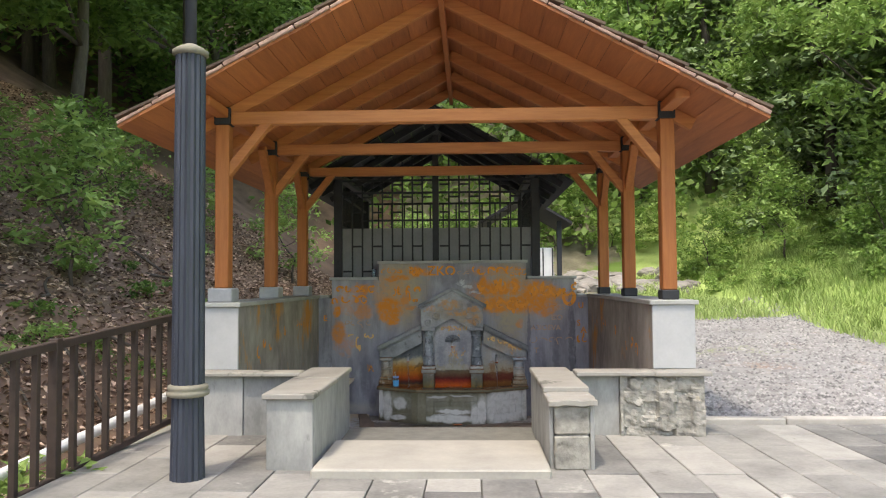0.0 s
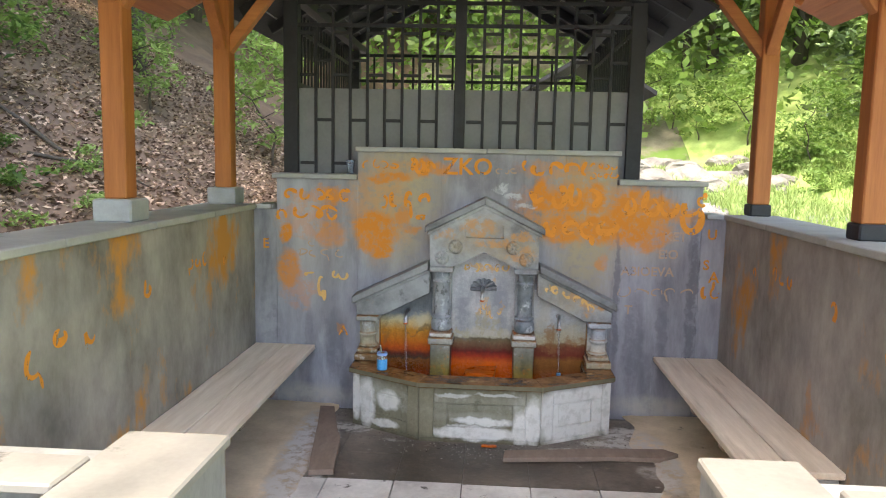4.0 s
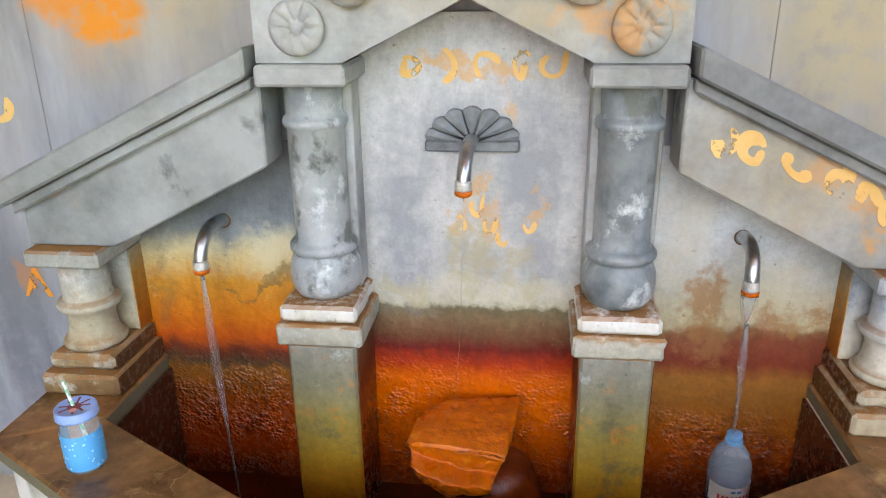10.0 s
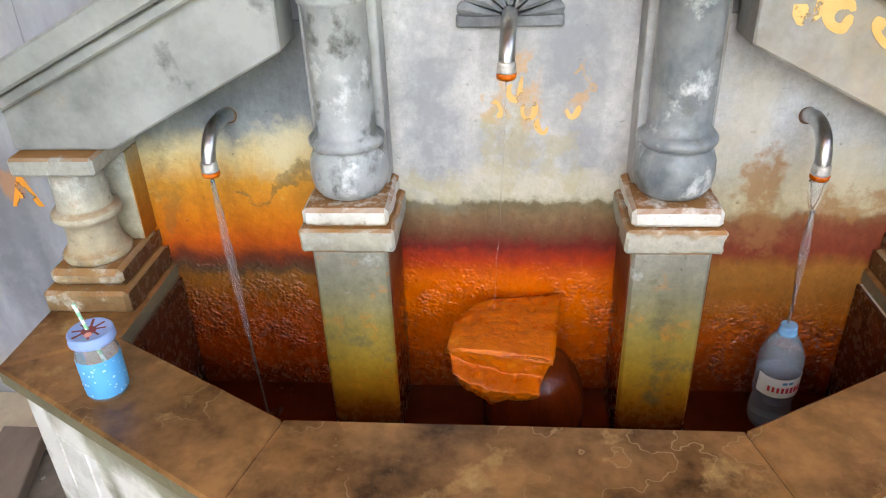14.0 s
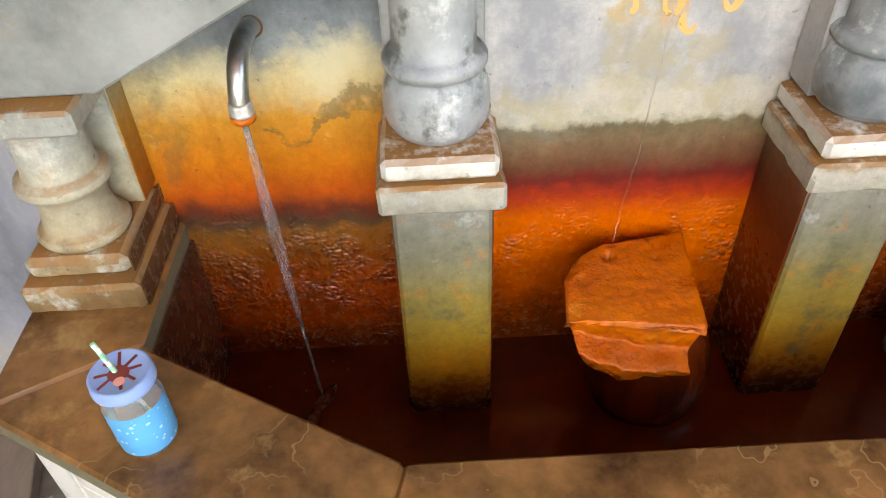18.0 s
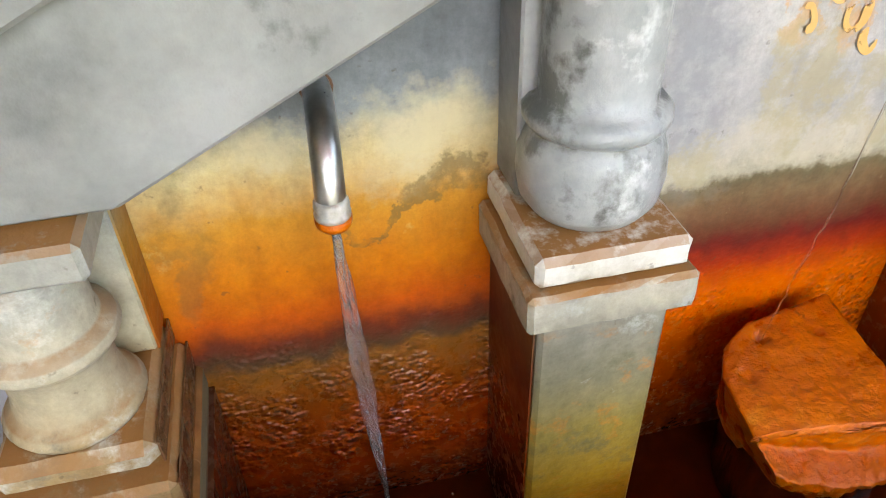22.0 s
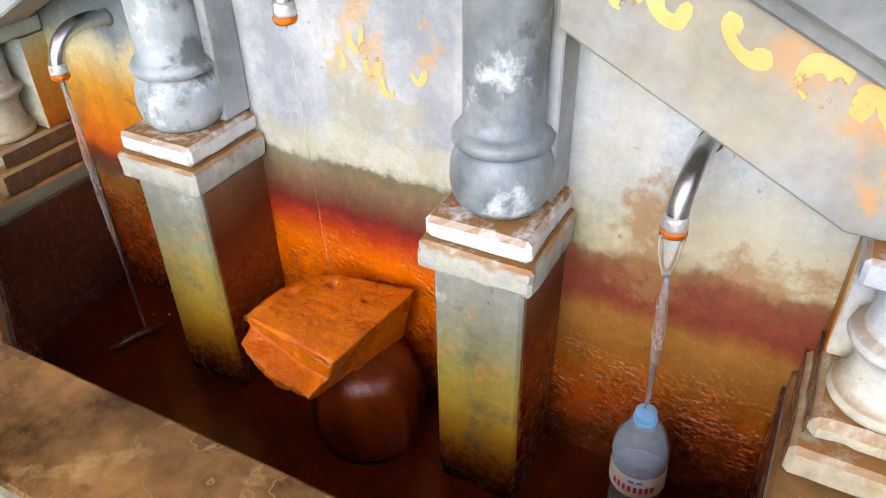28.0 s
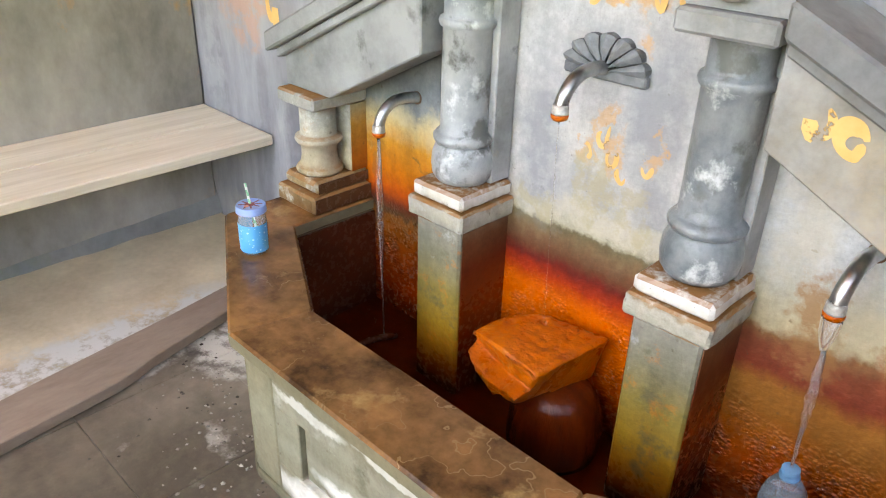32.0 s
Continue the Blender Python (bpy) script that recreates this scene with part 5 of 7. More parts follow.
for x, y0, y1 in ((PX0, PY + 0.06, PY + 2.8), (PX1, PY + 0.06, PY + 2.8)):
    for k in range(1, 22):
        y = y0 + (y1 - y0) * k / 22
        part("bar", bx(x - 0.01, x + 0.01, y - 0.01, y + 0.01, 0.5, 3.2, 0.002), M_iron, pav)
    for z in (2.2, 2.6, 3.05):
        part("rail", bx(x - 0.016, x + 0.016, y0, y1, z - 0.016, z + 0.016, 0.002), M_iron, pav)
for k in range(1, 12):
    x = PX0 + (PX1 - PX0) * k / 12
    part("bar", bx(x - 0.012, x + 0.012, PY + 2.84, PY + 2.865, 0.5, 3.2, 0.002), M_iron, pav)
for z in (1.5, 2.2, 2.9, 3.2):
    part("rail", bx(PX0, PX1, PY + 2.82, PY + 2.838, z - 0.018, z + 0.018, 0.002), M_iron, pav)
for s in (-1, 1):
    for k in range(10):
        u0, u1 = 1.93 * k / 10, 1.93 * (k + 1) / 10
        w = (u1 - u0) / 2 * 1.155
        uc = (u0 + u1) / 2
        m = Matrix.Translation((PC + s * uc, 0, 4.24 - uc * 0.575 + rnd.uniform(-0.006, 0.006))) @ Matrix.Rotation(s * math.atan(0.575), 4, "Y")
        part("roof_board", bx(-w + 0.004, w - 0.004, PY - 0.45, PY + 3.3, -0.012, 0.012, 0, m), M_darkroof, pav)
    for y in (PY - 0.1, PY + 0.7, PY + 1.5, PY + 2.3, PY + 2.9):
        part("rafter", beam((PC + s * 1.8, y, 3.14), (PC + s * 0.03, y, 4.15), 0.06, 0.09), M_iron, pav)
    part("wall_plate", bx(PC + s * 1.375 - 0.05, PC + s * 1.375 + 0.05, PY - 0.4, PY + 3.2, 3.26, 3.34, 0.004), M_iron, pav)

pav.location.z = 0.06

# small shed beyond
shed = thing("white_shed", "small white boarded shed with dark gabled roof", "shed", at=(1.42, 5.7, 0))
part("wall", bx(-0.62, 0.62, 0.0, 1.6, 0.5, 2.55), M_white, shed)
for s in (-1, 1):
    part("roof", prism([(s * 0.98, 3.02), (0, 3.60), (0, 3.66), (s * 0.98, 3.08)], -0.4, 2.0, "y"), M_darkroof, shed)
    part("post", bx(s * 0.75 - 0.05, s * 0.75 + 0.05, -0.05, 0.05, 0.5, 3.12, 0.004), M_iron, shed)
for k in range(7):
    x = -0.6 + 0.2 * k
    part("batten", bx(x - 0.012, x + 0.012, -0.02, -0.002, 0.6, 2.54, 0.002), M_iron, shed)
for k in range(6):
    x = -0.6 + 0.2 * k
    part("batten", bx(x + 0.014, x + 0.186, -0.019, -0.003, 1.3 + 0.5 * (k % 2), 1.325 + 0.5 * (k % 2), 0.002), M_iron, shed)

# ---- lamp post ----
lamp = thing("street_lamp", "tall fluted blue-black iron lamp post with weathered collars", "lamp post", at=(-1.71, -5.22, PLAZA))
def fluted(r0, r1, z0, z1, n=16, depth=0.010):
    bmf = bmesh.new()
    seg = n * 4
    rings = []
    for r, z in ((r0, z0), (r1, z1)):
        rings.append([bmf.verts.new(((r - depth * (0.5 + 0.5 * math.cos(6.28319 * k / 4)) * 1.0) * math.cos(6.28319 * k / seg), (r - depth * (0.5 + 0.5 * math.cos(6.28319 * k / 4))) * math.sin(6.28319 * k / seg), z)) for k in range(seg)])
    for k in range(seg):
        bmf.faces.new((rings[0][k], rings[0][(k + 1) % seg], rings[1][(k + 1) % seg], rings[1][k]))
    bmf.faces.new(rings[0][::-1])
    bmf.faces.new(rings[1])
    return bmf
part("lower_shaft", fluted(0.118, 0.108, 0.0, 0.57), M_ironblue, lamp, "", False)
part("collar", lathe([(0.12, 0.565), (0.142, 0.575), (0.145, 0.60), (0.128, 0.612), (0.138, 0.622), (0.13, 0.645), (0.105, 0.65)], (0, 0, 0), 32), M_collar, lamp, "weathered stone-coloured collar", True)
part("shaft", fluted(0.112, 0.103, 0.65, 2.94), M_ironblue, lamp, "", False)
part("collar", lathe([(0.105, 2.935), (0.122, 2.945), (0.122, 2.972), (0.10, 2.987), (0.07, 3.005), (0.04, 3.02)], (0, 0, 0), 32), M_collar, lamp, "", True)
part("upper_tube", lathe([(0.040, 3.01), (0.036, 5.4)], (0, 0, 0), 20), M_ironblue, lamp, "", True)

# ---- fence ----
fence = thing("iron_fence", "brown painted railing with square balusters along the ditch", "fence")
FX = lambda y: -2.46 + 0.09 * (y + 3.0)
FZ = lambda y: 0.067 * (y + 3.0)
y = -9.5
while y < -3.1:
    x, z = FX(y), FZ(y)
    part("baluster", bx(x - 0.022, x + 0.022, y - 0.022, y + 0.022, 0.63 + z, 1.53 + z, 0.003), M_fence, fence)
    y += 0.205
for name, z, w, h in (("top_rail", 1.555, 0.06, 0.06), ("bottom_rail", 0.625, 0.055, 0.05)):
    part(name, beam((FX(-9.6), -9.6, z + FZ(-9.6)), (FX(-3.05), -3.05, z + FZ(-3.05)), w, h), M_fence, fence)
for y in (-9.5, -7.3, -5.2, -3.08):
    part("post", bx(FX(y) - 0.035, FX(y) + 0.035, y - 0.035, y + 0.035, 0.2, 1.60 + FZ(y), 0.004), M_fence, fence)

# ---- the rock on its pot, under the centre spout ----
pot = thing("rusty_pot", "upturned round rust-coated pot standing in the basin", "pot", at=(0.062, -0.150, 0.088))
part("body", roughen(lathe([(0.112, 0.0), (0.118, 0.02), (0.120, 0.06), (0.116, 0.10), (0.108, 0.14), (0.096, 0.172), (0.080, 0.192), (0.060, 0.203), (0.0, 0.206)], (0, 0, 0), 48), 0.003, 11), M_pot, pot, "", True)

rb = bx(0, 1, 0, 1, 0, 1)
bmesh.ops.subdivide_edges(rb, edges=rb.edges[:], cuts=44, use_grid_fill=True)
hole = Vector((-0.030, -0.106))
TOPQ = ((-0.134, -0.288), (0.092, -0.328), (0.122, -0.045), (-0.110, -0.092))
LOWQ = ((-0.085, -0.300), (0.050, -0.330), (0.104, -0.070), (-0.105, -0.105))
for v in rb.verts:
    u, w, h = v.co
    quad = lambda q: (Vector(q[0]) * (1 - u) + Vector(q[1]) * u) * (1 - w) + (Vector(q[3]) * (1 - u) + Vector(q[2]) * u) * w
    cut = max(0.0, (0.32 - u) * 0.5) * max(0.0, w - 0.66) * 0.35
    p = quad(TOPQ) * h + quad(LOWQ) * (1 - h)
    front = max(0.0, 1 - w * 6)
    rag = noise.noise(Vector((u * 5.0, 2.0, 0.5)))
    ledge = 0.62 - 0.30 * u + 0.12 * rag
    low = 0.300 - 0.034 * max(0.0, 1 - abs(u - 0.38) * 2.2) * max(0.0, 1 - w * 2.2) - 0.012 * rag * front - 0.012 * (w > 0.5)
    v.co = Vector((p.x + cut, p.y - cut, low + (0.400 - low) * h))
    # broken front: an upper face set back above a shelf, the lower facet falling away under it
    if front > 0:
        v.co.y += front * (0.050 * min(1.0, max(0.0, (h - ledge) / 0.12)) * (1.15 - 0.5 * h) + 0.030 * max(0.0, (ledge - h) / ledge) ** 1.5)
    if h > 0.97:
        v.co.z -= 0.010 * max(0.0, 1 - w / 0.10) + 0.006 * max(0.0, 1 - u / 0.10) + 0.004 * max(0.0, 1 - (1 - u) / 0.05)
        v.co.z += 0.004 * noise.noise(v.co * 14) - 0.004 * abs(noise.noise(v.co * 34)) + 0.0016 * noise.noise(v.co * 95)
        for hx, hy, hr, hd in ((hole.x, hole.y, 0.012, 0.024), (-0.085, -0.165, 0.016, 0.008), (0.055, -0.115, 0.009, 0.007)):
            d = math.hypot(v.co.x - hx, (v.co.y - hy) * 0.9)
            v.co.z -= hd * max(0.0, 1 - (d / hr) ** 2)
    else:
        side = 0.35 if (u > 0.97 or u < 0.03) else 1.0
        v.co += Vector(noise.noise_vector(v.co * 13)) * 0.008 * side + Vector((0, -1, -0.3)) * (0.005 * abs(noise.noise(v.co * 24)) + 0.003 * noise.noise(v.co * 70)) * side + Vector(noise.noise_vector(v.co * 110)) * 0.0025 * side
rock = part("mineral_rock", rb, M_rock, None, "", True)
tagged(rock, "flat-topped rock coated in wet orange mineral crust on the pot", "rock")

# ---- water ----
def stream(points, radii, label, seed, strands=1, twist=0.0):
    t = thing("water_stream", label, "water", "spring water")
    r = random.Random(seed)
    for s in range(strands):
        pts, rad = [], []
        n = 34
        for k in range(n + 1):
            u = k / n
            j = u * (len(points) - 1)
            i = min(int(j), len(points) - 2)
            p = Vector(points[i]).lerp(Vector(points[i + 1]), j - i)
            a = s * 6.283 / strands + u * 9
            off = twist * math.sin(3.14159 * min(1, u * 1.4)) if strands > 1 else 0.0
            p += Vector((math.cos(a), math.sin(a) * 0.6, 0)) * off + Vector((r.gauss(0, 1), r.gauss(0, 1), 0)) * 0.0012 * u
            pts.append(p)
            rad.append((radii[0] + (radii[1] - radii[0]) * u) * (0.75 + 0.5 * abs(math.sin(u * 21 + s + seed))))
        part("strand", tube(pts, rad, 8), M_water, t, "", True)
    return t
stream([(-0.608, -0.149, 0.741), (-0.602, -0.153, 0.55), (-0.592, -0.158, 0.33), (-0.58, -0.163, 0.09)], (0.0034, 0.0018), "thin clear stream falling from the spout into the basin", 1, 5, 0.008)
stream([(-0.007, -0.165, 0.943), (-0.016, -0.14, 0.66), (-0.03, -0.108, 0.398)], (0.0012, 0.0009), "fine trickle dripping onto the rock", 2)
w = stream([(0.600, -0.144, 0.664), (0.604, -0.141, 0.52), (0.608, -0.137, 0.375)], (0.0040, 0.0026), "clear stream in two joining strands running into the bottle", 3, 4, 0.0065)
for sx in (-1, 1):
    arc = [Vector((0.597 + sx * 0.0145 * (1 - u) + sx * 0.005 * math.sin(u * 3.1), -0.1455, 0.731 - 0.068 * u)) for u in (k / 10 for k in range(11))]
    part("strand", tube(arc, [0.0042 - 0.0014 * math.sin(k / 10 * 3.1) for k in range(11)], 8), M_water, w, "", True)
film_bm = bmesh.new()
rows = [[film_bm.verts.new((0.597 + (0.0145 * (1 - u) + 0.002) * (2 * q / 6 - 1), -0.1455 + 0.0012 * math.sin(q * 2 + u * 9), 0.731 - 0.064 * u)) for q in range(7)] for u in (k / 8 for k in range(9))]
for p, q in zip(rows, rows[1:]):
    for i in range(6):
        film_bm.faces.new((p[i], p[i + 1], q[i + 1], q[i]))
bmesh.ops.solidify(film_bm, geom=film_bm.faces[:], thickness=0.0012)
part("water_film", film_bm, M_water, w, "", True)
r = random.Random(9)
drops = bmesh.new()
for _ in range(70):
    c = Vector((-0.6, -0.13, 0.10)) if r.random() < 0.25 else Vector((0.6, -0.12, 0.30))
    p = c + Vector((r.gauss(0, 0.08), r.gauss(0, 0.04), abs(r.gauss(0, 0.05))))
    if p.y > -0.016:
        p.y = -0.02
    bmesh.ops.create_icosphere(drops, subdivisions=1, radius=r.uniform(0.0012, 0.003), matrix=Matrix.Translation(p))
dr = part("splash_drops", drops, M_water, None, "", True)
tagged(dr, "small splash drops round the falling water", "water", kind="stuff")

# ---- bottle ----
M_pet = glassy("clear_plastic", (0.74, 0.88, 1.0), 0.04, 0.80, 1.2)
M_bluecap = glassy("blue_plastic", (0.25, 0.55, 0.85), 0.15, 0.5, 1.4)
M_label = mat("white_label", (0.74, 0.76, 0.78), (0.82, 0.83, 0.85), 20, 0.4, 0.02)
M_redink = plain("red_ink", (0.62, 0.04, 0.07), 0.5)
M_blueink = plain("blue_ink", (0.05, 0.30, 0.55), 0.5)
M_fill = glassy("bottled_water", (0.70, 0.82, 0.94), 0.02, 0.88, 1.12)
bottle = thing("water_bottle", "clear plastic water bottle with white label standing under the spout", "bottle")
bp = [(0.030, 0.0), (0.044, 0.006), (0.047, 0.02), (0.0465, 0.055), (0.042, 0.075), (0.042, 0.085), (0.0475, 0.10), (0.048, 0.195), (0.046, 0.21), (0.038, 0.235), (0.024, 0.258), (0.016, 0.268), (0.0155, 0.285)]
part("body", lathe(bp, (0, 0, 0), 32), M_pet, bottle, "", True)
part("water_fill", lathe([(0.028, 0.003), (0.042, 0.008), (0.0445, 0.02), (0.0442, 0.055), (0.0398, 0.075), (0.0398, 0.085), (0.045, 0.10), (0.0455, 0.19)], (0, 0, 0), 28), M_fill, bottle, "", True)
part("neck_ring", lathe([(0.016, 0.266), (0.020, 0.268), (0.020, 0.273), (0.0165, 0.275), (0.0175, 0.278), (0.0175, 0.289), (0.0158, 0.29)], (0, 0, 0), 24), M_bluecap, bottle, "blue neck ring", True)
lb = lathe([(0.0484, 0.115), (0.0486, 0.120), (0.0486, 0.165), (0.0484, 0.170)], (0, 0, 0), 28, (190, 350))
label_ob = part("label", lb, M_label, bottle, "white paper label", True)
for k in range(8):
    a = radians(225 + 11.5 * k)
    m = Matrix.Translation((0.0488 * math.cos(a), 0.0488 * math.sin(a), 0.138)) @ Matrix.Rotation(a + radians(90), 4, "Z")
    part("print_bar", bx(-0.0028, 0.0028, -0.0006, 0.0004, -0.0075, 0.0075, 0, m), M_redink, label_ob)
for k in range(2):
    a = radians(262 + 16 * k)
    m = Matrix.Translation((0.0488 * math.cos(a), 0.0488 * math.sin(a), 0.159)) @ Matrix.Rotation(a + radians(90), 4, "Z")
    part("print_mark", bx(-0.005, 0.005, -0.0006, 0.0004, -0.003, 0.003, 0, m), M_blueink, label_ob)
bottle.matrix_basis = pose(0.616, -0.120, 0.098, 4, -2, 8)

# ---- drinking jar on the rim ----
M_glass = glassy("jar_glass", (0.88, 0.93, 0.95), 0.03, 0.82, 1.12)
M_sleeve = mat("blue_print", (0.05, 0.36, 0.72), (0.10, 0.46, 0.82), 9, 0.35, 0.02)
M_bubble = plain("pale_bubble_print", (0.45, 0.72, 0.9), 0.4)
M_lid = mat("blue_lid_paint", (0.20, 0.32, 0.62), (0.28, 0.42, 0.74), 12, 0.35, 0.03)
M_lidred = plain("dark_red_print", (0.22, 0.03, 0.03), 0.4)
M_lidpink = plain("pink_print", (0.75, 0.30, 0.25), 0.4)
M_strawg = plain("green_straw", (0.25, 0.62, 0.38), 0.35)
M_straww = plain("white_straw", (0.82, 0.86, 0.82), 0.35)
jar = thing("drinking_jar", "glass drinking jar with blue bubble print, lid and striped straw", "jar", at=(-0.742, -0.482, 0.454))
part("glass", lathe([(0.034, 0.0), (0.044, 0.004), (0.047, 0.014), (0.048, 0.05), (0.048, 0.115), (0.044, 0.132), (0.041, 0.140), (0.041, 0.150)], (0, 0, 0), 36), M_glass, jar, "", True)
sleeve = part("print", lathe([(0.0452, 0.012), (0.0478, 0.016), (0.0488, 0.05), (0.0488, 0.108), (0.0484, 0.112)], (0, 0, 0), 36, (150, 400)), M_sleeve, jar, "bright blue bubble print", True)
for k in range(54):
    a, z, s = radians(r.uniform(160, 390)), r.uniform(0.022, 0.106), r.choice((0.0012, 0.0018, 0.0026, 0.0034))
    m = Matrix.Translation((0.0489 * math.cos(a), 0.0489 * math.sin(a), z)) @ Matrix.Rotation(a, 4, "Z") @ Matrix.Rotation(radians(90), 4, "Y")
    d = bmesh.new()
    bmesh.ops.create_circle(d, cap_ends=True, segments=8, radius=s, matrix=m @ Matrix.Translation((0, 0, 0.0005)))
    part("bubble", d, M_bubble, sleeve)
lid = part("lid", lathe([(0.0495, 0.148), (0.051, 0.150), (0.051, 0.156), (0.0495, 0.158), (0.0495, 0.170), (0.0465, 0.1735), (0.044, 0.172)], (0, 0, 0), 40), M_lid, jar, "blue printed screw lid", True)
for k, a in enumerate((20, 60, 105, 150, 195, 235, 330, 290)):
    a = radians(a)
    m = Matrix.Rotation(a, 4, "Z")
    part("ray", bx(0.010, 0.034 + 0.004 * (k % 3), -0.0026, 0.0026, 0.1722, 0.1728, 0, m), M_lidred, lid)
d = bmesh.new()
bmesh.ops.create_circle(d, cap_ends=True, segments=20, radius=0.017, matrix=Matrix.Translation((0, -0.004, 0.1731)))
part("print_blot", d, M_lidred, lid)
d = bmesh.new()
bmesh.ops.create_circle(d, cap_ends=True, segments=20, radius=0.009, matrix=Matrix.Translation((0.006, -0.020, 0.1734)))
part("print_patch", d, M_lidpink, lid)
sp = [Vector((0.012, 0.012, 0.03)).lerp(Vector((-0.016, -0.004, 0.242)), k / 20) for k in range(21)]
sb = tube(sp, 0.0042, 12)
for f in sb.faces:
    c = f.calc_center_median()
    if len(f.verts) == 4:
        a = math.atan2(c.y - (0.012 + (c.z - 0.03) / 0.212 * -0.016), c.x - (0.012 + (c.z - 0.03) / 0.212 * -0.028))
        f.material_index = int((a / 6.283 * 2 + c.z * 60) % 2)
straw = part("straw", sb, [M_strawg, M_straww], jar, "green and white striped straw", True)

jar.scale = (0.80, 0.80, 0.81)

# ---- plastic cup on the wall shoulder ----
cup = thing("plastic_cup", "empty clear plastic cup standing on the wall coping", "cup", at=(-1.10, 0.10, 1.906))
part("cup_wall", lathe([(0.026, 0.0), (0.026, 0.003), (0.035, 0.11), (0.036, 0.113), (0.034, 0.113), (0.0245, 0.004)], (0, 0, 0), 24), M_pet, cup, "", True)

# ---- loose boards on the floor ----
b1 = prism([(-1.288, -0.16), (-1.172, -0.16), (-1.09, -0.48), (-1.03, -0.70), (-1.004, -0.76), (-0.985, -0.83), (-0.92, -1.37), (-1.08, -1.40), (-1.14, -1.03), (-1.215, -0.56)], 0.012, 0.05, "z", 0.003)
bo = part("loose_board", roughen(b1, 0.002, 4), M_loose)
tagged(bo, "dirty split wooden board lying on the wet floor", "board", "loose boards")
b2 = prism([(0.185, -0.91), (0.905, -0.80), (1.30, -0.765), (1.385, -0.845), (1.24, -0.94), (0.9, -0.955), (0.171, -1.05)], 0.014, 0.046, "z", 0.003)
bo = part("loose_board", roughen(b2, 0.003, 3), M_loose)
tagged(bo, "dirty grey-brown plank lying before the basin", "board", "loose boards")
ch = part("orange_chip", roughen(bx(0.02, 0.13, -0.80, -0.765, 0.013, 0.024, 0.003), 0.003, 20), M_rock)
tagged(ch, "small orange crust flake on the floor", "debris")

# ---- floor slabs inside ----
r = random.Random(21)
for i in range(7):
    for j in range(9):
        x0, y0 = -1.38 + 0.43 * i, -3.55 + 0.43 * j
        if y0 + 0.42 > -0.0 or x0 > 1.4:
            continue
        wet = y0 > -1.45
        x1, y1 = min(x0 + (0.4285 if wet else 0.424), 1.36), y0 + (0.4285 if wet else 0.424)
        part("floor_tile", bx(x0, x1, y0, y1, -0.02, r.uniform(0.008, 0.010) if wet else r.uniform(0.006, 0.012), 0.001 if wet else 0.003), M_floor if wet else M_floor_dry, sub)
for s in (-1, 1):
    x0, x1 = s * 1.13, s * 1.865
    g = bmesh.new()
    nx, ny = 10, 50
    vs = [[g.verts.new((x0 + (x1 - x0) * i / nx + (s * 0.10 * noise.noise(Vector((0.5, j * 0.23, s * 3))) if i < nx else 0.0) * (1 - i / nx), -3.0 + 3.0 * j / ny, (0.009 if i == 0 else 0.0150) + 0.022 * abs((x1 - x0) * i / nx) + 0.006 * (i > 0) * noise.noise(Vector((i * 0.6, j * 0.4, s))))) for i in range(nx + 1)] for j in range(ny + 1)]
    for j in range(ny):
        for i in range(nx):
            g.faces.new((vs[j][i], vs[j][i + 1], vs[j + 1][i + 1], vs[j + 1][i])).smooth = True
    part("silt", g, M_sand, sub, "dried sandy silt along the wall foot")

# ---- spray writing on the wall ----
M_spray = mat("orange_spray", (0.68, 0.245, 0.024), (0.84, 0.33, 0.04), 14, 0.7, 0.02)
M_spraylight = mat("yellow_spray", (0.66, 0.37, 0.10), (0.82, 0.54, 0.22), 14, 0.7, 0.02)
M_faint = mat("faded_spray", (0.42, 0.28, 0.20), (0.52, 0.36, 0.25), 14, 0.7, 0.02)


def written(text, size, m, material, parent):
    cu = bpy.data.curves.new("writing", "FONT")
    cu.body, cu.size, cu.extrude, cu.offset, cu.resolution_u = text, size, 0.0005, size * 0.018, 3
    ob = bpy.data.objects.new("writing", cu)
    scene.collection.objects.link(ob)
    me = bpy.data.meshes.new_from_object(ob.evaluated_get(bpy.context.evaluated_depsgraph_get()))
    bpy.data.objects.remove(ob)
    me.materials.clear()
    me.materials.append(material)
    w = new("writing", me)
    w.parent = parent
    w.matrix_local = m
    return w


for pm in (M_spray, M_spraylight, M_faint):
    pn, pl = pm.node_tree.nodes, pm.node_tree.links
    gap = pn.new("ShaderNodeTexNoise")
    gap.inputs["Scale"].default_value, gap.inputs["Detail"].default_value, gap.inputs["Roughness"].default_value = 17, 5, 0.6
    pos = pn.new("ShaderNodeNewGeometry")
    pl.new(pos.outputs["Position"], gap.inputs["Vector"])
    cov = pn.new("ShaderNodeMapRange")
    cov.inputs["From Min"].default_value, cov.inputs["From Max"].default_value, cov.inputs["To Min"].default_value, cov.inputs["To Max"].default_value = 0.37, 0.42, 0.0, 1.0
    pl.new(gap.outputs[0], cov.inputs["Value"])
    pl.new(cov.outputs[0], pn["Principled BSDF"].inputs["Alpha"])
ON_WALL = Matrix.Rotation(radians(90), 4, "X")
written("ZKO", 0.185, Matrix.Translation((-0.345, -0.0012, 1.925)) @ ON_WALL, M_spray, wall_back)
written("KET", 0.10, Matrix.Translation((1.40, -0.0012, 1.44)) @ ON_WALL, M_faint, wall_back)
written("EIO", 0.10, Matrix.Translation((1.36, -0.0012, 1.30)) @ ON_WALL, M_faint, wall_back)
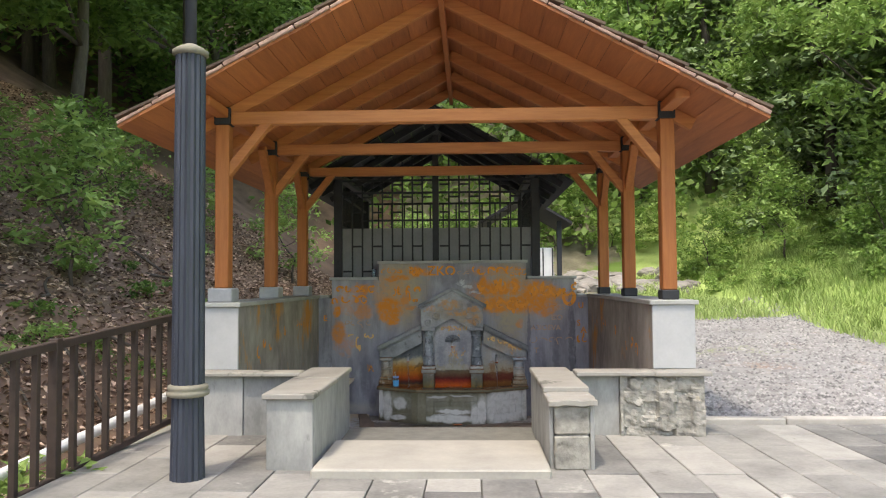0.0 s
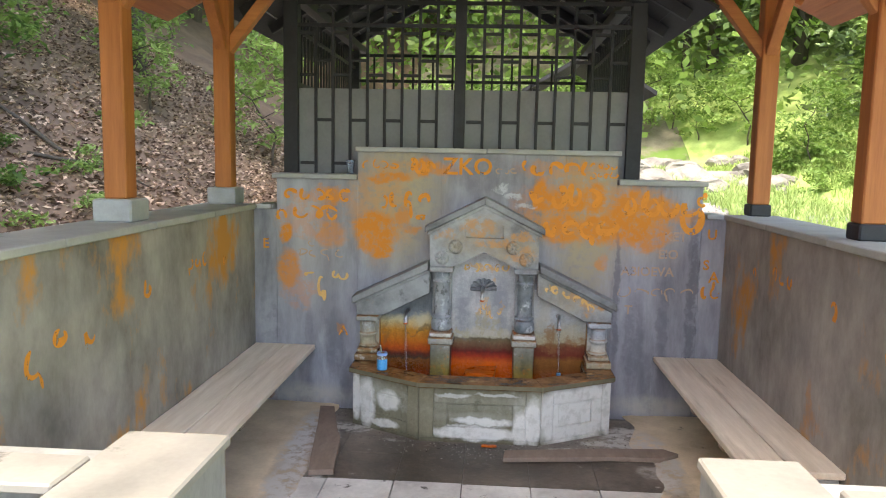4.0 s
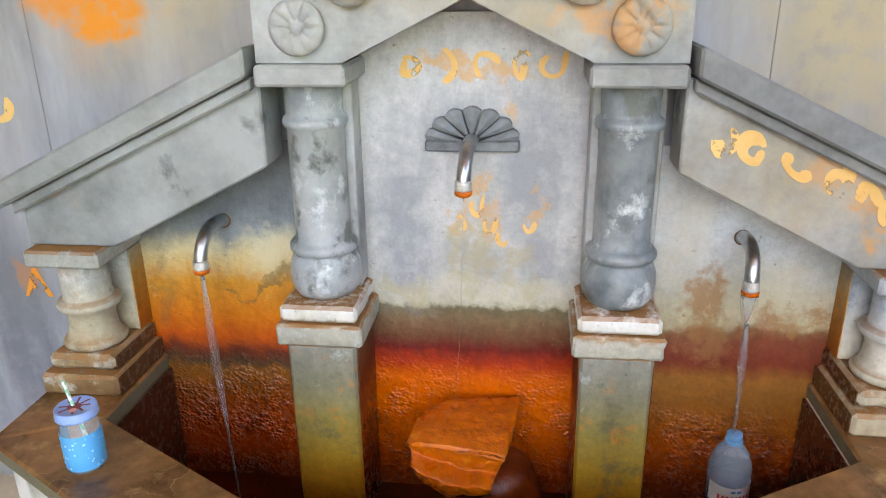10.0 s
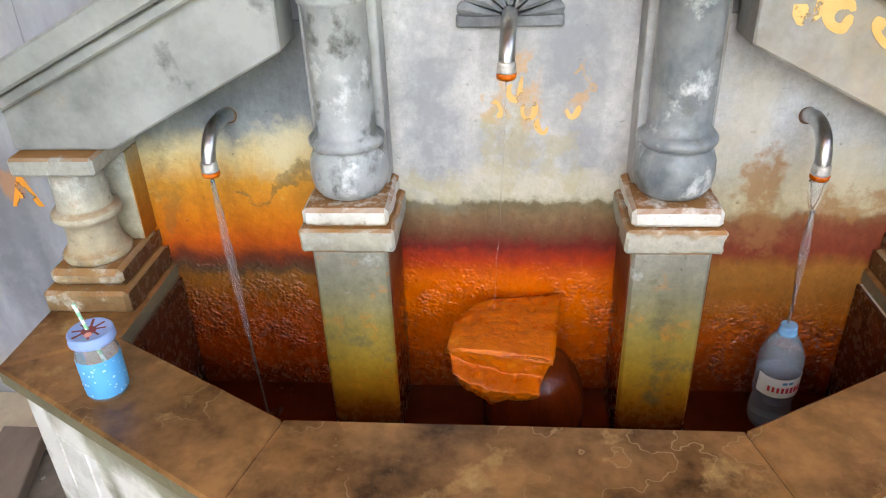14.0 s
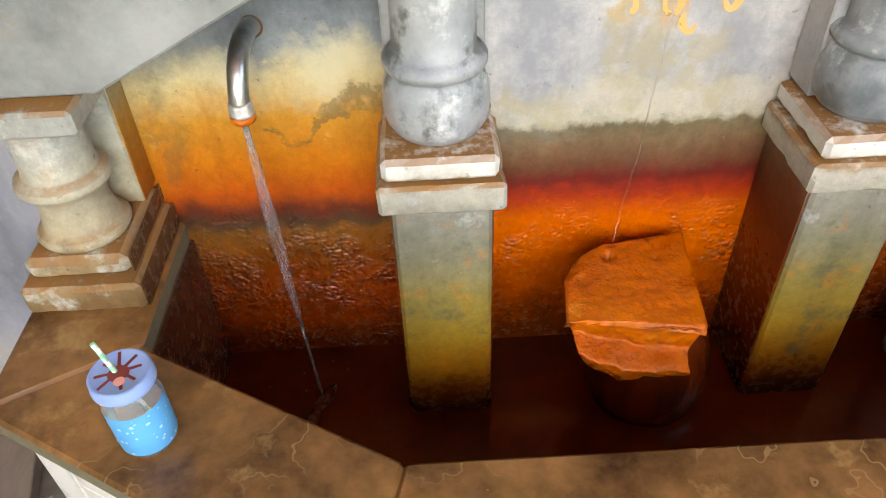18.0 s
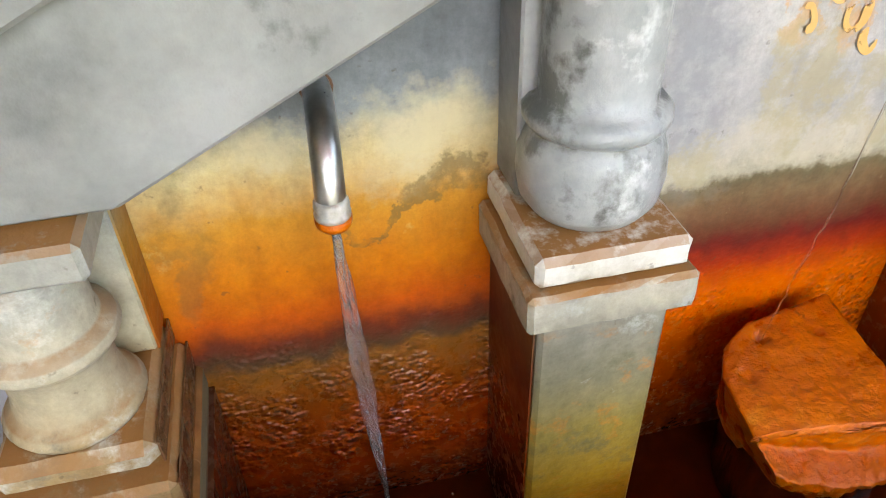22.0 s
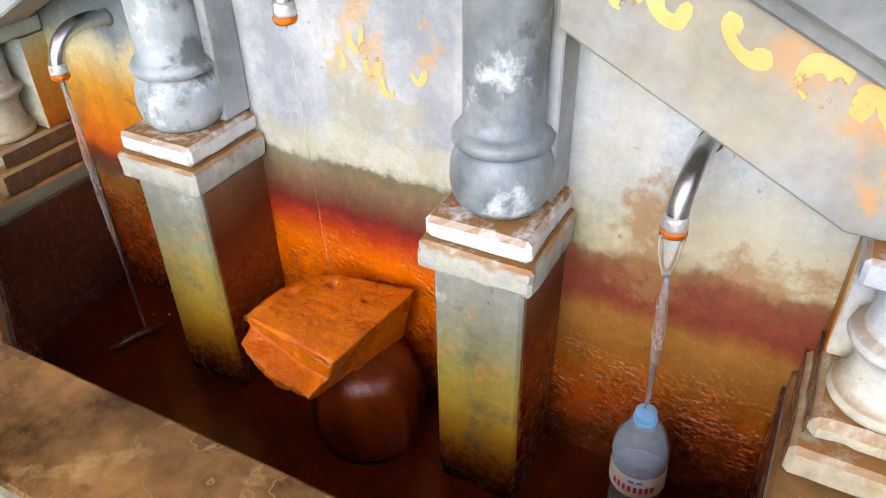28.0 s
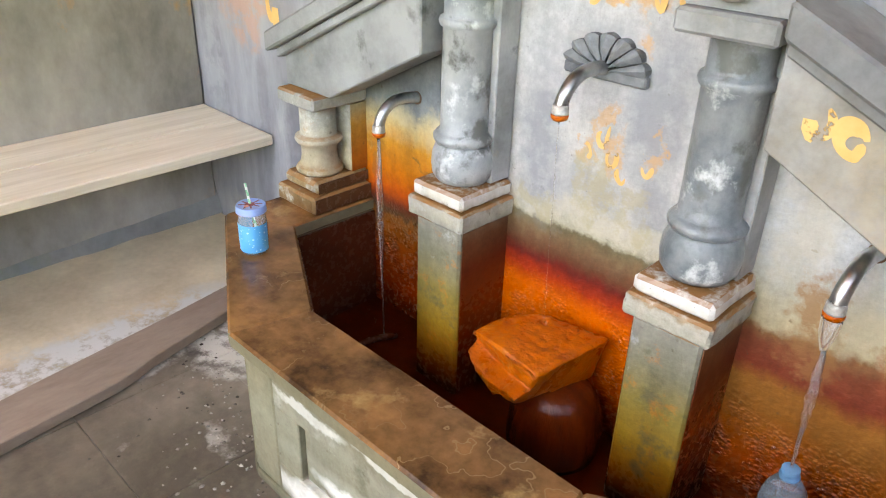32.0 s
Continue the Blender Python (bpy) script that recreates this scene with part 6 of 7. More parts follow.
written("ABIOEVA", 0.10, Matrix.Translation((1.08, -0.0012, 1.16)) @ ON_WALL, M_faint, wall_back)
written("T", 0.10, Matrix.Translation((1.12, -0.0012, 0.85)) @ ON_WALL, M_faint, wall_back)
written("E", 0.11, Matrix.Translation((-1.80, 0.0045, 1.30)) @ ON_WALL, M_spray, wall_back)
written("U", 0.11, Matrix.Translation((1.73, 0.0045, 1.46)) @ ON_WALL, M_spray, wall_back)
written("S", 0.11, Matrix.Translation((1.71, 0.0045, 1.22)) @ ON_WALL, M_spray, wall_back)
written("A", 0.12, Matrix.Translation((1.76, 0.0045, 1.12)) @ ON_WALL, M_spray, wall_back)
written("A", 0.11, Matrix.Translation((-1.17, -0.0012, 0.60)) @ ON_WALL, M_spray, wall_back)


def scrawl(x, z, w, h, y, material, parent, seed, thick=0.014, tilt=0.0):
    """One looping sprayed letter that cannot be read: a flat ribbon of paint."""
    r = random.Random(seed)
    pts = []
    N = 40
    a0, turns = r.uniform(-0.6, 2.2), r.uniform(2.6, 5.4) * r.choice((-1, 1))
    kx, kz, stem = r.uniform(0.30, 0.46), r.uniform(0.24, 0.42), r.choice((0.0, 0.0, 0.45, -0.45))
    ph = r.uniform(0, 6)
    for k in range(N + 1):
        u = k / N
        if u < 0.7 or not stem:
            a = a0 + turns * u / (0.7 if stem else 1.0)
            p = Vector((kx * math.cos(a), 0, kz * math.sin(a)))
            last = p
        else:
            v = (u - 0.7) / 0.3
            p = last + Vector((0.12 * v, 0, stem * v))
        p = p + Vector((0.03 * math.sin(7 * u + ph), 0, 0.03 * math.sin(9 * u + 2 * ph)))
        pts.append(Vector((x + w * p.x, 0, z + h * p.z)))
    b = bmesh.new()
    L, R = [], []
    for k, p in enumerate(pts):
        d = (pts[min(k + 1, N)] - pts[max(k - 1, 0)]).normalized()
        n = Vector((-d.z, 0, d.x))
        u = k / N
        t = thick * (0.85 + 0.25 * math.sin(5 * u + ph)) * min(1.0, 0.35 + 6 * min(u, 1 - u))
        for lst, sg in ((L, 1), (R, -1)):
            q = p + n * t * sg
            q.z += tilt * (q.x - x)
            lst.append(b.verts.new((q.x, y - 0.0012 * u, q.z)))
    for k in range(N):
        b.faces.new((L[k], L[k + 1], R[k + 1], R[k]))
    return part("writing", b, material, parent)


k = 0
# rows of sprayed letters: x, z, how many, width, height, stroke, paint
LINES = ((-0.95, 1.99, 4, 0.065, 0.075, 0.0075, M_spray), (-0.60, 1.98, 3, 0.075, 0.13, 0.015, M_spray), (-1.56, 1.745, 5, 0.105, 0.095, 0.016, M_spray), (-1.63, 1.585, 4, 0.12, 0.13, 0.015, M_spray), (-1.24, 1.60, 1, 0.11, 0.10, 0.014, M_spray), (-0.82, 1.71, 3, 0.095, 0.15, 0.015, M_spray), (-0.49, 1.72, 1, 0.07, 0.14, 0.018, M_spray), (-0.50, 1.585, 1, 0.10, 0.06, 0.010, M_spray), (-0.62, 1.60, 1, 0.07, 0.20, 0.018, M_spray), (-1.47, 1.27, 4, 0.09, 0.09, 0.008, M_faint), (-1.40, 1.34, 1, 0.08, 0.09, 0.008, M_faint), (-1.32, 0.98, 1, 0.07, 0.16, 0.015, M_spraylight), (-1.40, 1.10, 1, 0.09, 0.03, 0.012, M_spraylight), (-1.20, 1.10, 2, 0.06, 0.11, 0.013, M_spraylight),
         (0.10, 1.96, 3, 0.055, 0.05, 0.006, M_faint), (0.30, 2.0, 1, 0.03, 0.12, 0.012, M_spray), (0.42, 1.98, 4, 0.115, 0.12, 0.017, M_spray), (0.83, 2.01, 4, 0.05, 0.055, 0.007, M_spray), (0.83, 1.935, 4, 0.05, 0.05, 0.007, M_spray), (0.42, 1.76, 4, 0.13, 0.19, 0.026, M_spray), (0.52, 1.52, 4, 0.14, 0.15, 0.022, M_spray), (1.12, 1.70, 4, 0.15, 0.19, 0.025, M_spray), (1.60, 1.62, 1, 0.15, 0.22, 0.022, M_spray), (1.68, 1.75, 1, 0.07, 0.12, 0.02, M_spray), (1.12, 1.02, 5, 0.11, 0.09, 0.006, M_faint), (1.74, 1.05, 2, 0.06, 0.11, 0.012, M_spray))
r = random.Random(88)
for x0, z, n, w, h, thick, m in LINES:
    for i in range(n):
        k += 1
        scrawl(x0 + i * w * 1.08 + r.uniform(-0.12, 0.12) * w, z + r.uniform(-0.12, 0.12) * h, w * r.uniform(0.9, 1.3), h * r.uniform(0.85, 1.2), -0.0016 - 0.0002 * (k % 6), m, wall_back, 100 + k, thick * r.uniform(0.8, 1.2), r.uniform(-0.15, 0.15))
for s, wall in ((-1, bpy.data.objects["wall_left"]), (1, bpy.data.objects["wall_right"])):
    turn = Matrix.Translation((s * 1.8635, 0, 0)) @ Matrix.Rotation(radians(90), 4, "Z")
    for i, (u, z, wd, ht, th) in enumerate(((-2.95, 1.15, 0.14, 0.16, 0.016), (-2.75, 1.22, 0.12, 0.12, 0.020), (-2.5, 1.18, 0.12, 0.18, 0.014), (-1.9, 1.28, 0.10, 0.14, 0.018), (-1.3, 1.34, 0.09, 0.10, 0.010), (-1.18, 1.34, 0.09, 0.10, 0.010), (-1.06, 1.35, 0.09, 0.10, 0.010), (-0.7, 1.30, 0.08, 0.12, 0.012))):
        w = scrawl(u, z, wd, ht, -s * 0.0002 * (i % 4), M_spray, wall, 400 + i + 20 * s, th)
        w.matrix_local = turn
for i, (x, z) in enumerate(((0.50, 1.075), (0.555, 1.05), (0.64, 1.02), (0.72, 0.985), (0.78, 0.955), (0.83, 0.92))):
    scrawl(x, z, 0.055, 0.065, -0.1772 - 0.0002 * i, M_spraylight, fountain, 300 + i, 0.0125, -0.4)
for i, x in enumerate((-0.14, -0.06, 0.03, 0.11, 0.17)):
    scrawl(x, 1.19, 0.06, 0.08, -0.0142 - 0.0002 * i, M_spraylight, fountain, 330 + i, 0.008)
for i, (x, z) in enumerate(((0.01, 0.87), (0.04, 0.83), (-0.03, 0.83), (0.07, 0.80), (0.13, 0.84))):
    scrawl(x, z, 0.03, 0.06, -0.0142 - 0.0002 * i, M_spraylight, fountain, 350 + i, 0.006)

# ---- pipe along the ditch, boulders, kerb ----
pp = part("water_pipe", tube([(-3.15, -9.0, 0.42), (-3.2, -6.0, 0.40), (-3.1, -3.0, 0.55), (-3.2, 1.0, 0.72), (-3.3, 4.0, 1.0)], 0.05, 14), M_white, None, "", True)
tagged(pp, "pale pipe lying along the ditch behind the fence", "pipe")
r = random.Random(33)
rocks = []
for k in range(6):
    rk = bmesh.new()
    bmesh.ops.create_icosphere(rk, subdivisions=3, radius=1.0)
    for v in rk.verts:
        v.co += Vector(noise.noise_vector(v.co * 1.3 + Vector((k * 7, 0, 0)))) * 0.35 + Vector(noise.noise_vector(v.co * 4 + Vector((k * 3, 0, 0)))) * 0.08
        v.co.z *= 0.55
    rocks.append(mesh_of("boulder", rk, M_boulder))
for k in range(46):
    x, y = (r.uniform(2.6, 7.0), r.uniform(10.5, 16.5)) if k < 40 else (r.uniform(2.0, 3.4), r.uniform(6, 9))
    s = r.uniform(0.16, 0.55)
    o = new("boulder", rocks[k % 6])
    o.matrix_basis = pose(x, y, height(x, y) + s * 0.15, r.uniform(-12, 12), r.uniform(-12, 12), r.uniform(0, 360)) @ Matrix.Scale(s, 4)
    tagged(o, "grey weathered boulder on the stream bank", "boulder", "stream boulders")
M_kerb = mat("kerb_stone", (0.32, 0.30, 0.27), (0.5, 0.48, 0.44), 5, 0.8, 0.3)
kerb = thing("kerb", "low stone kerb between the paving and the gravel", "kerb", kind="structure")
for k in range(5):
    part("kerb_stone", bx(2.22 + k * 0.95, 2.22 + k * 0.95 + 0.945, -3.26, -3.14, 0.28, 0.545 + 0.004 * (k % 2), 0.012), M_kerb, kerb)

# ---- paving slabs before the shelter ----
pave = part("pavement", bx(-2.62, 6.95, -13.7, -3.27, 0.36, 0.465), M_joint)
tagged(pave, "grey stone slab paving, worn, sun dapples in its colour", "pavement", kind="structure")
slab_mesh = mesh_of("paving_slab", bx(-0.179, 0.179, -0.446, 0.446, -0.03, 0.03, 0.005), M_paving)
r = random.Random(55)
for i in range(26):
    y = -3.275 - (0.45 if i % 2 else 0.0) * 1.0
    x = -2.44 + 0.366 * i
    if i % 2 and not -1.4 < x < 1.35:
        o = new("paving_slab", mesh_of("paving_slab", bx(-0.179, 0.179, -0.215, 0.215, -0.03, 0.03, 0.005), M_paving))
        o.parent = pave
        o.matrix_local = pose(x, -3.50, 0.462 + r.uniform(-0.002, 0.004))
    for j in range(11):
        yc = y - 0.45 - 0.9 * j
        if -1.0 < x < 0.95 and yc > -4.6:
            continue
        o = new("paving_slab", slab_mesh)
        o.parent = pave
        o.matrix_local = pose(x, yc, 0.462 + r.uniform(-0.002, 0.004), r.uniform(-0.3, 0.3), r.uniform(-0.3, 0.3), 0)

# ---- stick in the basin ----
stick = part("wet_stick", tube([(-0.607, -0.250, 0.098), (-0.597, -0.215, 0.101), (-0.590, -0.180, 0.099), (-0.572, -0.150, 0.101), (-0.562, -0.125, 0.098)], [0.007, 0.011, 0.010, 0.012, 0.006], 10), M_lining, None, "", True)
tagged(stick, "short dark wet stick lying in the basin", "stick")

# ---- crusts and mud at the foot of the basin ----
M_crumb = mat("mud_and_lime_crumbs", (0.05, 0.042, 0.035), (0.40, 0.38, 0.34), 6, 0.8, 0.2, 40, vary=1.2, island=True)
r = random.Random(91)
cv, cf = [], []
for _ in range(800):
    a = r.uniform(-1.25, 1.25)
    side = r.random()
    x, y = a, -0.46 - 0.30 * max(0.0, 1 - abs(a) / 1.1) - abs(r.gauss(0, 0.13)) - 0.03
    if abs(x) > 1.0:
        y = -0.06 - abs(r.gauss(0, 0.35))
    s = r.uniform(0.002, 0.008)
    k = len(cv)
    cv += [(x + s * r.uniform(0.6, 1.3) * math.cos(t), y + s * r.uniform(0.6, 1.3) * math.sin(t), 0.0085) for t in (0.2, 1.4, 2.7, 3.9, 5.1)] + [(x, y, 0.010 + s * 0.5)]
    cf += [(k + i, k + (i + 1) % 5, k + 5) for i in range(5)]
me = bpy.data.meshes.new("floor_crumbs")
me.from_pydata(cv, [], cf)
me.materials.append(M_crumb)
tagged(new("floor_crumbs", me), "crumbs of lime and dark mud on the wet floor", "debris", kind="stuff")

# ---- fallen branches on the slope ----
r = random.Random(17)
for k in range(12):
    x, y, L, a = r.uniform(-6.5, -3.7), r.uniform(-5.5, 5.5), r.uniform(0.5, 1.6), r.uniform(0, 3.14)
    pts = []
    for i in range(6):
        px, py = x + math.cos(a) * L * (i / 5 - 0.5) + r.gauss(0, 0.02), y + math.sin(a) * L * (i / 5 - 0.5) + r.gauss(0, 0.02)
        pts.append((px, py, height(px, py) + 0.035))
    w = r.uniform(0.015, 0.04)
    o = part("fallen_branch", tube(pts, [w, w, w * 0.9, w * 0.8, w * 0.6, w * 0.3], 7), M_bark, None, "", True)
    tagged(o, "dead grey-brown branch lying among the leaves", "branch", "fallen branches")


# ---- trees ----
def leaf_cloud(seed, count, shape, size, flat=0.5):
    """Many small folded leaves, gathered in clumps inside an uneven crown."""
    r = random.Random(seed)
    verts, faces = [], []
    clumps = shape(r)
    for _ in range(count):
        c, rad = clumps[r.randrange(len(clumps))]
        d = Vector((r.gauss(0, 1), r.gauss(0, 1), r.gauss(0, 1) * flat)) * rad * 0.55
        p = c + d
        n = Vector((r.gauss(0, 0.7), r.gauss(0, 0.7), 1)).normalized()
        u = n.orthogonal().normalized()
        u = (Matrix.Rotation(r.uniform(0, 6.28), 3, n) @ u)
        v = n.cross(u)
        s = size * r.uniform(0.6, 1.3)
        k = len(verts)
        verts += [p - u * s, p + v * s * 0.45 + n * s * 0.15, p + u * s, p - v * s * 0.45 + n * s * 0.15]
        faces += [(k, k + 1, k + 2), (k, k + 2, k + 3)]
    return verts, faces


def beech_shape(h, wide, base):
    def f(r):
        out = []
        for _ in range(46):
            z = base + (h - base) * r.random() ** 0.8
            t = (z - base) / (h - base)
            rr = wide * (0.35 + 0.65 * math.sin(min(1, t * 1.1 + 0.15) * 2.8)) * math.sqrt(r.random())
            a = r.uniform(0, 6.28)
            out.append((Vector((rr * math.cos(a), rr * math.sin(a), z)), r.uniform(0.5, 1.1) * wide * 0.33))
        return out
    return f


def spruce_shape(h, wide):
    def f(r):
        out = []
        for k in range(22):
            z = 0.6 + (h - 0.8) * k / 22
            rr = wide * (1 - k / 22.5)
            for j in range(7):
                a = r.uniform(0, 6.28)
                for q in (0.35, 0.7, 1.0):
                    out.append((Vector((rr * q * math.cos(a), rr * q * math.sin(a), z - 0.28 * rr * q)), 0.24 + 0.12 * rr))
        return out
    return f


def limb_tree(tree, r, h, base_r, limbs):
    def add(points, r0, r1, name="limb", parent=None):
        return part(name, tube(points, [r0 + (r1 - r0) * k / (len(points) - 1) for k in range(len(points))], 8), M_bark, parent or tree, "", True)
    pts = [Vector((0.06 * r.gauss(0, 1) * k, 0.06 * r.gauss(0, 1) * k, h * k / 7)) for k in range(8)]
    pts[0].z = -0.6
    trunk = add(pts, base_r, base_r * 0.15, "trunk")
    for _ in range(limbs):
        k = r.randrange(2, 7)
        a = r.uniform(0, 6.28)
        L = h * r.uniform(0.15, 0.3)
        p = pts[k]
        add([p, p + Vector((math.cos(a), math.sin(a), 0.5)) * L * 0.5, p + Vector((math.cos(a), math.sin(a), 0.75)) * L], base_r * 0.3, base_r * 0.06, "limb", trunk)


def make_tree(name, label, seed, h, base_r, shape, count, size, leaf, limbs=9, flat=0.5):
    t = thing(name, label, "tree", "woodland trees")
    limb_tree(t, random.Random(seed), h, base_r, limbs)
    v, f = leaf_cloud(seed + 1, count, shape, size, flat)
    me = bpy.data.meshes.new("crown")
    me.from_pydata(v, [], f)
    me.materials.append(leaf)
    c = new("crown", me)
    c.parent = t
    return t


def scatter(protos, spots, seed):
    r = random.Random(seed)
    used = set()
    for x, y in spots:
        k = r.randrange(len(protos))
        s = r.uniform(0.8, 1.25)
        m = pose(x, y, height(x, y) - 0.1, 0, 0, r.uniform(0, 360)) @ Matrix.Scale(s, 4)
        if k not in used:
            used.add(k)
            protos[k].matrix_basis = m
        else:
            t = copy_thing(protos[k], Matrix.Identity(4))
            t.matrix_basis = m


beech = [make_tree("beech_tree", "tall beech with light green leaves on the slope", 11 + k, 11 + k, 0.20, beech_shape(11 + k, 3.2, 1.6 + k), 9000, 0.14, (M_leaf_a, M_leaf_b, M_leaf_a)[k]) for k in range(3)]
spruce = [make_tree("spruce_tree", "dark green spruce with drooping boughs", 31 + k, 13, 0.22, spruce_shape(13 + k, 3.2), 9000, 0.16, M_needle, 0, 0.35) for k in range(2)]
bush = [make_tree("sapling", "low leafy sapling with fresh green leaves", 51 + k, 2.2, 0.03, beech_shape(2.4, 1.1, 0.4), 1300, 0.075, (M_leaf_b, M_leaf_a)[k], 6) for k in range(2)]
r = random.Random(77)
spots = []
while len(spots) < 84:
    y = r.uniform(-9, 34)
    x = r.uniform(-26, 30)
    if -8.0 + 0.06 * max(0, y) < x < 10.5 and y < 17:
        continue
    if y < 4 and x > 0:
        continue
    spots.append((x, y))
spots += [(-9.0, -13.0), (-8.2, -6.0), (-8.6, -2.5), (-8.4, 1.5), (-8.0, 5.0), (-7.2, 9.0), (-9.6, -4.2), (-9.4, 3.4)]
# shaded left and sunlit right woods are told apart by leaf colour
scatter(beech[::2], [p for p in spots if p[0] < 1.0], 5)
beech.append(make_tree("beech_tree", "tall beech with light green leaves on the slope", 17, 12, 0.20, beech_shape(12, 3.0, 1.2), 9000, 0.14, M_leaf_b))
scatter(beech[1::2], [p for p in spots if p[0] >= 1.0], 8)
scatter(spruce, [(11.5, 13), (14, 9), (15.5, 15), (18, 6), (10, 20), (19, 14), (13.5, 21), (21, 10), (16.5, 3.5), (12.4, 8.6)], 6)
bs = [(-7.0, -1.2), (-7.4, 1.0), (-6.8, 3.2), (-7.2, 5.4), (-6.2, 7.6), (-5.2, -5.2), (-5.6, 0.5), (8.8, 10), (-2.6, 10.5), (-0.5, 12), (1.2, 13.2), (-4.4, 9.0), (9.6, -1.2), (10.2, 2.4), (11.0, 4.6), (9.4, 6.4), (10.4, 8.0), (0.4, 14.5), (2.2, 13.8), (-1.6, 14), (7.4, 12), (9.4, 13), (2.6, 18.8), (3.6, 19.2), (4.8, 18.6), (5.8, 19.2), (3.0, 20.2), (6.4, 18.0), (7.6, 17.0)]
scatter(bush, bs, 7)

# leafy weeds and young shoots on the sunny bank
weeds = []
for k in range(3):
    v, f = leaf_cloud(140 + k, 420, lambda r: [(Vector((r.gauss(0, 0.16), r.gauss(0, 0.16), z)), 0.13 * (1.25 - z)) for z in (r.uniform(0.05, 0.95) for _ in range(16))], 0.055, 0.6)
    me = bpy.data.meshes.new("bank_weed")
    me.from_pydata(v, [], f)
    me.materials.append(M_leaf_b)
    weeds.append(me)
r = random.Random(29)
for k in range(90):
    y = r.uniform(-2.0, 13.0)
    x = 8.0 - 0.12 * max(0.0, y) + 6.0 * r.random() ** 1.3
    o = new("bank_weed", weeds[k % 3])
    o.matrix_basis = pose(x, y, height(x, y) - 0.03, 0, 0, r.uniform(0, 360)) @ Matrix.Scale(r.uniform(0.45, 1.25), 4)
    tagged(o, "bushy light green weed growing in the bank grass", "plant", "bank weeds")

# low green plants among the leaves
herbs = []
for k in range(3):
    v, f = leaf_cloud(90 + k, 150, lambda r: [(Vector((r.gauss(0, 0.11), r.gauss(0, 0.11), r.uniform(0.03, 0.16))), 0.10) for _ in range(9)], 0.042, 0.5)
    me = bpy.data.meshes.new("woodland_plant")
    me.from_pydata(v, [], f)
    me.materials.append((M_leaf_b, M_leaf_a, M_leaf_b)[k])
    herbs.append(me)
r = random.Random(63)
for k in range(44):
    x, y = r.uniform(-6.0, -2.75) if k < 34 else r.uniform(2.5, 3.6), r.uniform(-6.5, 5.5) if k < 34 else r.uniform(1.0, 6.0)
    o = new("woodland_plant", herbs[k % 3])
    o.matrix_basis = pose(x, y, height(x, y) - 0.02, 0, 0, r.uniform(0, 360)) @ Matrix.Scale(r.uniform(0.7, 1.6), 4)
    tagged(o, "low fresh green plant growing among fallen leaves", "plant", "woodland plants")

# ---- litter, grass, gravel ----
def strewn(name, label, category, count, spot, maker, material, seed):
    r = random.Random(seed)
    v, f = [], []
    for _ in range(count):
        p = spot(r)
        if p is None:
            continue
        maker(r, Vector(p), v, f)
    me = bpy.data.meshes.new(name)
    me.from_pydata(v, [], f)
    me.materials.append(material)
    return tagged(new(name, me), label, category, kind="stuff")


def leaf_at(r, p, v, f):
    s = r.uniform(0.025, 0.06)
    n = Vector((r.gauss(0, 0.5), r.gauss(0, 0.5), 1)).normalized()
    u = Matrix.Rotation(r.uniform(0, 6.28), 3, n) @ n.orthogonal().normalized()
    w = n.cross(u)
    k = len(v)
    p = p + Vector((0, 0, 0.015))
    v += [p - u * s, p + w * s * 0.55 + n * s * 0.3, p + u * s, p - w * s * 0.55 + n * s * 0.3]
    f += [(k, k + 1, k + 2), (k, k + 2, k + 3)]


def blade_at(r, p, v, f):
    h = r.uniform(0.07, 0.26)
    a = r.uniform(0, 6.28)
    d = Vector((math.cos(a), math.sin(a), 0))
    q = Vector((-d.y, d.x, 0)) * r.uniform(0.006, 0.016)
    k = len(v)
    v += [p - q, p + q, p + d * h * 0.25 + Vector((0, 0, h * 0.7)) - q * 0.7, p + d * h * 0.25 + Vector((0, 0, h * 0.7)) + q * 0.7, p + d * h * 0.6 + Vector((0, 0, h))]
    f += [(k, k + 1, k + 3, k + 2), (k + 2, k + 3, k + 4)]


def pebble_at(r, p, v, f):
    s = r.uniform(0.012, 0.035)
    k = len(v)
    v += [p + Vector((r.uniform(0.7, 1.2) * s * math.cos(a), r.uniform(0.7, 1.2) * s * math.sin(a), 0)) for a in (0, 1.57, 3.14, 4.71)] + [p + Vector((0, 0, s * 0.8))]
    f += [(k, k + 1, k + 4), (k + 1, k + 2, k + 4), (k + 2, k + 3, k + 4), (k + 3, k, k + 4)]


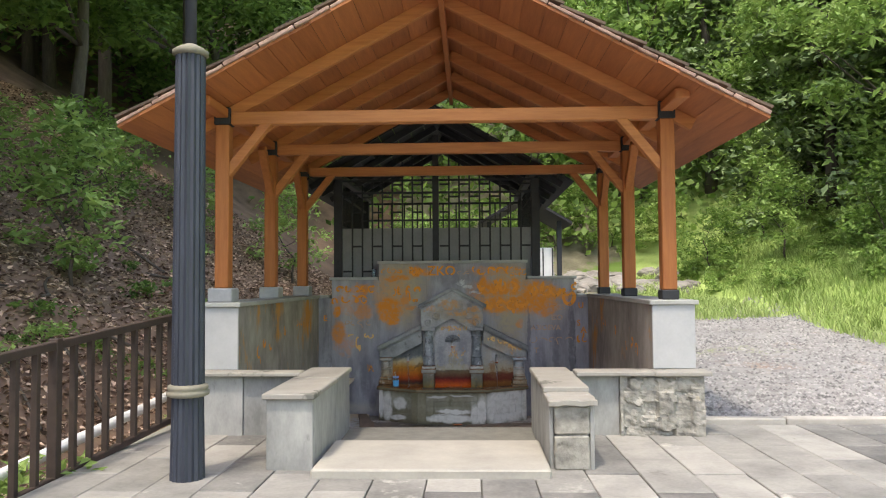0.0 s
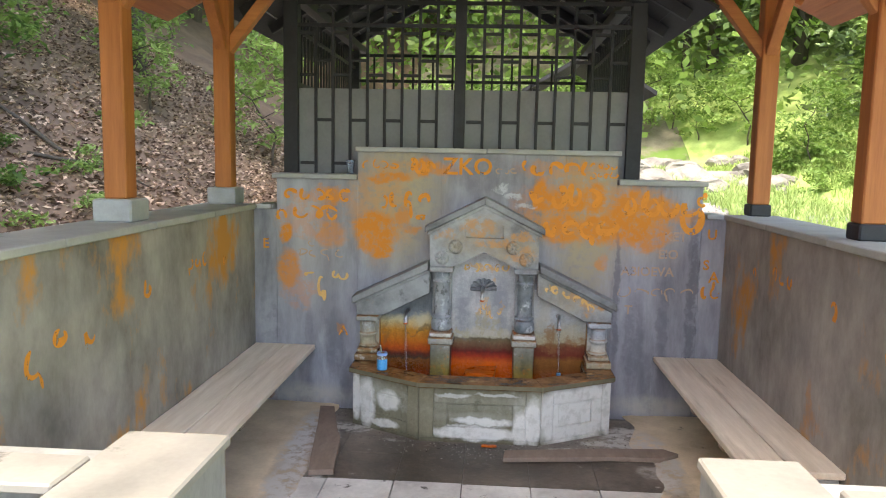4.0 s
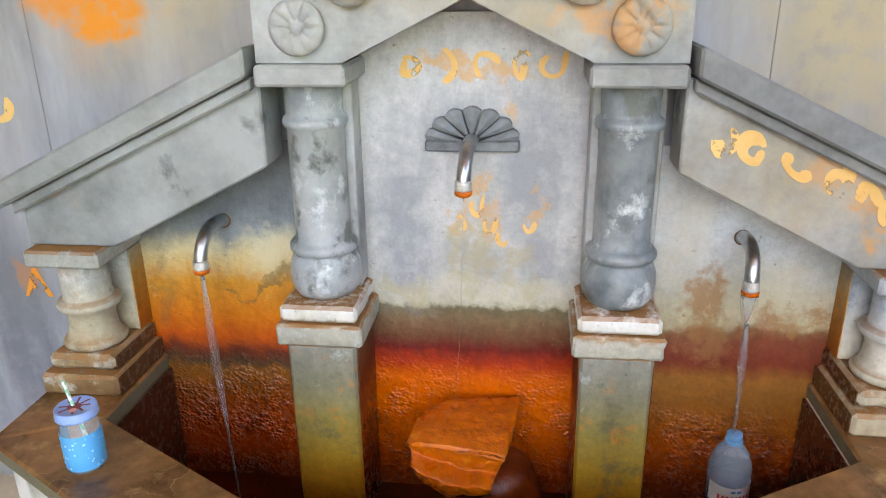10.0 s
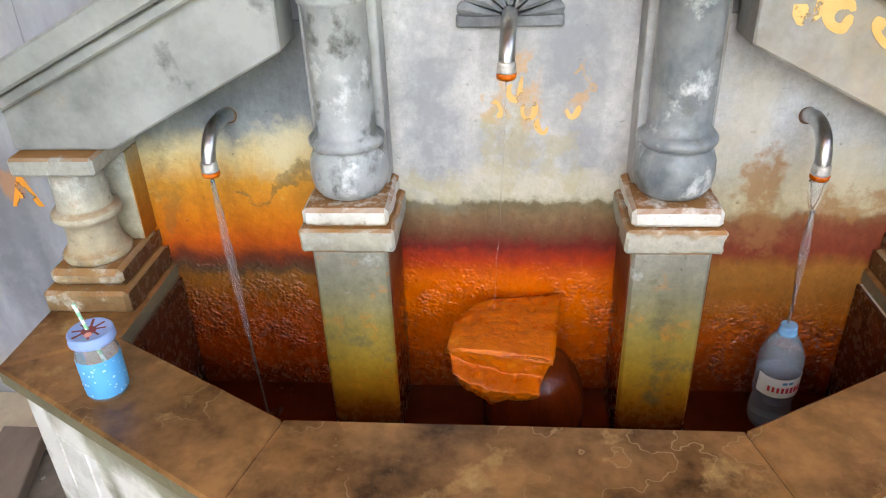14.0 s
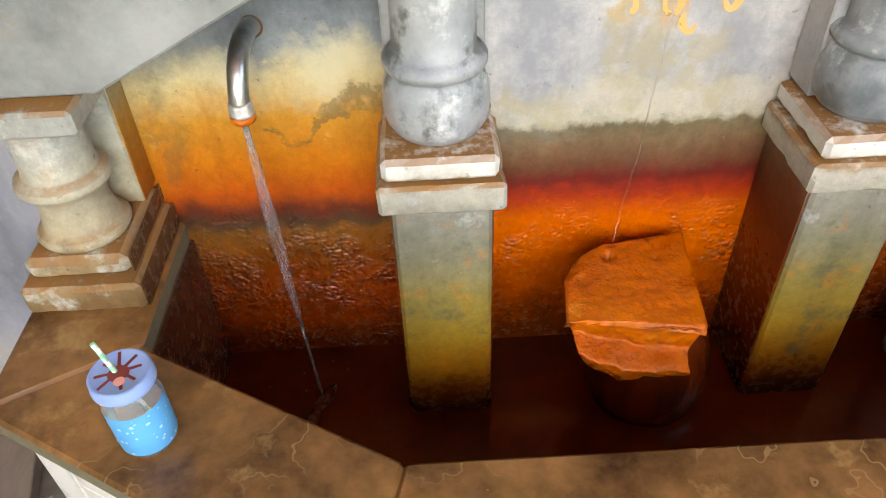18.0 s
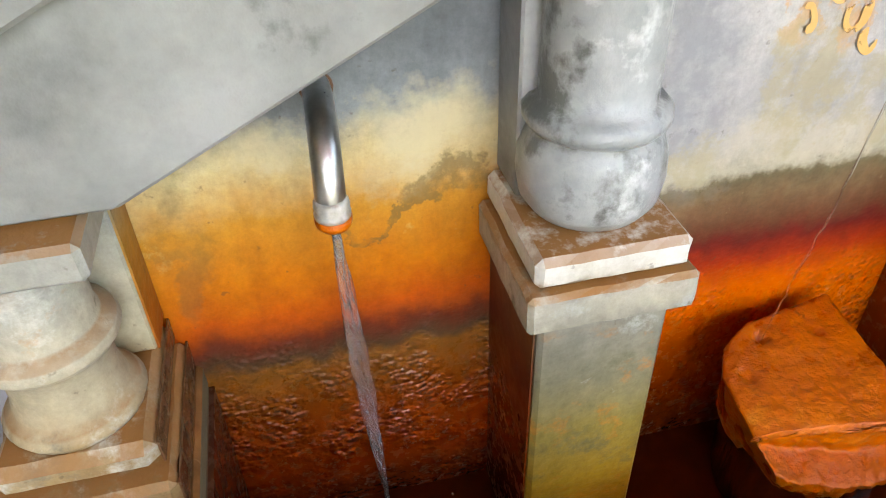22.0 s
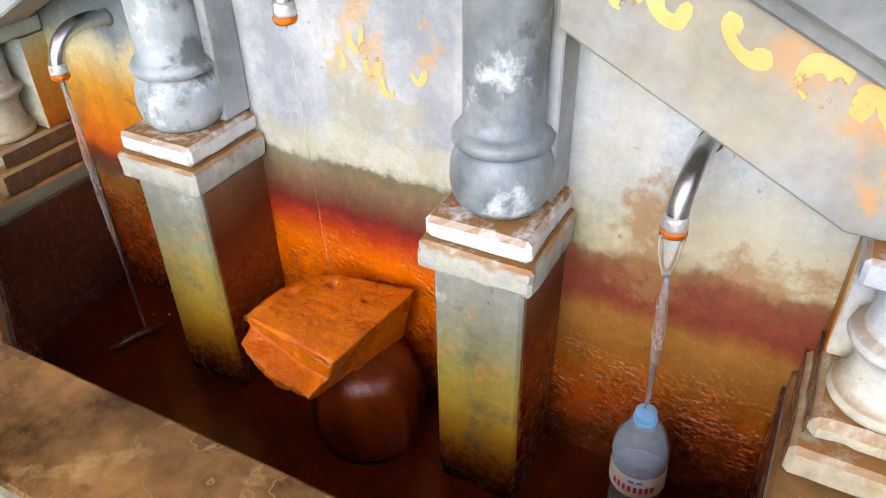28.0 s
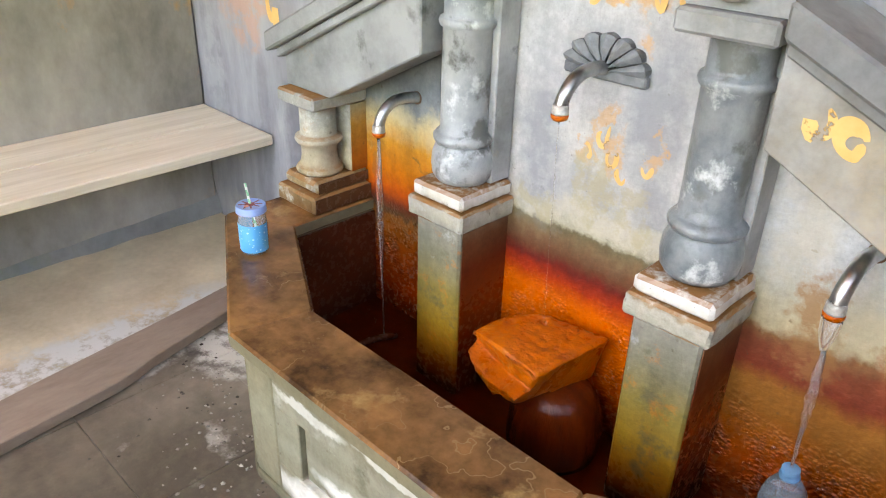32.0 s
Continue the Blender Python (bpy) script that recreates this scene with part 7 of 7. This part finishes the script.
def on(x, y):
    return (x, y, height(x, y))


M_litter = mat("fallen_leaf", (0.09, 0.05, 0.03), (0.62, 0.46, 0.35), 2, 0.8, 0, 8, vary=1.5, island=True)
M_blade = mat("grass_blade", (0.20, 0.32, 0.07), (0.60, 0.72, 0.30), 0.8, 0.6, 0, 8, vary=0.6, island=True, thin=0.4)
M_pebble = mat("grey_pebble", (0.12, 0.12, 0.12), (0.42, 0.41, 0.40), 3, 0.85, 0, 20, vary=0.9, island=True)
strewn("leaf_litter", "dry brown fallen leaves covering the slope", "leaves", 60000, lambda r: on(-2.9 - 10 * r.random() ** 1.4, r.uniform(-8, 13)), leaf_at, M_litter, 1)
strewn("bank_grass", "tall sunlit grass on the bank", "grass", 90000, lambda r: on(7.5 + 8.0 * r.random() ** 1.2 - 0.10 * 5 * r.random(), r.uniform(-5, 16)), blade_at, M_blade, 2)
strewn("ground_herbs", "low green herbs behind the shelter and on the slope", "grass", 9000, lambda r: on(r.uniform(4.2, 6.8), r.uniform(5.5, 16)) , blade_at, M_blade, 3)
strewn("loose_gravel", "loose grey gravel on the track", "gravel", 20000, lambda r: on(r.uniform(2.3, 8.0), -3.1 + 12 * r.random() ** 1.5), pebble_at, M_pebble, 4)


def far_leaf(r, p, v, f):
    for _ in range(9):
        c = p + Vector((r.gauss(0, 1.1), r.gauss(0, 1.1), r.uniform(0.2, 9.0)))
        s = r.uniform(0.11, 0.24)
        n = Vector((r.gauss(0, 0.8), r.gauss(0, 0.8) - 0.4, 0.8)).normalized()
        u = Matrix.Rotation(r.uniform(0, 6.28), 3, n) @ n.orthogonal().normalized()
        w = n.cross(u)
        k = len(v)
        v += [c - u * s, c + w * s * 0.6, c + u * s, c - w * s * 0.6]
        f += [(k, k + 1, k + 2, k + 3)]


def far_spot(r):
    a = r.uniform(-1.25, 1.25)
    d = r.uniform(26, 60)
    return on(d * math.sin(a), -8 + d * math.cos(a))


strewn("far_woods", "dense leafy woods closing the valley", "woods", 16000, far_spot, far_leaf, M_leaf_a, 5)
